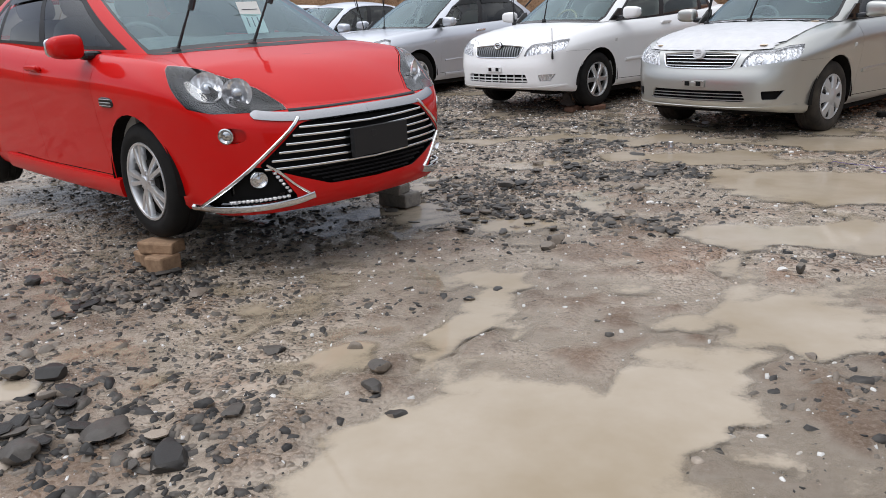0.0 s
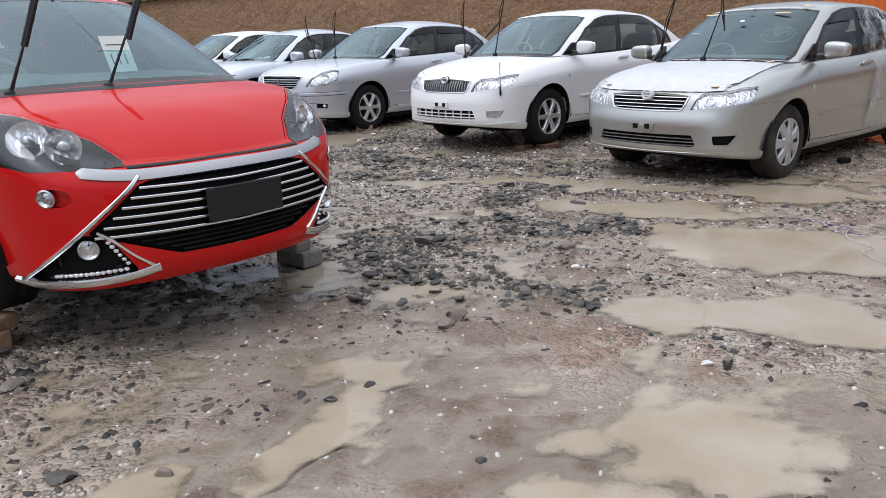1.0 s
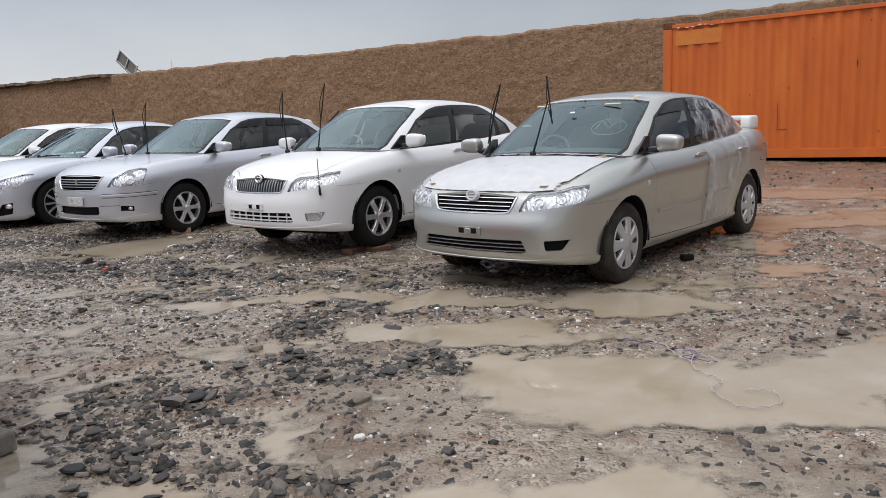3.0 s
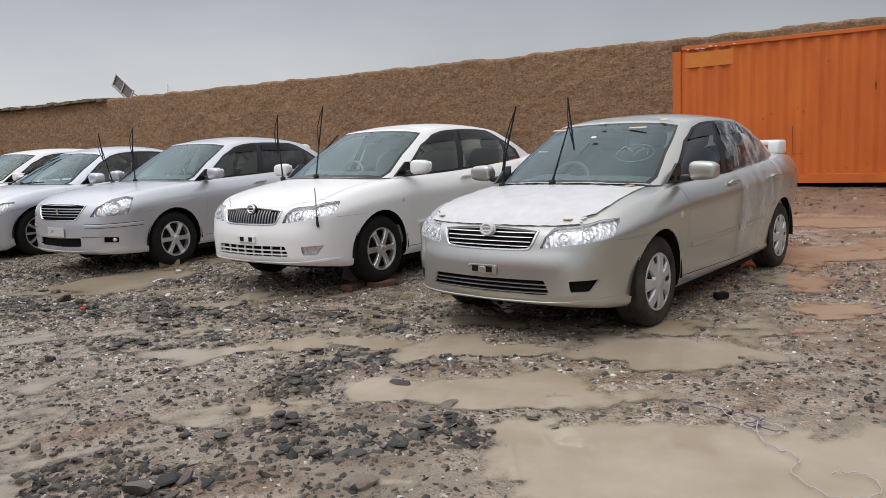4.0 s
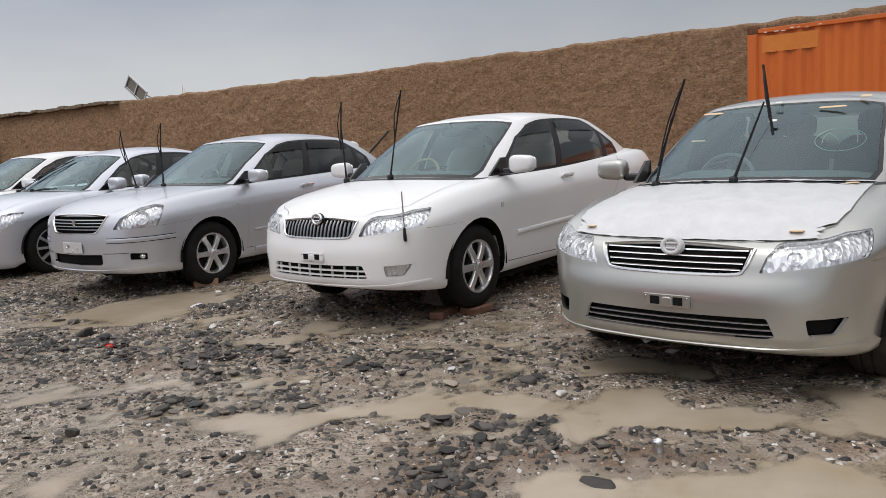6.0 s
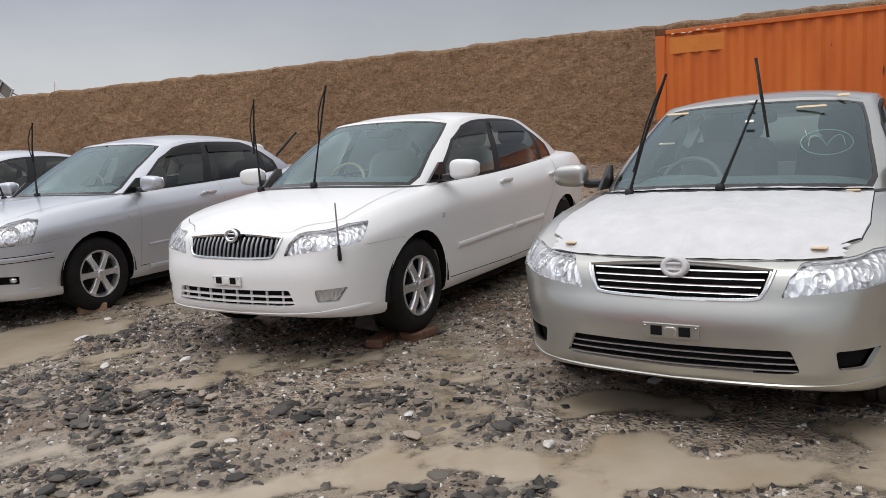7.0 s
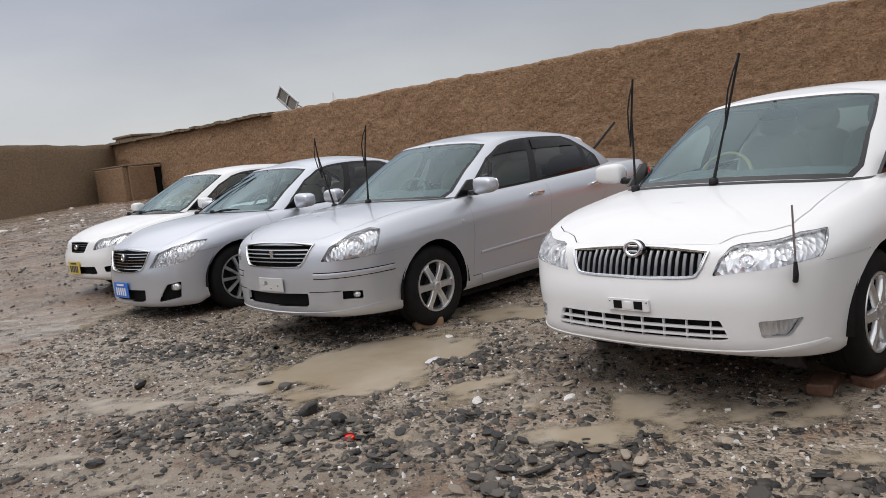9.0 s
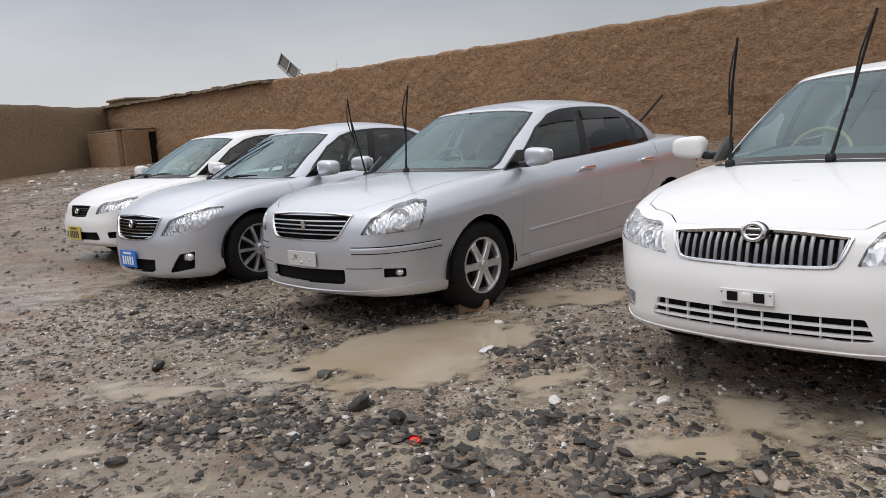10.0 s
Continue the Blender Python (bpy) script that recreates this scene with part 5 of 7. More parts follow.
def plate_bracket(th, surf, z, body, w=0.22, h=0.056):
    p, n = surf(0.0, z)
    br = part("plate_bracket", Shape().box(p + Vector((0.006, 0, 0)), (0.012, w, h)).rbox(p + Vector((0.010, 0, -0.004)), (0.012, w * 0.24, h * 0.8), 3, 8), body, th, edge=0.004)
    for y in (-w * 0.25, w * 0.25):
        part("slot", Shape().box(p + Vector((0.0135, y, 0.0)), (0.004, w * 0.20, h * 0.66)), GAP, br)
    for y in (-w * 0.45, w * 0.45):
        part("bolt", Shape().rbox(p + Vector((0.013, y, 0.016)), (0.006, 0.010, 0.010), 2, 5), DARK_CHROME, br, smooth=True)
    return br


def number_plate(th, surf, z, material, label, dy=0.0, w=0.33, h=0.155):
    p, n = surf(0.0, z)
    p = p + Vector((0.015, dy, 0))
    pl = part("number_plate", Shape().box(p, (0.008, w, h)), material, th, label, edge=0.003)
    for k in range(5):
        part("bar", Shape().box(p + Vector((0.006, (k - 2) * w * 0.15, -h * 0.1)), (0.003, w * 0.085, h * 0.5)), PLATE_WHITE if material is PLATE_BLUE else INK, pl)
    part("bar", Shape().box(p + Vector((0.006, 0, h * 0.34)), (0.003, w * 0.5, h * 0.12)), PLATE_WHITE if material is PLATE_BLUE else INK, pl)
    return pl


def sedan_table(**over):
    """Shapes of a compact three-box saloon; over changes single entries."""
    F, hw, wb, ro = over.get("F", 0.84), over.get("hw", 0.8475), over.get("wb", 2.60), over.get("ro", 0.95)
    R_end = -wb - ro
    t = dict(
        F=F, hw=hw, wb=wb, ro=ro, R=0.302, arch=0.345, hub_y=0.80, wheel="six",
        nose=[(0, 0), (0.011, 0.23), (0.042, 0.455), (0.12, 0.64), (0.29, 0.775), (0.54, 0.832), (0.85, hw)],
        tail=[(0.75, hw - 0.005), (0.35, hw - 0.06), (0.10, 0.62), (0.02, 0.35), (0, 0)],
        side=[(0, 0.088), (0.05, 0.058), (0.16, 0.047), (0.32, 0.036), (0.5, 0.022), (0.68, 0.008), (0.79, 0.0), (0.85, 0.010), (0.92, 0.038), (0.97, 0.065), (1, 0.09)],
        front=[(0, 0.06), (0.04, 0.022), (0.12, 0.002), (0.45, 0), (0.62, 0.015), (0.70, 0.03), (0.85, 0.05), (0.95, 0.075), (1, 0.12)],
        rear=[(0, 0.10), (0.2, 0.02), (0.5, 0), (0.7, 0.03), (1, 0.12)],
        edge=[(F, 0.725), (F - 0.15, 0.738), (F - 0.35, 0.785), (F - 0.54, 0.825), (0, 0.865), (-0.4, 0.905), (-1.3, 0.935), (-2.3, 0.985), (-3.0, 1.015), (R_end, 0.98)],
        deck=[(F, 0.755), (F - 0.15, 0.81), (F - 0.4, 0.862), (0.2, 0.905), (-0.05, 0.938), (-0.3, 0.955), (-0.7, 0.975), (-2.5, 1.04), (-2.9, 1.065), (-3.3, 1.06), (R_end, 0.99)],
        sill=[(F, 0.248), (0.5, 0.212), (0.35, 0.2), (-0.4, 0.2), (-2.2, 0.21), (-3, 0.26), (R_end, 0.26)],
        gbase=[(-0.06, 0, 0.935), (-0.08, 0.28, 0.93), (-0.16, 0.52, 0.92), (-0.36, 0.70, 0.895), (-0.75, 0.745, 0.905), (-1.28, 0.755, 0.92), (-1.85, 0.75, 0.94), (-2.46, 0.715, 0.97), (-2.98, 0.61, 1.0), (-3.18, 0.36, 1.02), (-3.22, 0, 1.025)],
        gtop=[(-0.88, 0, 1.375), (-0.89, 0.25, 1.37), (-0.93, 0.43, 1.357), (-1.02, 0.535, 1.338), (-1.2, 0.565, 1.365), (-1.42, 0.575, 1.376), (-1.78, 0.57, 1.372), (-2.14, 0.555, 1.345), (-2.40, 0.51, 1.30), (-2.53, 0.28, 1.30), (-2.56, 0, 1.30)],
        roof=[(-0.88, 1.375), (-1.2, 1.416), (-1.55, 1.432), (-1.95, 1.418), (-2.56, 1.30)],
        hood=dict(line=[(F - 0.12, 0.36), (F - 0.20, 0.44), (F - 0.27, 0.56), (F - 0.335, 0.63), (F - 0.48, 0.65), (0.14, 0.642), (-0.28, 0.63)]),
        gaps=[[(-0.40, 0.28), (-0.43, 0.6), (-0.40, 0.93)], [(-1.42, 0.25), (-1.43, 0.6), (-1.44, 0.96)], [(-2.0, 0.27), (-2.03, 0.45), (-2.25, 0.70), (-2.40, 0.99)], [(-0.40, 0.28), (-1.42, 0.26), (-2.0, 0.27)]],
        door_front=[(-0.40, 0.28), (-1.42, 0.26), (-1.44, 1.0), (-0.40, 1.0), (-0.43, 0.6)],
        door_rear=[(-1.42, 0.26), (-2.0, 0.27), (-2.03, 0.45), (-2.25, 0.70), (-2.40, 1.0), (-1.44, 1.0)],
        front_cuts=[], bumper=None,
        screen_rim=[(-0.01, 0.0), (2.45, 0.0), (2.62, 0.14), (2.60, 0.50), (2.78, 0.965), (-0.01, 0.965)],
        screen=[(-0.02, 0.065), (2.36, 0.06), (2.51, 0.15), (2.49, 0.50), (2.65, 0.91), (2.50, 0.945), (-0.02, 0.945)],
        dlo=[("dlo_rim", [(3.19, 0.025), (7.24, 0.03), (7.42, 0.40), (7.26, 0.66), (6.98, 0.86), (6.68, 0.95), (5.44, 0.945), (4.25, 0.93), (3.60, 0.885), (3.14, 0.70), (3.08, 0.30)]),
             ("win_front", [(3.42, 0.075), (4.95, 0.085), (4.97, 0.89), (4.28, 0.88), (3.72, 0.83), (3.27, 0.66), (3.24, 0.30)]),
             ("win_rear", [(5.14, 0.09), (6.56, 0.075), (6.92, 0.66), (6.60, 0.88), (5.24, 0.89)]),
             ("win_quarter", [(6.74, 0.075), (7.12, 0.07), (7.26, 0.40), (7.08, 0.62)])],
        rear_glass=8.5, recess=[], bulbs=[(0.545, 0.668, 0.030), (0.725, 0.695, 0.036)],
        mirror=(-0.43, 0.935, 1.005), handles=(-1.30, -2.24), handle_z=0.86,
        wipers=[((-0.05, -0.50, 0.93), (0.04, -0.43, 1.36), ((0.05, -0.40, 1.55), (0.03, -0.46, 1.18))), ((-0.01, 0.01, 0.95), (0.04, 0.16, 1.39), ((0.05, 0.22, 1.59), (0.03, 0.11, 1.22)))],
        detail=lambda *a: None,
    )
    t.update(over)
    return t


# the two compact saloons of one make
COMPACT_CUTS = [
    ("headlight", [(0.395, 0.600), (0.70, 0.634), (0.875, 0.660), (0.985, 0.768), (0.80, 0.758), (0.60, 0.745), (0.475, 0.720), (0.425, 0.668)], 0.012),
    ("grille", [(-0.02, 0.583), (0.275, 0.588), (0.325, 0.610), (0.362, 0.708), (-0.02, 0.716)], 0.02),
    ("intake", [(-0.02, 0.316), (0.43, 0.321), (0.462, 0.330), (0.428, 0.410), (-0.02, 0.406)], 0.010),
    ("fog", [(0.595, 0.338), (0.72, 0.336), (0.785, 0.411), (0.582, 0.408)], 0.015),
]
COMPACT_BUMPER = [(-0.01, 0.56), (0.38, 0.575), (0.72, 0.61), (0.90, 0.640), (1.24, 0.640)]
COMPACT_RECESS = [("headlight", "headlight", "lamp"), ("grille", "grille", "hole"), ("intake", "air_intake", "hole"), ("fog", "fog_lamp", "pocket")]
COMPACT_LAMPS = COMPACT_RECESS[:3] + [("fog", "fog_lamp", "lamp")]


def compact_detail(vertical, fog_lamp):
    def detail(th, surf, ribbon, u_of_x, body):
        g = [o for o in th.children if o.name.startswith("grille")][0]
        if vertical:
            for k in range(10):
                u = 0.018 + k * 0.035
                ribbon("slat", [(u, 0.592), (u + 0.002, 0.708 - 0.012 * (k > 6))], 0.0165, -0.006, 0.03, SLAT, g, "pair", 3)
        else:
            for k in range(4):
                z = 0.612 + k * 0.027
                ribbon("slat", [(0.0, z), (0.15, z), (0.315 + 0.011 * k, z)], 0.0075, -0.002, 0.02, CHROME, g, steps=4)
        ribbon("grille_rim", [(0.0, 0.586), (0.28, 0.591), (0.335, 0.617), (0.376, 0.70)], 0.014, 0.008, 0.01, CHROME, g)
        ribbon("grille_rim", [(0.0, 0.718), (0.18, 0.713), (0.376, 0.701)], 0.012, 0.008, 0.01, CHROME if vertical else body, g)
        a = [o for o in th.children if o.name.startswith("air_intake")][0]
        if vertical:
            for k in range(2):
                ribbon("slat", [(0.0, 0.338 + 0.035 * k), (0.47, 0.340 + 0.033 * k)], 0.009, 0.0, 0.025, body, a)
            for k in range(4):
                ribbon("slat", [(0.055 + k * 0.11, 0.307), (0.055 + k * 0.11, 0.404)], 0.005, -0.006, 0.02, body, a, "pair", 2)
        else:
            for k in range(3):
                ribbon("slat", [(0.0, 0.328 + 0.027 * k), (0.46, 0.331 + 0.025 * k)], 0.006, -0.010, 0.025, SATIN, a)
        emblem(th, surf, 0.710 if vertical else 0.703, 0.108, 0.086, CHROME if vertical else FILM_WHITE, not vertical)
        plate_bracket(th, surf, 0.462, body)
        if fog_lamp:
            for sy in (1, -1):
                p, n = surf(0.705, 0.352)
                f = [o for o in th.children if o.name.startswith("fog_lamp")][0 if sy > 0 else 1]
                part("fog_glass", Shape().rbox((p.x - n.x * 0.012, sy * (p.y - n.y * 0.012), p.z - 0.002), (0.05, 0.15, 0.056), 3, 8), REFLECT, f, smooth=True)
        ribbon("lower_lip", [(0.0, 0.262), (0.3, 0.264), (0.55, 0.268), (0.76, 0.28), (0.95, 0.285)], 0.026, 0.004, 0.01, body, end_taper=True)
        # side moulding and repeater
        u0, u1 = u_of_x(-0.50), u_of_x(-1.40)
        ribbon("side_moulding", [(u0, 0.485), ((u0 + u1) / 2, 0.495), (u1, 0.505)], 0.036, 0.012, 0.004, body, sides="pair")
        u0, u1 = u_of_x(-1.46), u_of_x(-2.05)
        ribbon("side_moulding", [(u0, 0.505), ((u0 + u1) / 2, 0.51), (u1, 0.515)], 0.036, 0.012, 0.004, body, sides="pair")
        u0 = u_of_x(-0.26)
        ribbon("indicator_repeater", [(u0, 0.72), (u0 + 0.03, 0.72)], 0.035, 0.006, 0.004, PLATE_HOLDER, sides="pair", steps=2)
        p, n = surf(u_of_x(-2.92), 0.80)
        flap = part("fuel_flap", Shape().rbox(p - n * 0.001, (0.165, 0.012, 0.155), 6, 10), body, th, smooth=True)
        part("seal", Shape().rbox(p - n * 0.004, (0.173, 0.012, 0.163), 6, 10), GAP, flap, smooth=True)
    return detail


white_c = sedan_table(paint=WHITE, wheel="six", front_cuts=COMPACT_CUTS, bumper=COMPACT_BUMPER, recess=COMPACT_LAMPS, detail=compact_detail(True, False),
                      surround={"fog": WHITE, "intake": WHITE, "grille": BLACK}, seat=SEAT, wheel_rim_mat=TRIM_TAN)


def white_extra(th, sk, surf):
    p, n = surf(0.74, 0.60)
    b = p + n * 0.03 + Vector((0, 0, 0.0))
    po = part("corner_pole", Shape().tube([b + Vector((0, 0, 0.05)), b + Vector((0.005, 0.0, 0.29))], [0.005, 0.0045], 8), SATIN, th, "chrome bumper corner pole")
    part("pole_base", Shape().tube([b + Vector((-0.015, -0.01, -0.03)), b, b + Vector((0, 0, 0.055))], [0.012, 0.012, 0.008], 8), BLACK, po)


white_c["extra"] = white_extra
white = car("white_saloon_car", "white compact saloon with raised wipers standing on brick chocks", pose(0.148, 9.859, 0.045, 0, 0, -121.7), white_c)
silver_c = sedan_table(paint=SILVER, wheel="hubcap", muddy=True, front_cuts=COMPACT_CUTS, bumper=COMPACT_BUMPER, recess=COMPACT_RECESS, detail=compact_detail(False, False),
                       surround={"fog": BLACK, "intake": BLACK, "grille": BLACK}, seat=SEAT_DARK, wheel_rim_mat=TRIM_IN,
                       wipers=[((-0.03, -0.45, 0.93), (0.08, -0.30, 1.30), ((0.10, -0.215, 1.50), (0.02, -0.41, 1.04))), ((-0.01, 0.0, 0.95), (0.04, 0.175, 1.35), ((0.04, 0.17, 1.535), (0.06, 0.225, 1.18)))])


def film_extra(th, sk, surf):
    hf = sk.take("hood") + [f for f in sk.take("lid", "gap") if f[:, 0].min() > 0.55 and f[:, 1].max() < 0.60 and f[:, 7].mean() > 1] + [f for f in sk.take("low") if f[:, 0].mean() > 0.6 and f[:, 2].min() > 0.716 and f[:, 1].max() < 0.40]
    panel("hood_film", hf, FILM_WHITE, th, (1, -1), "white protective film taped over the hood", push=0.008, crumple=0.006)
    side = [f for f in sk.take("door_rear") if f[:, 0].min() > -2.6]
    panel("door_film", side, FILM_CLEAR, th, (1,), "clear plastic film over the rear door", push=0.016, crumple=0.012)
    side = sk.take("win_rear", "win_rear_top", "win_quarter")
    panel("window_film", side, FILM_TORN, th, (1,), "torn clear plastic film over the rear window", push=0.018, crumple=0.014)
    side = [f for f in sk.take("dlo_rim") if f[:, 0].max() < -1.42]
    panel("window_film", side, FILM_CLEAR, th, (1,), "taped edge of the plastic film", push=0.016, crumple=0.012)
    low_f = [f for f in sk.take("low") if -2.45 < f[:, 0].mean() < -2.0 and f[:, 2].mean() > 0.62]
    panel("door_film", low_f, FILM_CLEAR, th, (1,), "torn clear plastic film", push=0.014, crumple=0.012)
    sp = Shape().rbox((-3.32, 0, 1.135), (0.22, 1.24, 0.055), 6, 12)
    for y in (0.56, -0.56):
        sp.rbox((-3.29, y, 1.09), (0.26, 0.12, 0.14), 5, 10)
    part("rear_spoiler", sp, WHITE, th, "white boot spoiler", smooth=True)
    hood_mid = [f.mean(0) for f in hf]
    for x, y, w in ((0.62, 0.50, 0.06), (0.62, -0.50, 0.05), (-0.12, 0.55, 0.06)):
        q = min(hood_mid, key=lambda g: (g[0] - x) ** 2 + (g[1] - abs(y)) ** 2)
        part("tape", Shape().rbox((q[0], math.copysign(q[1], y), q[2] + 0.012), (0.05, w, 0.006), 6, 6), TAPE, th, smooth=True)
    # scraps of tape and a marker scribble on the windscreen
    def on_glass(y, t):
        a, b = Vector((-0.07 - 0.30 * (abs(y) / 0.6) ** 2.2, y, 0.94 - 0.04 * abs(y))), Vector((-0.89 - 0.10 * (abs(y) / 0.5) ** 2, y * 0.8, 1.378))
        return a + (b - a) * t + Vector((0.035, 0, 0.03))
    rot = Euler((0, radians(26), 0)).to_matrix().to_4x4()
    for y, t, w, h in ((0.36, 0.80, 0.15, 0.022), (-0.50, 0.82, 0.13, 0.025), (-0.44, 0.46, 0.09, 0.018), (0.03, 0.66, 0.045, 0.028), (0.0, 0.90, 0.04, 0.02), (0.54, 0.92, 0.06, 0.03)):
        q = on_glass(y, t)
        part("paper_scrap", Shape().rbox((0, 0, 0), (h, w, 0.004), 5, 6, m=Matrix.Translation(q) @ rot), TAPE if w > 0.05 else PAPER, th)
    ring, bow = [], []
    for k in range(29):
        a = 2 * math.pi * k / 28
        ring.append(on_glass(0.44 + 0.12 * math.cos(a), 0.40 + 0.13 * math.sin(a)))
    for k in range(17):
        a = math.pi * k / 16
        bow.append(on_glass(0.44 + 0.075 * math.cos(a) * 1.1, 0.36 + 0.11 * abs(math.sin(a * 2)) ** 0.7))
    part("marker_scribble", Shape().tube(ring, 0.0015, 5).tube(bow, 0.0015, 5), CHALK, th, "pale green marker scribble on the glass")


silver_c["extra"] = film_extra
silver = car("champagne_saloon_car", "champagne silver compact saloon wrapped in transport film", pose(2.279, 8.267, -0.012, 0, 0, -124.7), silver_c)


# wider saloon with a waisted bumper and long rear
MID_CUTS = [
    ("headlight", [(0.515, 0.620), (0.81, 0.627), (0.925, 0.634), (0.975, 0.732), (1.020, 0.805), (0.94, 0.820), (0.785, 0.795), (0.59, 0.718)], 0.015),
    ("grille", [(-0.02, 0.588), (0.275, 0.592), (0.335, 0.614), (0.430, 0.735), (-0.02, 0.740)], 0.015),
    ("intake", [(-0.02, 0.302), (0.365, 0.308), (0.385, 0.325), (0.385, 0.402), (-0.02, 0.395)], 0.012),
    ("fog", [(0.665, 0.350), (0.815, 0.338), (0.815, 0.397), (0.668, 0.410)], 0.010),
]


def mid_detail(th, surf, ribbon, u_of_x, body):
    g = [o for o in th.children if o.name.startswith("grille")][0]
    for k in range(4):
        z = 0.622 + k * 0.028
        ribbon("slat", [(0.0, z), (0.15, z), (0.365 + 0.010 * k, z)], 0.008, 0.0, 0.02, SATIN, g, steps=4)
    ribbon("grille_rim", [(0.0, 0.584), (0.275, 0.588), (0.345, 0.612), (0.440, 0.737)], 0.012, 0.008, 0.01, CHROME, g)
    ribbon("grille_rim", [(0.0, 0.752), (0.2, 0.749), (0.447, 0.738)], 0.018, 0.010, 0.01, CHROME, g)
    p, n = surf(0, 0.675)
    part("emblem", Shape().prism([(-0.022, 0.035), (0.022, 0.035), (0.018, -0.01), (0, -0.035), (-0.018, -0.01)], 0, 0.012, Matrix.Translation(p + Vector((0.012, 0, 0))) @ Matrix.Rotation(radians(90), 4, "Z")), CHROME, th, "shield-shaped chrome badge", edge=0.003)
    p, n = surf(0, 0.460)
    pl = part("plate_bracket", Shape().box(p + Vector((0.008, 0, 0)), (0.008, 0.30, 0.10)), PLATE_HOLDER, th, edge=0.004)
    for y in (-0.09, 0.0, 0.09):
        part("bolt", Shape().rbox(p + Vector((0.013, y, -0.025 + 0.25 * abs(y))), (0.008, 0.016, 0.016), 2.4, 6), CHROME, pl, smooth=True)
    part("dent", Shape().rbox(p + Vector((0.011, -0.06, 0.012)), (0.006, 0.05, 0.035), 2, 8), SATIN, pl, smooth=True)
    ribbon("bumper_strip", [(0.45, 0.522), (0.80, 0.524), (1.09, 0.528)], 0.034, 0.006, 0.004, body, sides="pair")
    for z in (0.502, 0.543):
        ribbon("bumper_groove", [(0.45, z), (0.80, z + 0.002), (1.09, z + 0.004)], 0.006, 0.003, 0.004, GAP, sides="pair")
    ribbon("bumper_groove", [(0.40, 0.410), (0.52, 0.411), (0.66, 0.412)], 0.005, 0.002, 0.004, GAP, sides="pair")
    for sy in (1, -1):
        p, n = surf(0.775, 0.372)
        f = [o for o in th.children if o.name.startswith("fog_lamp")][0 if sy > 0 else 1]
        part("fog_glass", Shape().rbox((p.x - n.x * 0.028, sy * (p.y - n.y * 0.028), p.z), (0.05, 0.06, 0.046), 2.3, 8), REFLECT, f, smooth=True)
    ribbon("lower_lip", [(0.0, 0.245), (0.4, 0.25), (0.75, 0.265), (0.98, 0.28)], 0.034, 0.005, 0.01, body, end_taper=True)
    u0, u1 = u_of_x(-0.52), u_of_x(-2.15)
    ribbon("side_moulding", [(u0, 0.47), ((u0 + u1) / 2, 0.49), (u1, 0.51)], 0.024, 0.008, 0.004, body, sides="pair")
    ribbon("sill_strip", [(u0, 0.275), ((u0 + u1) / 2, 0.275), (u1, 0.285)], 0.05, 0.014, 0.01, body, sides="pair")
    u0 = u_of_x(-0.30)
    ribbon("indicator_repeater", [(u0, 0.745), (u0 + 0.03, 0.745)], 0.03, 0.005, 0.004, PLATE_HOLDER, sides="pair", steps=2)
    ut = u_of_x(-3.42)
    ribbon("tail_lamp", [(ut, 0.83), (ut + 0.12, 0.83)], 0.16, 0.012, 0.01, TAIL, sides="pair", steps=3)
    part("rear_wiper", Shape().tube([(-2.78, 0.33, 1.02), (-2.96, 0.43, 1.20), (-3.08, 0.51, 1.34)], 0.009, 6).tube([(-2.92, 0.41, 1.17), (-3.14, 0.55, 1.415)], 0.013, 6), BLACK, th)


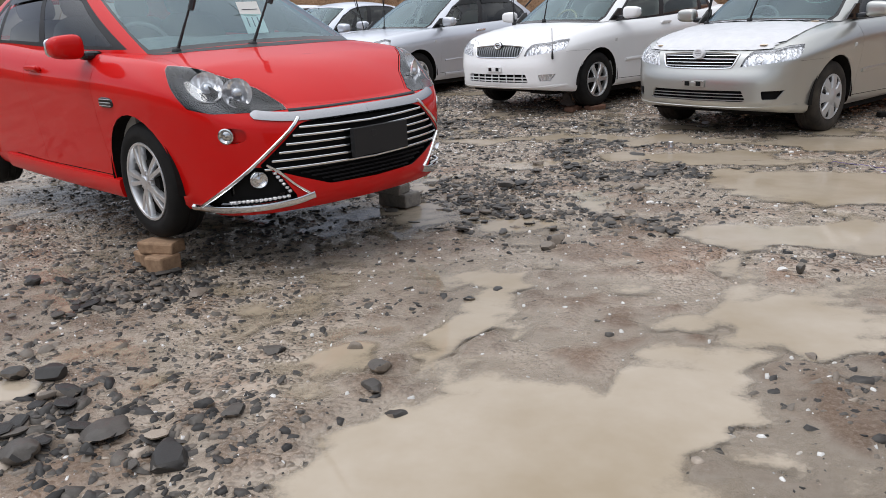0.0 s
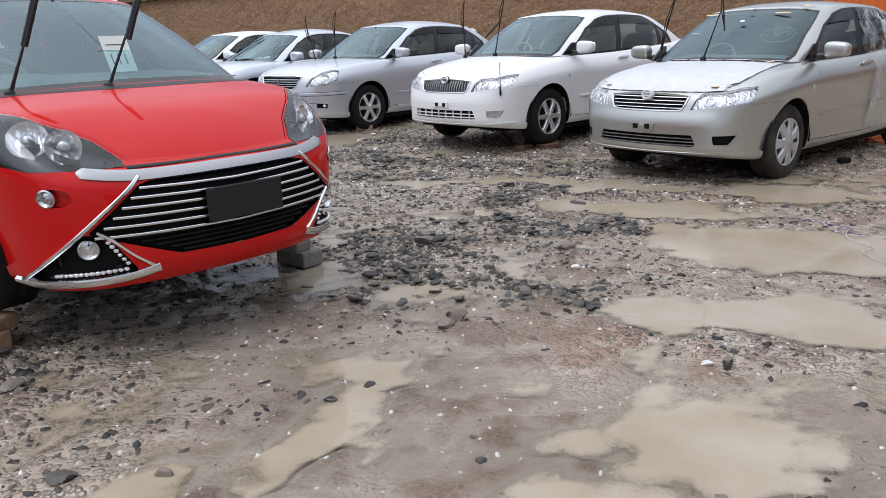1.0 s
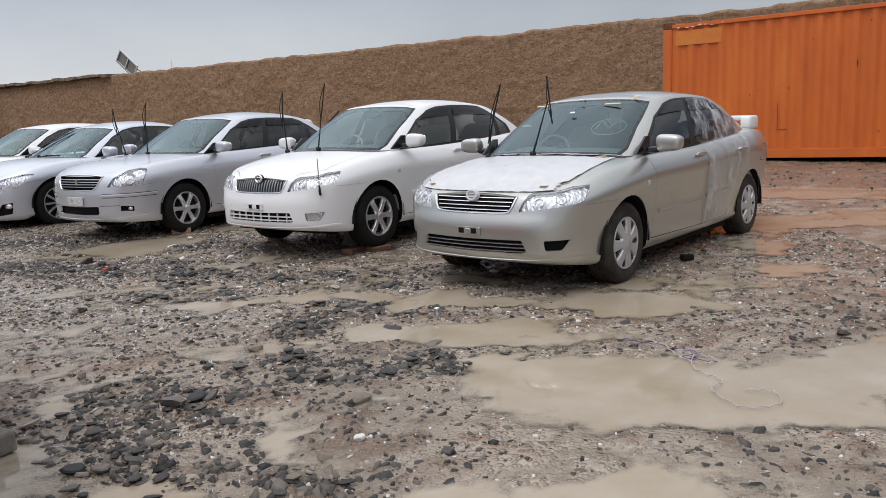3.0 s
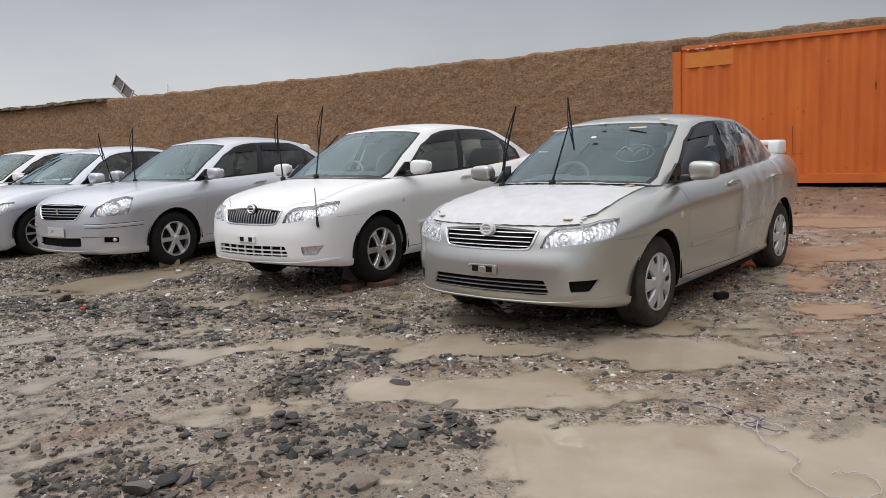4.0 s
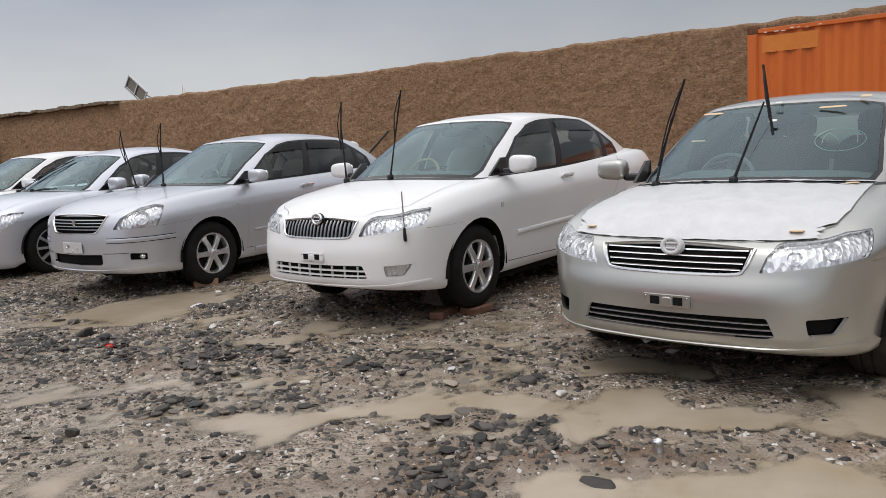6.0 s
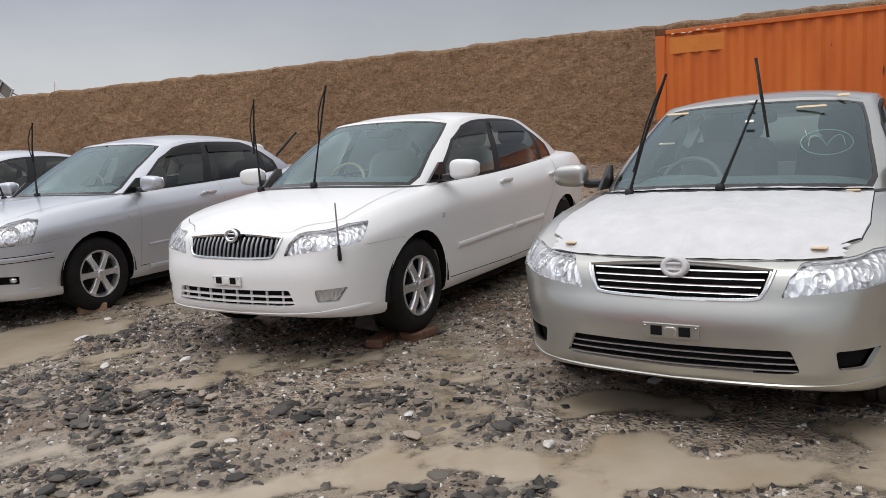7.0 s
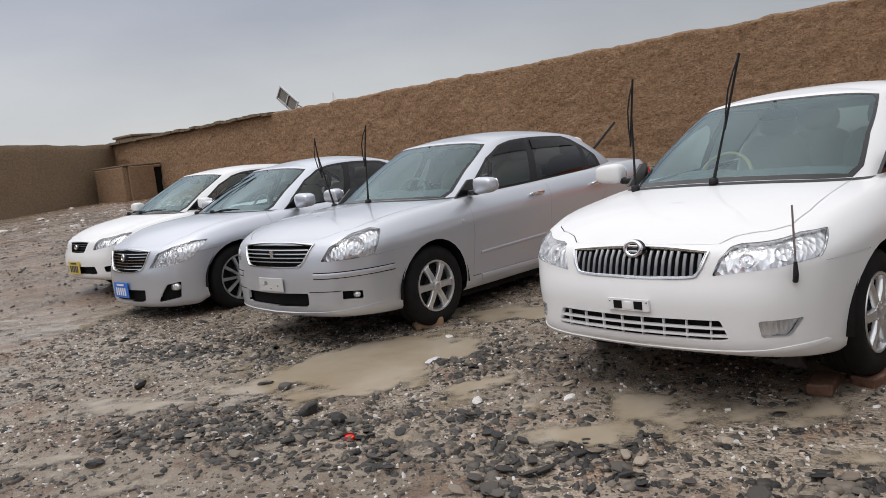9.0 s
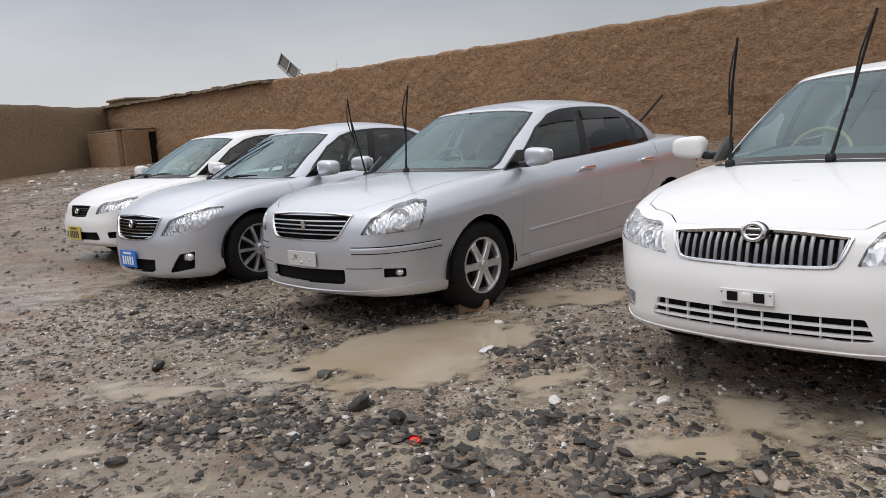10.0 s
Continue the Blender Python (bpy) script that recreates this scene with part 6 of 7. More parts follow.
PF = 0.90
mid_c = sedan_table(
    F=PF, wb=2.70, ro=1.0, paint=SILVER_COOL, wheel="six", R=0.305, arch=0.345, front_cuts=MID_CUTS, recess=COMPACT_RECESS, detail=mid_detail, surround={"fog": BLACK, "intake": BLACK, "grille": BLACK},
    front=[(0, 0.06), (0.04, 0.022), (0.12, 0.002), (0.45, 0), (0.58, 0.006), (0.66, 0.015), (0.82, 0.035), (0.95, 0.070), (1, 0.11)],
    bumper=[(-0.01, 0.575), (0.38, 0.58), (0.66, 0.60), (0.93, 0.630), (1.26, 0.650)],
    nose=[(0, 0), (0.012, 0.22), (0.045, 0.45), (0.13, 0.65), (0.33, 0.785), (0.58, 0.835), (0.9, 0.8475)],
    edge=[(PF, 0.765), (PF - 0.15, 0.785), (PF - 0.35, 0.825), (PF - 0.54, 0.852), (0, 0.885), (-0.4, 0.915), (-1.3, 0.95), (-2.3, 0.985), (-3.0, 1.01), (-3.7, 0.99)],
    deck=[(PF, 0.80), (PF - 0.15, 0.845), (PF - 0.4, 0.885), (0.2, 0.922), (-0.05, 0.942), (-0.35, 0.955), (-0.7, 0.985), (-2.5, 1.03), (-3.0, 1.05), (-3.4, 1.05), (-3.7, 1.0)],
    sill=[(PF, 0.225), (0.5, 0.205), (0.35, 0.2), (-0.4, 0.2), (-2.2, 0.21), (-3, 0.26), (-3.7, 0.27)],
    gbase=[(-0.16, 0, 0.935), (-0.18, 0.28, 0.93), (-0.26, 0.52, 0.925), (-0.46, 0.70, 0.90), (-0.80, 0.745, 0.92), (-1.34, 0.755, 0.935), (-1.9, 0.75, 0.95), (-2.45, 0.715, 0.97), (-2.90, 0.61, 1.0), (-3.08, 0.35, 1.02), (-3.12, 0, 1.025)],
    gtop=[(-0.95, 0, 1.372), (-0.96, 0.25, 1.367), (-1.0, 0.43, 1.353), (-1.09, 0.535, 1.333), (-1.27, 0.56, 1.357), (-1.5, 0.57, 1.366), (-1.8, 0.565, 1.36), (-2.2, 0.55, 1.338), (-2.44, 0.50, 1.30), (-2.56, 0.28, 1.305), (-2.58, 0, 1.308)],
    roof=[(-0.95, 1.372), (-1.28, 1.418), (-1.6, 1.434), (-2.05, 1.416), (-2.58, 1.308)],
    hood=dict(line=[(PF - 0.15, 0.44), (PF - 0.22, 0.52), (PF - 0.34, 0.63), (PF - 0.45, 0.655), (0.0, 0.675), (-0.40, 0.67)]),
    gaps=[[(-0.42, 0.30), (-0.45, 0.6), (-0.42, 0.95)], [(-1.47, 0.30), (-1.48, 0.6), (-1.50, 0.98)], [(-2.1, 0.32), (-2.13, 0.45), (-2.35, 0.72), (-2.52, 1.01)], [(-0.42, 0.30), (-1.47, 0.30), (-2.1, 0.32)]],
    door_front=[(-0.42, 0.30), (-1.47, 0.30), (-1.50, 1.0), (-0.42, 1.0), (-0.45, 0.6)],
    door_rear=[(-1.47, 0.30), (-2.1, 0.32), (-2.13, 0.45), (-2.35, 0.72), (-2.52, 1.02), (-1.50, 1.02)],
    bulbs=[(0.80, 0.715, 0.062)], handle_mat=CHROME, rear_tint=GLASS_DARK, mirror=(-0.50, 0.94, 1.0), handles=(-1.28, -2.22), handle_z=0.85,
    wipers=[((-0.12, -0.45, 0.93), (-0.02, -0.46, 1.36), ((-0.01, -0.47, 1.52), (-0.03, -0.455, 1.18))), ((-0.10, 0.02, 0.95), (-0.02, 0.15, 1.38), ((-0.01, 0.20, 1.56), (-0.03, 0.11, 1.24)))])
car("silver_saloon_car", "silver saloon with chrome door handles standing on brick chocks", pose(-2.468, 11.32, 0.03, 0, 0, -118), mid_c)


# large saloon with a blue plate
BIG_CUTS = [
    ("headlight", [(0.455, 0.535), (0.736, 0.553), (0.909, 0.590), (1.125, 0.765), (0.967, 0.765), (0.76, 0.728), (0.561, 0.672)], 0.012),
    ("grille", [(-0.02, 0.500), (0.20, 0.506), (0.345, 0.535), (0.45, 0.692), (-0.02, 0.715)], 0.02),
    ("intake", [(-0.02, 0.205), (0.31, 0.208), (0.36, 0.225), (0.375, 0.325), (-0.02, 0.325)], 0.012),
    ("fog", [(0.545, 0.205), (0.784, 0.236), (0.806, 0.388), (0.66, 0.371), (0.587, 0.285)], 0.012),
]


def big_detail(th, surf, ribbon, u_of_x, body):
    g = [o for o in th.children if o.name.startswith("grille")][0]
    for k in range(6):
        z = 0.530 + k * 0.029
        ribbon("slat", [(0.0, z), (0.12, z), (0.325 + 0.019 * k, z + 0.003)], 0.008, 0.0, 0.02, CHROME, g, steps=4)
    ribbon("grille_rim", [(0.0, 0.496), (0.20, 0.502), (0.352, 0.533), (0.458, 0.694)], 0.014, 0.010, 0.01, CHROME, g)
    ribbon("grille_rim", [(0.0, 0.720), (0.2, 0.716), (0.458, 0.697)], 0.018, 0.008, 0.01, CHROME, g)
    emblem(th, surf, 0.64, 0.07, 0.075)
    number_plate(th, surf, 0.320, PLATE_BLUE, "blue number plate with pale bars", -0.06)
    for sy in (1, -1):
        p, n = surf(0.735, 0.325)
        f = [o for o in th.children if o.name.startswith("fog_lamp")][0 if sy > 0 else 1]
        part("fog_glass", Shape().rbox((p.x - n.x * 0.034, sy * (p.y - n.y * 0.034), p.z + 0.014), (0.07, 0.13, 0.075), 2.8, 8), REFLECT, f, smooth=True)
    u0 = u_of_x(-0.5)
    ribbon("sill_strip", [(u0, 0.25), (u0 + 0.9, 0.25), (u0 + 1.8, 0.26)], 0.06, 0.014, 0.01, body, sides="pair")


BF = 0.84
large_c = sedan_table(
    F=BF, wb=2.85, ro=1.09, hw=0.8975, paint=SILVER_BLUE, wheel="ten", rim_ratio=0.68, R=0.332, arch=0.372, hub_y=0.85, front_cuts=BIG_CUTS, recess=COMPACT_RECESS, detail=big_detail,
    surround={"fog": BLACK, "intake": BLACK, "grille": BLACK}, visor=False,
    bumper=[(-0.01, 0.515), (0.38, 0.545), (0.62, 0.57), (0.88, 0.645), (1.26, 0.675)],
    nose=[(0, 0), (0.015, 0.22), (0.06, 0.46), (0.16, 0.67), (0.36, 0.82), (0.62, 0.88), (0.95, 0.8975)],
    tail=[(0.75, 0.89), (0.35, 0.83), (0.10, 0.66), (0.02, 0.35), (0, 0)],
    edge=[(BF, 0.735), (BF - 0.15, 0.75), (BF - 0.35, 0.795), (BF - 0.54, 0.84), (0, 0.892), (-0.4, 0.92), (-1.3, 0.95), (-2.3, 0.985), (-3.2, 1.01), (-3.94, 0.99)],
    deck=[(BF, 0.765), (BF - 0.15, 0.82), (BF - 0.4, 0.883), (0.2, 0.932), (-0.1, 0.957), (-0.5, 0.985), (-2.5, 1.03), (-3.2, 1.05), (-3.6, 1.05), (-3.94, 1.0)],
    sill=[(BF, 0.145), (0.5, 0.145), (0.35, 0.19), (-0.4, 0.19), (-2.2, 0.20), (-3, 0.25), (-3.94, 0.26)],
    gbase=[(-0.26, 0, 0.945), (-0.28, 0.30, 0.94), (-0.37, 0.56, 0.93), (-0.60, 0.74, 0.905), (-0.94, 0.79, 0.92), (-1.45, 0.80, 0.935), (-2.0, 0.79, 0.95), (-2.6, 0.75, 0.97), (-3.05, 0.64, 1.0), (-3.25, 0.37, 1.02), (-3.29, 0, 1.025)],
    gtop=[(-1.05, 0, 1.39), (-1.06, 0.27, 1.385), (-1.10, 0.46, 1.37), (-1.19, 0.57, 1.35), (-1.37, 0.60, 1.38), (-1.62, 0.61, 1.395), (-1.95, 0.605, 1.385), (-2.28, 0.59, 1.35), (-2.48, 0.53, 1.31), (-2.56, 0.3, 1.32), (-2.58, 0, 1.325)],
    roof=[(-1.05, 1.39), (-1.4, 1.445), (-1.75, 1.462), (-2.1, 1.44), (-2.58, 1.325)],
    hood=dict(line=[(BF - 0.14, 0.45), (BF - 0.24, 0.58), (BF - 0.42, 0.69), (BF - 0.6, 0.715), (0.0, 0.715), (-0.45, 0.71)]),
    bulbs=[(0.62, 0.625, 0.042), (0.78, 0.665, 0.036)], handle_mat=CHROME, rear_tint=GLASS_DARK, mirror=(-0.76, 1.0, 1.01), mirror_size=(0.16, 0.24, 0.15), handles=(-1.42, -2.4), handle_z=0.83,
    wipers=[((-0.31, -0.50, 0.965), (-0.70, -0.30, 1.215), ((-0.90, -0.12, 1.335), (-0.48, -0.42, 1.09))), ((-0.22, 0.02, 0.975), (-0.29, 0.30, 0.98), ((-0.32, 0.42, 0.985), (-0.24, 0.12, 0.985)))])
large_saloon = car("large_silver_saloon_car", "large silver saloon with chrome grille and blue plate", pose(-4.711, 12.385, 0.04, 0, 0, -119), large_c)
large_saloon.scale = (0.95, 0.95, 0.95)

small_c = sedan_table(paint=WHITE, wheel="six", front_cuts=[COMPACT_CUTS[0], ("grille", [(-0.02, 0.572), (0.19, 0.576), (0.26, 0.690), (-0.02, 0.694)], 0.02)] + COMPACT_CUTS[2:], bumper=COMPACT_BUMPER, recess=COMPACT_RECESS, visor=False, rear_tint=GLASS_DARK, surround={"fog": BLACK, "intake": BLACK, "grille": BLACK})


def small_detail(th, surf, ribbon, u_of_x, body):
    g = [o for o in th.children if o.name.startswith("grille")][0]
    for k in range(5):
        ribbon("slat", [(0.0, 0.588 + 0.02 * k), (0.195 + 0.012 * k, 0.59 + 0.02 * k)], 0.008, 0.0, 0.02, BLACK_GLOSS, g)
    ribbon("grille_rim", [(0.0, 0.699), (0.14, 0.697), (0.268, 0.692)], 0.012, 0.008, 0.01, CHROME, g)
    emblem(th, surf, 0.635, 0.085, 0.06)
    number_plate(th, surf, 0.395, PLATE_YELLOW, "yellow number plate with dark bars", -0.05)


small_c["detail"] = small_detail
small_c["wipers"] = [((-0.11, -0.50, 0.945), (-0.09, -0.15, 0.965), ((-0.09, 0.02, 0.97), (-0.10, -0.35, 0.965))), ((-0.03, 0.02, 0.955), (-0.10, 0.35, 0.965), ((-0.14, 0.48, 0.965), (-0.07, 0.2, 0.965)))]
small_saloon = car("small_white_saloon_car", "white saloon with a yellow plate and dark windows", pose(-6.34, 13.66, 0.07, 0, 0, -118), small_c)
small_saloon.scale = (0.97, 0.97, 0.97)


# red hatchback
BAR_SATIN = mat("grey_satin_chrome", (0.40, 0.40, 0.41), 0.22, metal=1.0)
HATCH_CUTS = [
    ("headlight", [(0.44, 0.642), (0.655, 0.645), (0.82, 0.650), (0.945, 0.674), (1.05, 0.76), (1.15, 0.857), (1.13, 0.90), (0.80, 0.90), (0.50, 0.75)], 0.012),
    ("grille", [(-0.02, 0.268), (0.28, 0.275), (0.45, 0.335), (0.625, 0.400), (0.50, 0.500), (0.41, 0.575), (0.36, 0.586), (-0.02, 0.590)], 0.015),
    ("fog", [(0.45, 0.232), (0.74, 0.214), (0.97, 0.200), (0.755, 0.325), (0.66, 0.395), (0.60, 0.395), (0.53, 0.350)], 0.02),
    ("marker", [(0.665, 0.525), (0.72, 0.510), (0.78, 0.512), (0.808, 0.548), (0.78, 0.584), (0.72, 0.584), (0.665, 0.568)], 0.03),
]


def hatch_detail(th, surf, ribbon, u_of_x, body):
    g = [o for o in th.children if o.name.startswith("grille")][0]
    for k in range(6):
        z = 0.375 + k * 0.036
        ribbon("slat", [(0.0, z - 0.004), (0.2, z), (0.60 - 0.038 * k, z + 0.006)], 0.010, 0.004, 0.025, CHROME, g, steps=5)
    for k in range(5):
        z = 0.285 + k * 0.020
        ribbon("slat", [(0.0, z), (0.26 + 0.055 * k, z)], 0.006, -0.01, 0.02, BLACK, g, steps=4)
    ribbon("chrome_bar", [(0.0, 0.608), (0.22, 0.608), (0.40, 0.610), (0.52, 0.620), (0.64, 0.638)], 0.050, 0.006, 0.01, BAR_SATIN, th, "pair", label="broad satin chrome grille bar", end_taper=True)
    ribbon("chrome_blade", [(0.405, 0.604), (0.47, 0.545), (0.56, 0.475), (0.70, 0.365), (0.84, 0.275), (0.99, 0.200)], 0.017, 0.011, 0.01, CHROME, th, "pair")
    ribbon("chrome_blade", [(1.06, 0.190), (0.80, 0.195), (0.50, 0.212), (0.37, 0.236)], 0.036, 0.016, 0.01, CHROME, th, "pair")
    ribbon("chrome_blade", [(0.38, 0.236), (0.46, 0.295), (0.53, 0.362), (0.59, 0.405)], 0.015, 0.011, 0.01, CHROME, th, "pair")
    ribbon("hood_seal", [(0.0, 0.637), (0.22, 0.637), (0.44, 0.640)], 0.020, 0.004, 0.01, BLACK, th)
    p, n = surf(0, 0.455)
    part("plate_base", Shape().box(p + Vector((0.016, 0.03, 0)), (0.03, 0.36, 0.14)).box(p + Vector((0.030, -0.02, 0.035)), (0.004, 0.03, 0.03)), BLACK, th, "black blank plate holder", edge=0.006)
    for sy in (1, -1):
        fl = [o for o in th.children if o.name.startswith("fog_lamp")]
        f = fl[0 if sy > 0 else 1]
        p, n = surf(0.635, 0.335)
        q, d = Vector((p.x, sy * p.y, p.z)), Vector((n.x, sy * n.y, n.z))
        tm = Matrix.Translation(q - d * 0.02) @ (d + Vector((0.8, 0, 0))).normalized().to_track_quat("Y", "Z").to_matrix().to_4x4()
        part("fog_glass", Shape().lathe([(0.042, -0.01), (0.044, 0.012), (0.038, 0.018), (0.030, 0.004), (0.020, 0.0), (0.016, 0.010), (0, 0.014)], 24, m=tm), CHROME, f, smooth=50)
        leds = [(0.79 - 0.0223 * k, 0.229 + 0.0012 * k) for k in range(14)] + [(0.492 + 0.0125 * k, 0.268 + 0.0185 * k) for k in range(6)]
        for u, z in leds:
            pp, nn2 = surf(u, z)
            part("daylight_led", Shape().rbox((pp.x - nn2.x * 0.003, sy * (pp.y - nn2.y * 0.003), pp.z), (0.020, 0.020, 0.015), 3, 5), REFLECT, f, smooth=True)
        mk = [o for o in th.children if o.name.startswith("front_marker")]
        p, n = surf(0.762, 0.548)
        q, d = Vector((p.x, sy * p.y, p.z)), Vector((n.x, sy * n.y, n.z))
        tm = Matrix.Translation(q) @ d.to_track_quat("Y", "Z").to_matrix().to_4x4()
        part("marker_lens", Shape().lathe([(0.036, -0.02), (0.037, 0.003), (0.031, 0.006), (0.022, -0.004), (0.010, 0.002), (0, 0.003)], 24, m=tm), DARK_CHROME, mk[0 if sy > 0 else 1], smooth=50)
        ux = u_of_x(-0.32)
        pv, nv = surf(ux, 0.685)
        vent = part("fender_vent", Shape().rbox((pv.x, sy * pv.y, pv.z), (0.17, 0.02, 0.055), 3, 8), BLACK_GLOSS, th, smooth=True)
        for k in range(3):
            part("fin", Shape().rbox((pv.x, sy * (pv.y + 0.008), pv.z + (k - 1) * 0.016), (0.15, 0.01, 0.005), 3, 5), SATIN, vent, smooth=True)
    u0, u1 = u_of_x(-0.38), u_of_x(-2.15)
    ribbon("side_skirt", [(u0, 0.215), ((u0 + u1) / 2, 0.21), (u1, 0.22)], 0.10, 0.022, 0.02, body, sides="pair")


HF = 0.80
hatch_c = sedan_table(
    F=HF, wb=2.74, ro=0.47, paint=RED, wheel="five_twin", R=0.305, arch=0.345, hub_y=0.80, rim_ratio=0.66, front_cuts=HATCH_CUTS, detail=hatch_detail,
    recess=[("headlight", "headlight", "lamp_dark"), ("grille", "grille", "hole"), ("fog", "fog_lamp", "pocket"), ("marker", "front_marker", "pocket")],
    surround={"fog": BLACK_GLOSS, "grille": BLACK_GLOSS, "marker": RED},
    nose=[(0, 0), (0.015, 0.22), (0.06, 0.44), (0.15, 0.63), (0.32, 0.765), (0.54, 0.825), (0.82, 0.8475)],
    front=[(0, 0.05), (0.08, 0.015), (0.2, 0.0), (0.4, 0.0), (0.6, 0.005), (0.72, 0.012), (0.85, 0.025), (0.95, 0.06), (1, 0.11)],
    edge=[(HF, 0.645), (HF - 0.15, 0.685), (HF - 0.32, 0.775), (HF - 0.5, 0.85), (0.05, 0.885), (-0.4, 0.915), (-1.3, 0.95), (-2.3, 1.0), (-3.21, 0.98)],
    deck=[(HF, 0.66), (HF - 0.15, 0.74), (HF - 0.4, 0.845), (0.15, 0.91), (0.0, 0.938), (-0.5, 0.965), (-2.5, 1.02), (-3.21, 1.0)],
    sill=[(HF, 0.165), (0.5, 0.155), (0.35, 0.17), (-0.4, 0.16), (-2.2, 0.17), (-3.21, 0.22)],
    gbase=[(0.03, 0, 0.928), (0.01, 0.30, 0.925), (-0.04, 0.50, 0.92), (-0.16, 0.665, 0.91), (-0.72, 0.745, 0.915), (-1.28, 0.76, 0.935), (-1.8, 0.75, 0.96), (-2.35, 0.72, 0.98), (-2.75, 0.64, 1.02), (-3.0, 0.35, 1.02), (-3.05, 0, 1.02)],
    gtop=[(-0.86, 0, 1.385), (-0.87, 0.25, 1.38), (-0.92, 0.44, 1.365), (-1.02, 0.545, 1.345), (-1.2, 0.57, 1.37), (-1.4, 0.58, 1.38), (-1.8, 0.57, 1.36), (-2.2, 0.55, 1.32), (-2.5, 0.50, 1.28), (-2.7, 0.3, 1.28), (-2.75, 0, 1.28)],
    roof=[(-0.86, 1.385), (-1.15, 1.43), (-1.4, 1.445), (-1.9, 1.41), (-2.75, 1.28)],
    hood=dict(line=[(0.76, 0.33), (0.62, 0.40), (0.515, 0.465), (0.38, 0.60), (0.244, 0.695), (0.05, 0.685), (-0.12, 0.67)]),
    lamp_lid=[(0.64, 0.405), (0.519, 0.474), (0.387, 0.606), (0.245, 0.705), (0.18, 0.76), (0.30, 0.95), (0.75, 0.85), (0.76, 0.50)],
    front_axle=-0.10, hub_z=0.28,
    screen_rim=[(-0.01, 0.0), (2.94, 0.0), (2.94, 0.965), (-0.01, 0.965)],
    screen=[(-0.02, 0.065), (2.84, 0.055), (2.88, 0.2), (2.84, 0.90), (2.69, 0.945), (-0.02, 0.945)],
    dlo=[("dlo_rim", [(3.22, 0.07), (7.38, 0.09), (7.3, 0.38), (6.9, 0.78), (6.5, 0.92), (3.80, 0.92), (3.38, 0.72)]),
         ("win_front", [(3.42, 0.11), (4.9, 0.13), (4.93, 0.88), (3.9, 0.88), (3.55, 0.70)]),
         ("win_rear", [(5.07, 0.13), (6.5, 0.13), (6.45, 0.86), (5.07, 0.88)]),
         ("win_quarter", [(6.62, 0.13), (7.22, 0.13), (7.12, 0.42), (6.60, 0.78)])],
    gaps=[[(-0.46, 0.28), (-0.49, 0.6), (-0.46, 0.95)], [(-1.42, 0.25), (-1.43, 0.6), (-1.44, 1.02)], [(-0.46, 0.28), (-1.42, 0.27), (-2.0, 0.28)]],
    door_front=[(-0.46, 0.28), (-1.42, 0.27), (-1.44, 1.06), (-0.46, 1.06), (-0.49, 0.6)],
    door_rear=[(-1.42, 0.27), (-2.2, 0.28), (-2.23, 0.45), (-2.40, 0.70), (-2.50, 1.06), (-1.44, 1.06)],
    back={"marker": RED}, bulbs=[(0.715, 0.732, 0.066), (0.885, 0.778, 0.074)], mirror=(-0.55, 0.905, 0.968), left_mirror=(-1.02, 0.83, 0.968), mirror_size=(0.13, 0.17, 0.125), handles=(-1.25, -2.1), handle_z=0.84, seat=SEAT_DARK,
    blade_w=0.016,
    wipers=[((-0.05, -0.55, 0.915), (0.05, -0.40, 1.34), ((0.06, -0.32, 1.58), (0.04, -0.49, 1.12))), ((0.02, -0.14, 0.925), (0.10, 0.04, 1.36), ((0.11, 0.13, 1.60), (0.09, -0.05, 1.14)))])


def red_extra(th, sk, surf):
    m4 = Matrix.Translation((-0.26, 0.06, 1.075)) @ Euler((0, radians(62), 0)).to_matrix().to_4x4()
    pa = part("price_sheet", Shape().box((0, 0, 0), (0.20, 0.14, 0.003), m=m4), PAPER, th, "white paper sheet with dark handwriting")
    for k in range(3):
        part("bar", Shape().box((0.03, -0.04 + 0.035 * k, 0.003), (0.06, 0.006, 0.002), m=m4), INK, pa)
    part("bar", Shape().box((-0.05, 0, 0.003), (0.003, 0.10, 0.002), m=m4), INK, pa)
    part("dash_mat", Shape().rbox((-0.14, 0.0, 0.925), (0.14, 0.9, 0.012), 5, 8), PAPER, th, "pale sheet lying on the dashboard")


hatch_c["extra"] = red_extra
red = car("red_hatchback_car", "glossy red hatchback with chrome grille propped on stone blocks", pose(-0.363, 4.18, 0.165, 0, 0, -27.5), hatch_c)
red.scale = (0.92, 0.92, 0.92)


# ---- things on the wall and in the yard ----
def wall_panel():
    p = along_wall(16.05, 0.0)
    th = thing("solar_panel", "old framed panel leaning on top of the mud wall", "panel", pose(p.x, p.y, 3.78, 0, 0, -25.8))
    tm = Matrix.Rotation(radians(-53), 4, "Y")
    w, h = 0.54, 1.29
    for x in (-w / 2, w / 2):
        part("frame_bar", Shape().box((x, 0, h / 2), (0.05, 0.06, h), m=tm), SATIN, th)
    for z in (0.03, h / 2, h - 0.03):
        part("frame_bar", Shape().box((0, 0, z), (w - 0.06, 0.05, 0.05), m=tm), SATIN, th)
    part("back_sheet", Shape().box((0, 0.035, h / 2), (w - 0.08, 0.008, h - 0.08), m=tm), CONCRETE, th, "pale weathered back sheet")
    part("strut", Shape().tube([tm @ Vector((0, 0.03, h * 0.55)), Vector((0.1, 0.35, -0.05))], 0.02, 8), TRIM_IN, th)
    return th


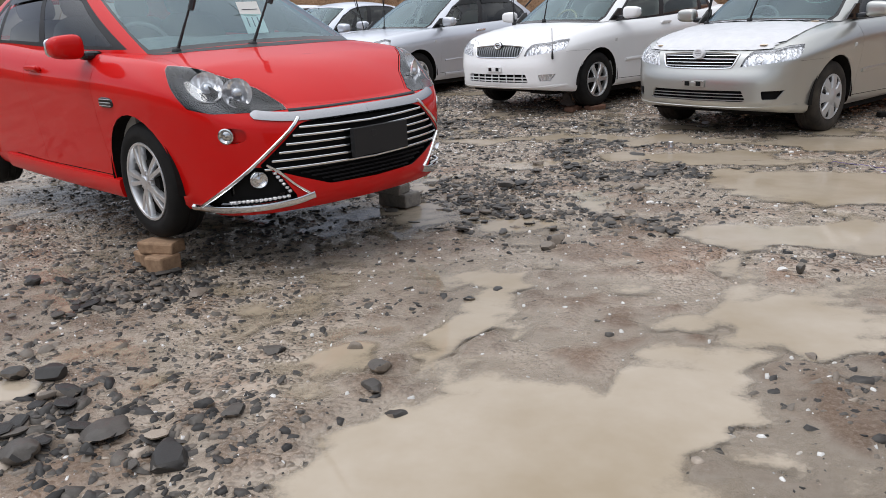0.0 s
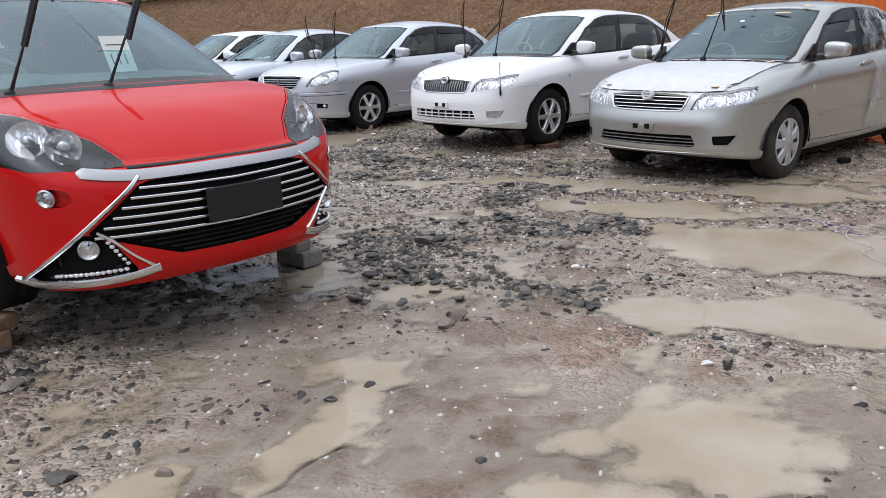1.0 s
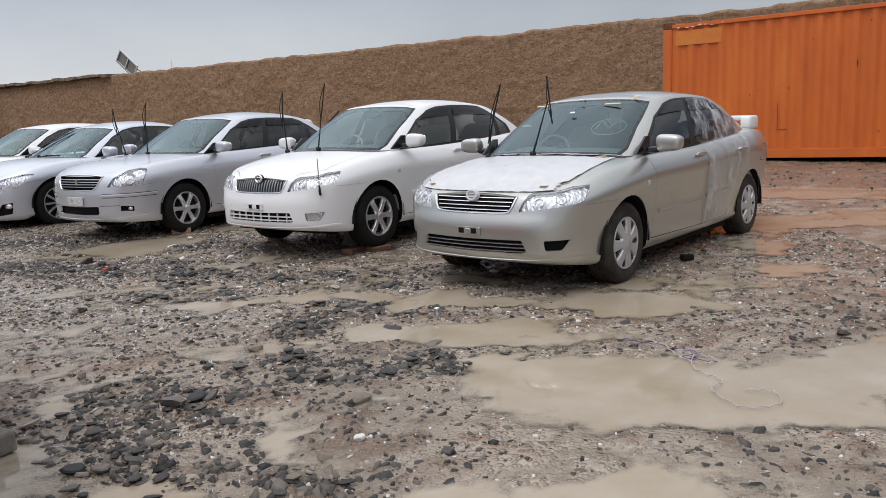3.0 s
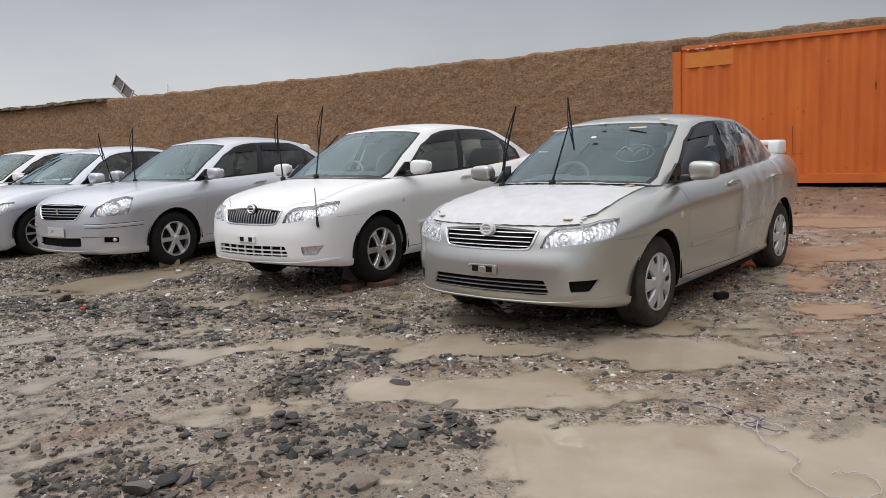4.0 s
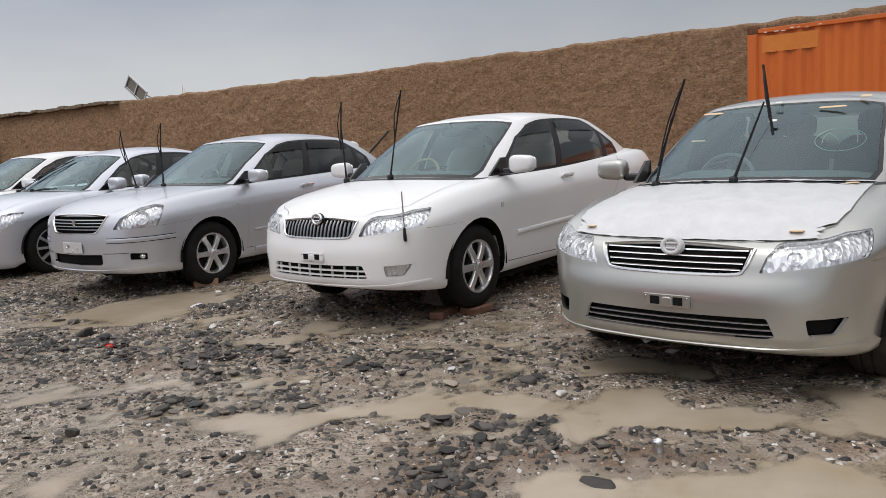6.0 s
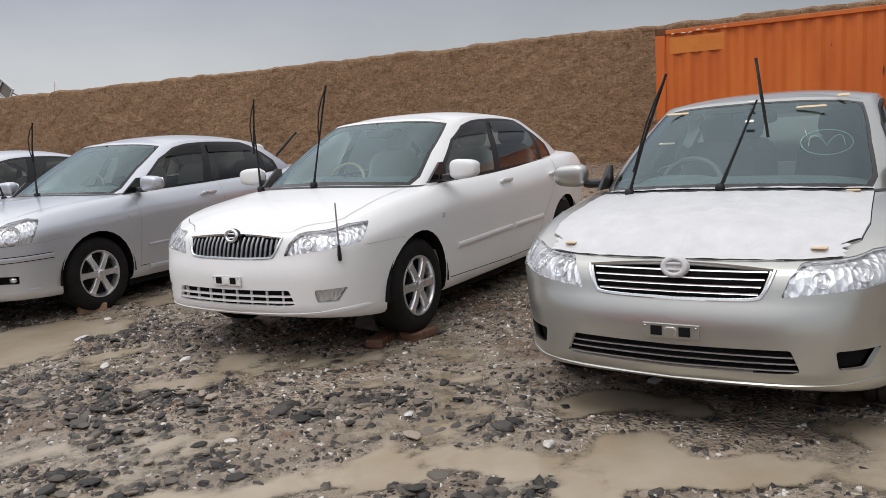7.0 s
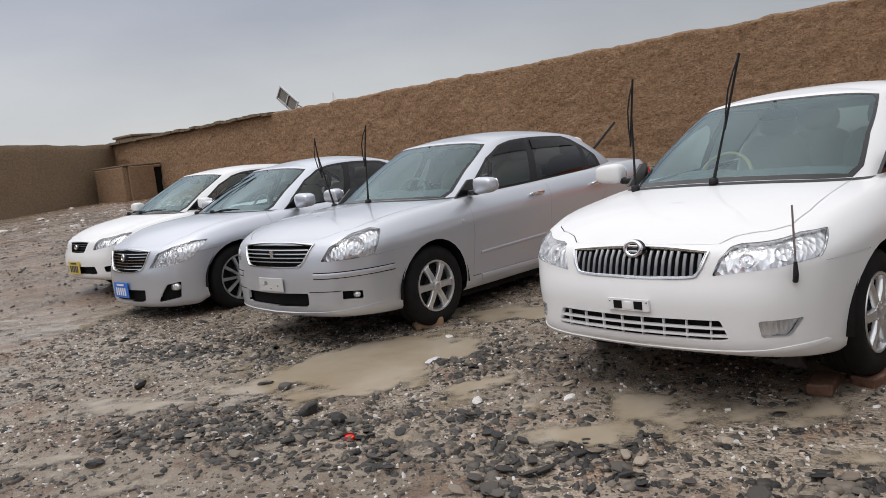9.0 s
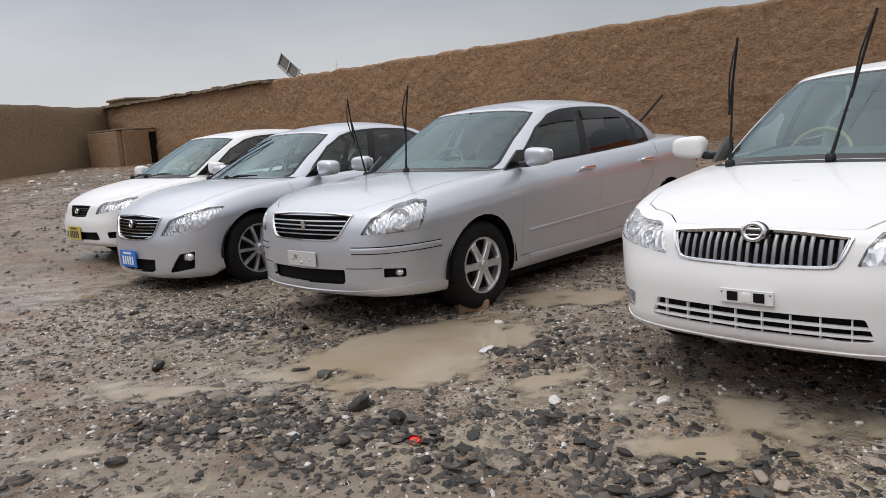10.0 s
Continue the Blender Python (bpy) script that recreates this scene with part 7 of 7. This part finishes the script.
wall_panel()
pr = along_wall(18.35, 0.0)
rag = thing("wire_antenna", "thin white wire frame on top of the wall", "antenna", pose(pr.x, pr.y, 3.70, 0, 0, -25.8))
part("wire", Shape().tube([(-0.10, 0, 0.0), (-0.05, 0, 0.42), (0.0, 0, 0.30), (0.08, 0, 0.0)], 0.016, 6), PLATE_WHITE, rag)


def rubble(name, mt, size, seed, label, category, at, turn=0.0, group="", flat=0.6):
    """One stone or worn block resting on the ground."""
    rng = random.Random(seed)
    bm = bmesh.new()
    bmesh.ops.create_icosphere(bm, subdivisions=3, radius=1.0)
    cuts = []
    for k in range(15):
        a, t = rng.uniform(0, 2 * math.pi), rng.uniform(-0.9, 0.9)
        cuts.append((Vector((math.cos(a) * math.cos(t), math.sin(a) * math.cos(t), math.sin(t))), rng.uniform(0.34, 0.48)))
    cuts += [(Vector((rng.uniform(-0.2, 0.2), rng.uniform(-0.2, 0.2), 1)).normalized(), 0.36)]
    for v in bm.verts:
        d = v.co.normalized()
        k = min([0.56] + [q / d.dot(n) for n, q in cuts if d.dot(n) > 0.05])
        k *= 1 + 0.05 * noise.noise(d * 5 + Vector((0, seed, 0)))
        v.co = Vector((d.x * k * size[0], d.y * k * size[1], d.z * k * size[2]))
    me = bpy.data.meshes.new(name)
    bm.to_mesh(me); bm.free()
    me.materials.append(mt)
    me.shade_smooth(); me.set_sharp_from_angle(angle=radians(24))
    ob = new(name, me)
    z = at[2] if len(at) > 2 else float(ground_z(at[0], at[1])) + size[2] * 0.30
    ob.matrix_basis = pose(at[0], at[1], z, rng.uniform(-6, 6), rng.uniform(-6, 6), turn)
    return tagged(ob, label, category, group)


def block(at, z, size, turn, mt, seed, label):
    rng = random.Random(seed)
    sh = Shape().box((0, 0, 0), size)
    sh.v = [(x + rng.uniform(-1, 1) * 0.006, y + rng.uniform(-1, 1) * 0.006, k + rng.uniform(-1, 1) * 0.004) for x, y, k in sh.v]
    ob = part("brick", sh, mt, m=pose(at[0], at[1], z, 0, rng.uniform(-2, 2), turn), edge=0.012)
    return tagged(ob, label, "brick", "chocks under the cars")


# chocks under the wheels
for k, (x, y, z, s, mt) in enumerate([
        (-0.80, 3.56, 0.040, (0.22, 0.11, 0.075), BRICK), (-0.70, 3.49, 0.045, (0.12, 0.12, 0.085), BRICK), (-0.74, 3.55, 0.112, (0.20, 0.12, 0.06), BRICK),
        (0.02, 4.88, 0.045, (0.24, 0.14, 0.085), CONCRETE), (-0.02, 4.85, 0.118, (0.20, 0.12, 0.06), CONCRETE)]):
    block((x, y), z, s, -26 + 12 * (k % 3), mt, k, "tan mud brick wedged under the red car")
for k, (x, y, mt) in enumerate([(0.80, 9.46, BRICK_DARK), (0.56, 9.38, BRICK_DARK), (-0.50, 10.32, CONCRETE)]):
    block((x, y), 0.028, (0.23, 0.12, 0.06), 50 + 20 * k, mt, 20 + k, "wet brown brick wedged under the white car")
for k, (x, y, mt) in enumerate([(-1.86, 10.93, BRICK), (-3.02, 11.50, CONCRETE)]):
    block((x, y), 0.06, (0.22, 0.12, 0.07), 30 + 20 * k, mt, 30 + k, "brown brick wedged under the silver car")
tagged(part("brick", Shape().box((0, 0, 0), (0.10, 0.07, 0.05)), UNDER, m=pose(3.53, 8.55, 0.035, 0, 0, 20), edge=0.012), "black sooty block lying in the mud", "brick")


def slate_material(name, stops, rough):
    m = mat(name, rough=rough, spec=0.25)
    nt, nn, ll, b = nodes_of(m)
    g = nn.new("ShaderNodeNewGeometry")
    c = ramp(nt, g.outputs["Random Per Island"], stops)
    n = noise_tex(nt, coords(nt), 45, 4, 0.7)
    c2 = mix(nt, 0.5, c, ramp(nt, n, [(0.3, (0.45, 0.44, 0.43)), (0.7, (1.2, 1.2, 1.2))]), "MULTIPLY")
    ll.new(c2, b.inputs["Base Color"])
    ll.new(bump(nt, n, 0.3, 0.004), b.inputs["Normal"])
    ro = nn.new("ShaderNodeMapRange")
    ro.inputs["To Min"].default_value, ro.inputs["To Max"].default_value = 0.28, 0.62
    ll.new(n, ro.inputs["Value"]); ll.new(ro.outputs[0], b.inputs["Roughness"])
    return m


SLATE = slate_material("wet_slate", [(0.0, (0.026, 0.025, 0.024)), (0.40, (0.062, 0.057, 0.052)), (0.70, (0.115, 0.102, 0.088)), (0.90, (0.22, 0.182, 0.145)), (1.0, (0.44, 0.37, 0.30))], 0.4)
PALE = slate_material("pale_chips", [(0.0, (0.50, 0.48, 0.45)), (0.4, (0.66, 0.64, 0.61)), (0.8, (0.76, 0.74, 0.71)), (1.0, (0.46, 0.33, 0.24))], 0.5)

# single stones that stand out
STONES = [
    (0.557, 2.82, .06, .07), (0.288, 2.73, .09, .03), (0.718, 2.649, .10, .05), (0.741, 2.525, .10, .03), (0.86, 2.40, .07, .05), (0.837, 2.111, .10, .05),
    (-0.318, 3.196, .11, .04), (-0.367, 2.40, .13, .07), (-0.512, 2.39, .10, .06), (2.158, 3.855, .05, .06), (2.073, 3.02, .06, .04), (1.869, 4.883, .07, .03),
    (0.845, 3.352, .05, .02), (1.059, 4.088, .12, .05), (0.931, 3.501, .07, .02), (-1.225, 3.224, .09, .06), (0.997, 2.599, .07, .02), (0.083, 2.11, .16, .05),
    (0.346, 2.031, .15, .05), (-0.217, 2.295, .12, .05), (0.278, 2.315, .07, .04), (0.383, 2.301, .08, .03), (-0.085, 1.971, .14, .06), (0.606, 5.313, .13, .06),
    (1.426, 5.428, .12, .06), (2.418, 5.348, .10, .05), (1.383, 6.643, .14, .04), (1.666, 6.333, .10, .03), (1.087, 4.177, .10, .07), (-0.098, 5.78, .07, .05),
    (-0.923, 7.20, .11, .06), (0.668, 6.222, .09, .05), (1.673, 6.315, .12, .04), (-3.431, 9.623, .12, .07), (-2.372, 9.577, .11, .05), (-2.56, 9.678, .12, .06),
    (-1.983, 9.108, .14, .07), (-1.764, 8.978, .10, .07), (-2.763, 9.133, .13, .06), (-2.813, 8.461, .10, .05), (3.234, 7.003, .07, .04), (1.46, 8.04, .07, .05),
]
for k, (x, y, w, h) in enumerate(STONES):
    rubble("stone", SLATE, (w, w * (0.55 + 0.4 * ((k * 37 % 10) / 10)), h), k, "dark wet slate stone lying in the mud", "stone", (x, y), k * 47 % 180, "loose stones")
for k, (x, y, w) in enumerate([(-2.163, 8.77, .07), (-0.624, 9.284, .09), (-1.10, 9.25, .08), (2.09, 3.86, .05), (1.52, 4.97, .06), (-1.62, 10.62, .09), (-0.03, 7.89, .06), (1.30, 7.59, .07)]):
    rubble("white_stone", PALE, (w, w * 0.7, w * 0.45), 200 + k, "small pale limestone chip on the gravel", "stone", (x, y), k * 61 % 180, "pale stones")

# red plastic cap, cord and plastic sheet
cap = thing("bottle_cap", "bright red plastic cap lying on the gravel", "cap", pose(-1.61, 8.745, float(ground_z(-1.61, 8.745)) + 0.010, 12, 8, 0))
RED_PLASTIC = mat("red_plastic", (0.75, 0.03, 0.015), 0.3)
part("skirt", Shape().lathe([(0.024, 0.010), (0.027, 0.0), (0.026, -0.014), (0.022, -0.014), (0.021, 0.006)], 20, m=Matrix.Rotation(radians(90), 4, "X")), RED_PLASTIC, cap, smooth=40)
part("top", Shape().lathe([(0.0, 0.005), (0.022, 0.005), (0.024, 0.0)], 20, m=Matrix.Rotation(radians(90), 4, "X")), RED_PLASTIC, cap)
CORD = mat("pale_cord", (0.42, 0.39, 0.37), 0.7)
CORD_V = mat("violet_cord", (0.14, 0.10, 0.22), 0.7)


def cord(name, pts, mt, label):
    c = catmull(pts, 8)
    sh = Shape().tube([(x, y, max(float(ground_z(x, y)), WATER) + 0.006 + 0.01 * abs(math.sin(k))) for k, (x, y) in enumerate(c)], 0.0026, 5)
    return tagged(part(name, sh, mt), label, "cord")


cord("cord", [(2.90, 6.19), (2.94, 5.98), (3.02, 5.86), (3.10, 5.93), (3.02, 6.0), (2.97, 5.80), (3.05, 5.62), (2.98, 5.50), (3.05, 5.30), (3.21, 5.33), (3.23, 5.47), (3.12, 5.50)], CORD, "tangled pale cord lying in the puddle")
cord("cord", [(2.70, 6.30), (2.82, 6.22), (2.95, 6.12), (3.05, 6.02), (2.95, 5.97), (3.10, 5.88)], CORD_V, "loose violet cord lying in the mud")
rubble("plastic_sheet", FILM_WHITE, (1.5, 0.6, 0.16), 77, "crumpled white plastic sheet on the ground", "sheet", (3.2, 13.3), 20)

can = thing("tin_can", "crushed silver drinks can lying in the mud", "can", pose(1.63, 6.87, float(ground_z(1.63, 6.87)) + 0.018, 84, 0, 30))
part("shell", Shape().lathe([(0.018, -0.030), (0.022, -0.027), (0.021, -0.010), (0.018, 0.0), (0.021, 0.012), (0.022, 0.022), (0.018, 0.027)], 16), SATIN, can, smooth=50)
part("end", Shape().lathe([(0.018, 0.027), (0.016, 0.025), (0.015, 0.022), (0, 0.022)], 16), CHROME, can, smooth=50)
# added pale plate, standing for the bright triangle in front of the wheel
slab = part("stone_slab", Shape().prism([(-0.10, 0), (0.11, 0), (-0.03, 0.19), (-0.07, 0.19)], -0.02, 0.02), CONCRETE, m=pose(0.46, 9.70, float(ground_z(0.46, 9.70)) - 0.005, -14, 0, -32), edge=0.006)
tagged(slab, "pale triangular stone slab leaning by the wheel", "stone")
for k, (x, y, w) in enumerate([(1.95, 8.28, 0.09), (-1.57, 10.05, 0.12), (0.74, 8.05, 0.07)]):
    rubble("plastic_scrap", FILM_WHITE, (w, w * 0.6, w * 0.35), 300 + k, "crumpled scrap of pale plastic on the wet ground", "scrap", (x, y), 40 * k, "plastic scraps")

# ---- gravel ----
RING = 5
SHARD_F = np.array([[RING, RING + k, RING + k + 1] for k in range(1, RING - 1)]
                   + [q for k in range(RING) for q in ([k, (k + 1) % RING, RING + (k + 1) % RING], [k, RING + (k + 1) % RING, RING + k])])


def gravel_amount(x, y):
    """How thick the gravel lies, 0 to 1."""
    a = np.clip((fbm(x * 1.1 + 3, y * 1.1, 4, 21) - 0.44) * 6.0, 0, 1)
    heap = lambda cx, cy, rx, ry: np.exp(-(((x - cx) / rx) ** 2 + ((y - cy) / ry) ** 2))
    add = 0.9 * heap(0.1, 2.05, 0.5, 0.35) + 0.8 * heap(1.4, 5.7, 0.7, 0.55) + 0.7 * heap(0.7, 7.0, 1.1, 0.5) + 0.7 * heap(-0.8, 3.9, 0.9, 0.7) + 0.6 * heap(-1.2, 8.9, 1.8, 0.7) + 0.5 * heap(1.2, 7.7, 0.9, 0.5) + 0.4 * heap(-2.6, 10.6, 2.0, 1.0) + 0.4 * heap(0.6, 5.0, 0.8, 0.6) + 0.6 * heap(-0.6, 7.4, 1.3, 0.6) + 0.6 * heap(0.1, 6.3, 0.9, 0.5) + 0.5 * heap(-2.0, 8.2, 1.0, 0.6)
    mud = 0.55 * heap(1.25, 3.6, 0.9, 0.6) + 0.4 * heap(0.9, 2.75, 0.6, 0.3)
    far = np.clip((y - 5) / 4, 0, 1) * 0.35
    return np.clip(0.25 + 0.55 * a + add + far - mud, 0.03, 1.0)


HEAPS = [(0.08, 2.05, 0.42, 0.26), (0.99, 7.10, 0.40, 0.26), (0.90, 6.62, 0.16, 0.24), (1.19, 5.86, 0.38, 0.22), (1.79, 5.90, 0.28, 0.20), (1.17, 7.78, 0.26, 0.16),
         (-0.43, 8.43, 0.36, 0.30), (-0.39, 7.62, 0.44, 0.22), (-1.40, 8.75, 0.60, 0.36), (-2.4, 9.0, 0.7, 0.3), (0.75, 8.3, 0.5, 0.25), (-0.75, 3.35, 0.4, 0.25),
         (0.5, 5.2, 0.5, 0.3), (-3.2, 10.4, 0.8, 0.35), (-1.3, 9.9, 0.4, 0.3), (1.0, 4.6, 0.5, 0.25)]


def heap_amount(x, y):
    """Dark stones lie packed together in banks."""
    wx, wy = x + 0.5 * (fbm(x * 1.8, y * 1.8, 3, 31) - 0.5), y + 0.5 * (fbm(x * 1.8, y * 1.8, 3, 37) - 0.5)
    d = np.zeros_like(x)
    for cx, cy, rx, ry in HEAPS:
        d = np.maximum(d, np.exp(-(((wx - cx) / rx) ** 2 + ((wy - cy) / ry) ** 2) * 0.55))
    return np.clip((d - 0.22) * 1.5, 0, 1) * (0.25 + 0.75 * np.clip((fbm(x * 3.5, y * 3.5, 3, 41) - 0.36) * 5, 0, 1))


def scatter(name, count, lo, hi, material, seed, label, box, power=2.2, flat=0.42, amount=gravel_amount, pile=0.0):
    rng = np.random.default_rng(seed)
    n = count * (6 if pile == 0 else 24)
    x, y = rng.uniform(box[0], box[1], n), rng.uniform(box[2], box[3], n)
    size_of = rng.random(n)
    keep = np.ones(n, bool)
    if amount:
        keep &= rng.random(n) < amount(x, y)
    soaked = WATER + rise(x, y) - ground_z(x, y)
    keep &= soaked < np.where(size_of > 0.5, 0.034, 0.020)
    x, y, size_of = x[keep][:count], y[keep][:count], size_of[keep][:count]
    n = len(x)
    size = lo + (hi - lo) * size_of ** power
    s = np.stack([size, size * rng.uniform(0.34, 0.85, n), size * rng.uniform(flat * 0.5, flat * 1.3, n)], 1) / 2
    ang = (np.arange(RING)[None] + rng.uniform(-0.38, 0.38, (n, RING))) * (2 * np.pi / RING)
    rad = rng.uniform(0.55, 1.15, (n, RING))
    up = rad * rng.uniform(0.55, 0.95, (n, 1)) * rng.uniform(0.8, 1.15, (n, RING))
    low = np.stack([np.cos(ang) * rad, np.sin(ang) * rad, -np.ones_like(rad)], 2)
    high = np.stack([np.cos(ang) * up, np.sin(ang) * up, rng.uniform(0.4, 1.1, (n, RING))], 2)
    v = np.concatenate([low, high], 1) * s[:, None, :]
    tilt = rng.normal(0, 0.22, (n, 2))
    v[:, :, 2] += v[:, :, 0] * tilt[:, :1] + v[:, :, 1] * tilt[:, 1:]
    a = rng.uniform(0, 2 * np.pi, n)
    c, si = np.cos(a)[:, None], np.sin(a)[:, None]
    vx, vy = v[:, :, 0] * c - v[:, :, 1] * si, v[:, :, 0] * si + v[:, :, 1] * c
    z = ground_z(x, y) + s[:, 2] * 0.20 + pile * rng.random(n) * (amount(x, y) if pile else 0)
    co = np.stack([vx + x[:, None], vy + y[:, None], v[:, :, 2] + z[:, None]], 2).reshape(-1, 3)
    f = (SHARD_F[None] + (np.arange(n) * 2 * RING)[:, None, None]).reshape(-1, 3)
    me = bpy.data.meshes.new(name)
    me.vertices.add(len(co)); me.vertices.foreach_set("co", co.ravel())
    me.loops.add(f.size); me.loops.foreach_set("vertex_index", f.ravel().astype(np.int32))
    me.polygons.add(len(f)); me.polygons.foreach_set("loop_start", np.arange(0, f.size, 3, dtype=np.int32))
    me.update(); me.validate()
    me.materials.append(material)
    return tagged(new(name, me), label, "gravel", kind="stuff")


scatter("gravel", 90000, 0.010, 0.062, SLATE, 5, "dark wet slate gravel strewn over the yard", (-5.5, 5.2, 1.3, 12.5), 2.8, 0.24)
scatter("coarse_gravel", 1800, 0.05, 0.12, SLATE, 6, "flat dark slate stones strewn over the yard", (-5.0, 4.5, 1.5, 11.5), 2.8, 0.20)
scatter("gravel_bank", 7500, 0.020, 0.10, SLATE, 11, "dark slate shards packed in low banks", (-4.2, 2.3, 1.6, 11.0), 2.0, 0.19, heap_amount, 0.012)
scatter("distant_gravel", 30000, 0.02, 0.10, SLATE, 8, "dark gravel on the far side of the yard", (-22, 10, 10.5, 32), 2.4, 0.22)
scatter("pale_chips", 15000, 0.006, 0.034, PALE, 7, "small white stone chips among the gravel", (-5.5, 5.2, 1.3, 12.5), 2.4, 0.35, None)
scatter("white_chips", 2800, 0.014, 0.048, PALE, 17, "white limestone chips strewn over the gravel", (-5.0, 2.6, 6.6, 11.0), 2.2, 0.35, None)
scatter("litter", 130, 0.08, 0.40, PALE, 9, "pale scraps of litter by the far wall", (-26, -14, 22, 36), 2.5, 0.2, None)

# the stones beside the path, lying singly on the yard
SINGLE = slate_material("single_wet_slate", [(0.0, (0.026, 0.025, 0.024)), (0.40, (0.062, 0.057, 0.052)), (0.70, (0.115, 0.102, 0.088)), (0.90, (0.22, 0.182, 0.145)), (1.0, (0.44, 0.37, 0.30))], 0.4)
s_nt = SINGLE.node_tree
s_info = s_nt.nodes.new("ShaderNodeObjectInfo")
s_geo = [k for k in s_nt.nodes if k.type == "NEW_GEOMETRY"][0]
for link in list(s_geo.outputs["Random Per Island"].links):
    s_nt.links.new(s_info.outputs["Random"], link.to_socket)
s_rng = np.random.default_rng(23)
SHARDS = []
EDGE = 8
for k in range(14):
    ang = (np.arange(EDGE) + s_rng.uniform(-0.3, 0.3, EDGE)) * (2 * np.pi / EDGE)
    rad = s_rng.uniform(0.72, 1.10, EDGE)
    mid = np.stack([np.cos(ang) * rad, np.sin(ang) * rad * s_rng.uniform(0.5, 0.8), s_rng.uniform(0.0, 0.12, EDGE)], 1)
    low = mid * (0.85, 0.85, 1) - (0, 0, 0.30)
    high = mid * s_rng.uniform(0.80, 0.92) + np.stack([np.zeros(EDGE), np.zeros(EDGE), s_rng.uniform(0.12, 0.22, EDGE)], 1)
    crest = mid * s_rng.uniform(0.35, 0.6) + (s_rng.uniform(-0.1, 0.1), 0, s_rng.uniform(0.2, 0.34))
    q = lambda a, b: [(a + i, a + (i + 1) % EDGE, b + (i + 1) % EDGE, b + i) for i in range(EDGE)]
    SHARDS.append(Shape().add(np.concatenate([low, mid, high, crest]) * 0.5, q(0, EDGE) + q(EDGE, 2 * EDGE) + q(2 * EDGE, 3 * EDGE) + [tuple(range(3 * EDGE, 4 * EDGE)), tuple(range(EDGE))[::-1]]).mesh("slate_stone", SINGLE, 32))
done = 0
while done < 290:
    x, y = s_rng.uniform(-2.2, 2.3), s_rng.uniform(1.7, 9.2)
    if s_rng.random() > float(heap_amount(np.array(x), np.array(y))) or WATER - float(ground_z(x, y)) > 0.03:
        continue
    w = 0.035 + 0.075 * s_rng.random() ** 1.4
    ob = part("slate_stone", SHARDS[done % 14], None, ground)
    ob.matrix_basis = Matrix.LocRotScale(Vector((x, y, float(ground_z(x, y)) + 0.012 + 0.05 * w)), Euler((s_rng.normal(0, 0.14), s_rng.normal(0, 0.14), s_rng.uniform(0, 6.28))), Vector((w, w, w * s_rng.uniform(0.38, 0.75))))
    done += 1
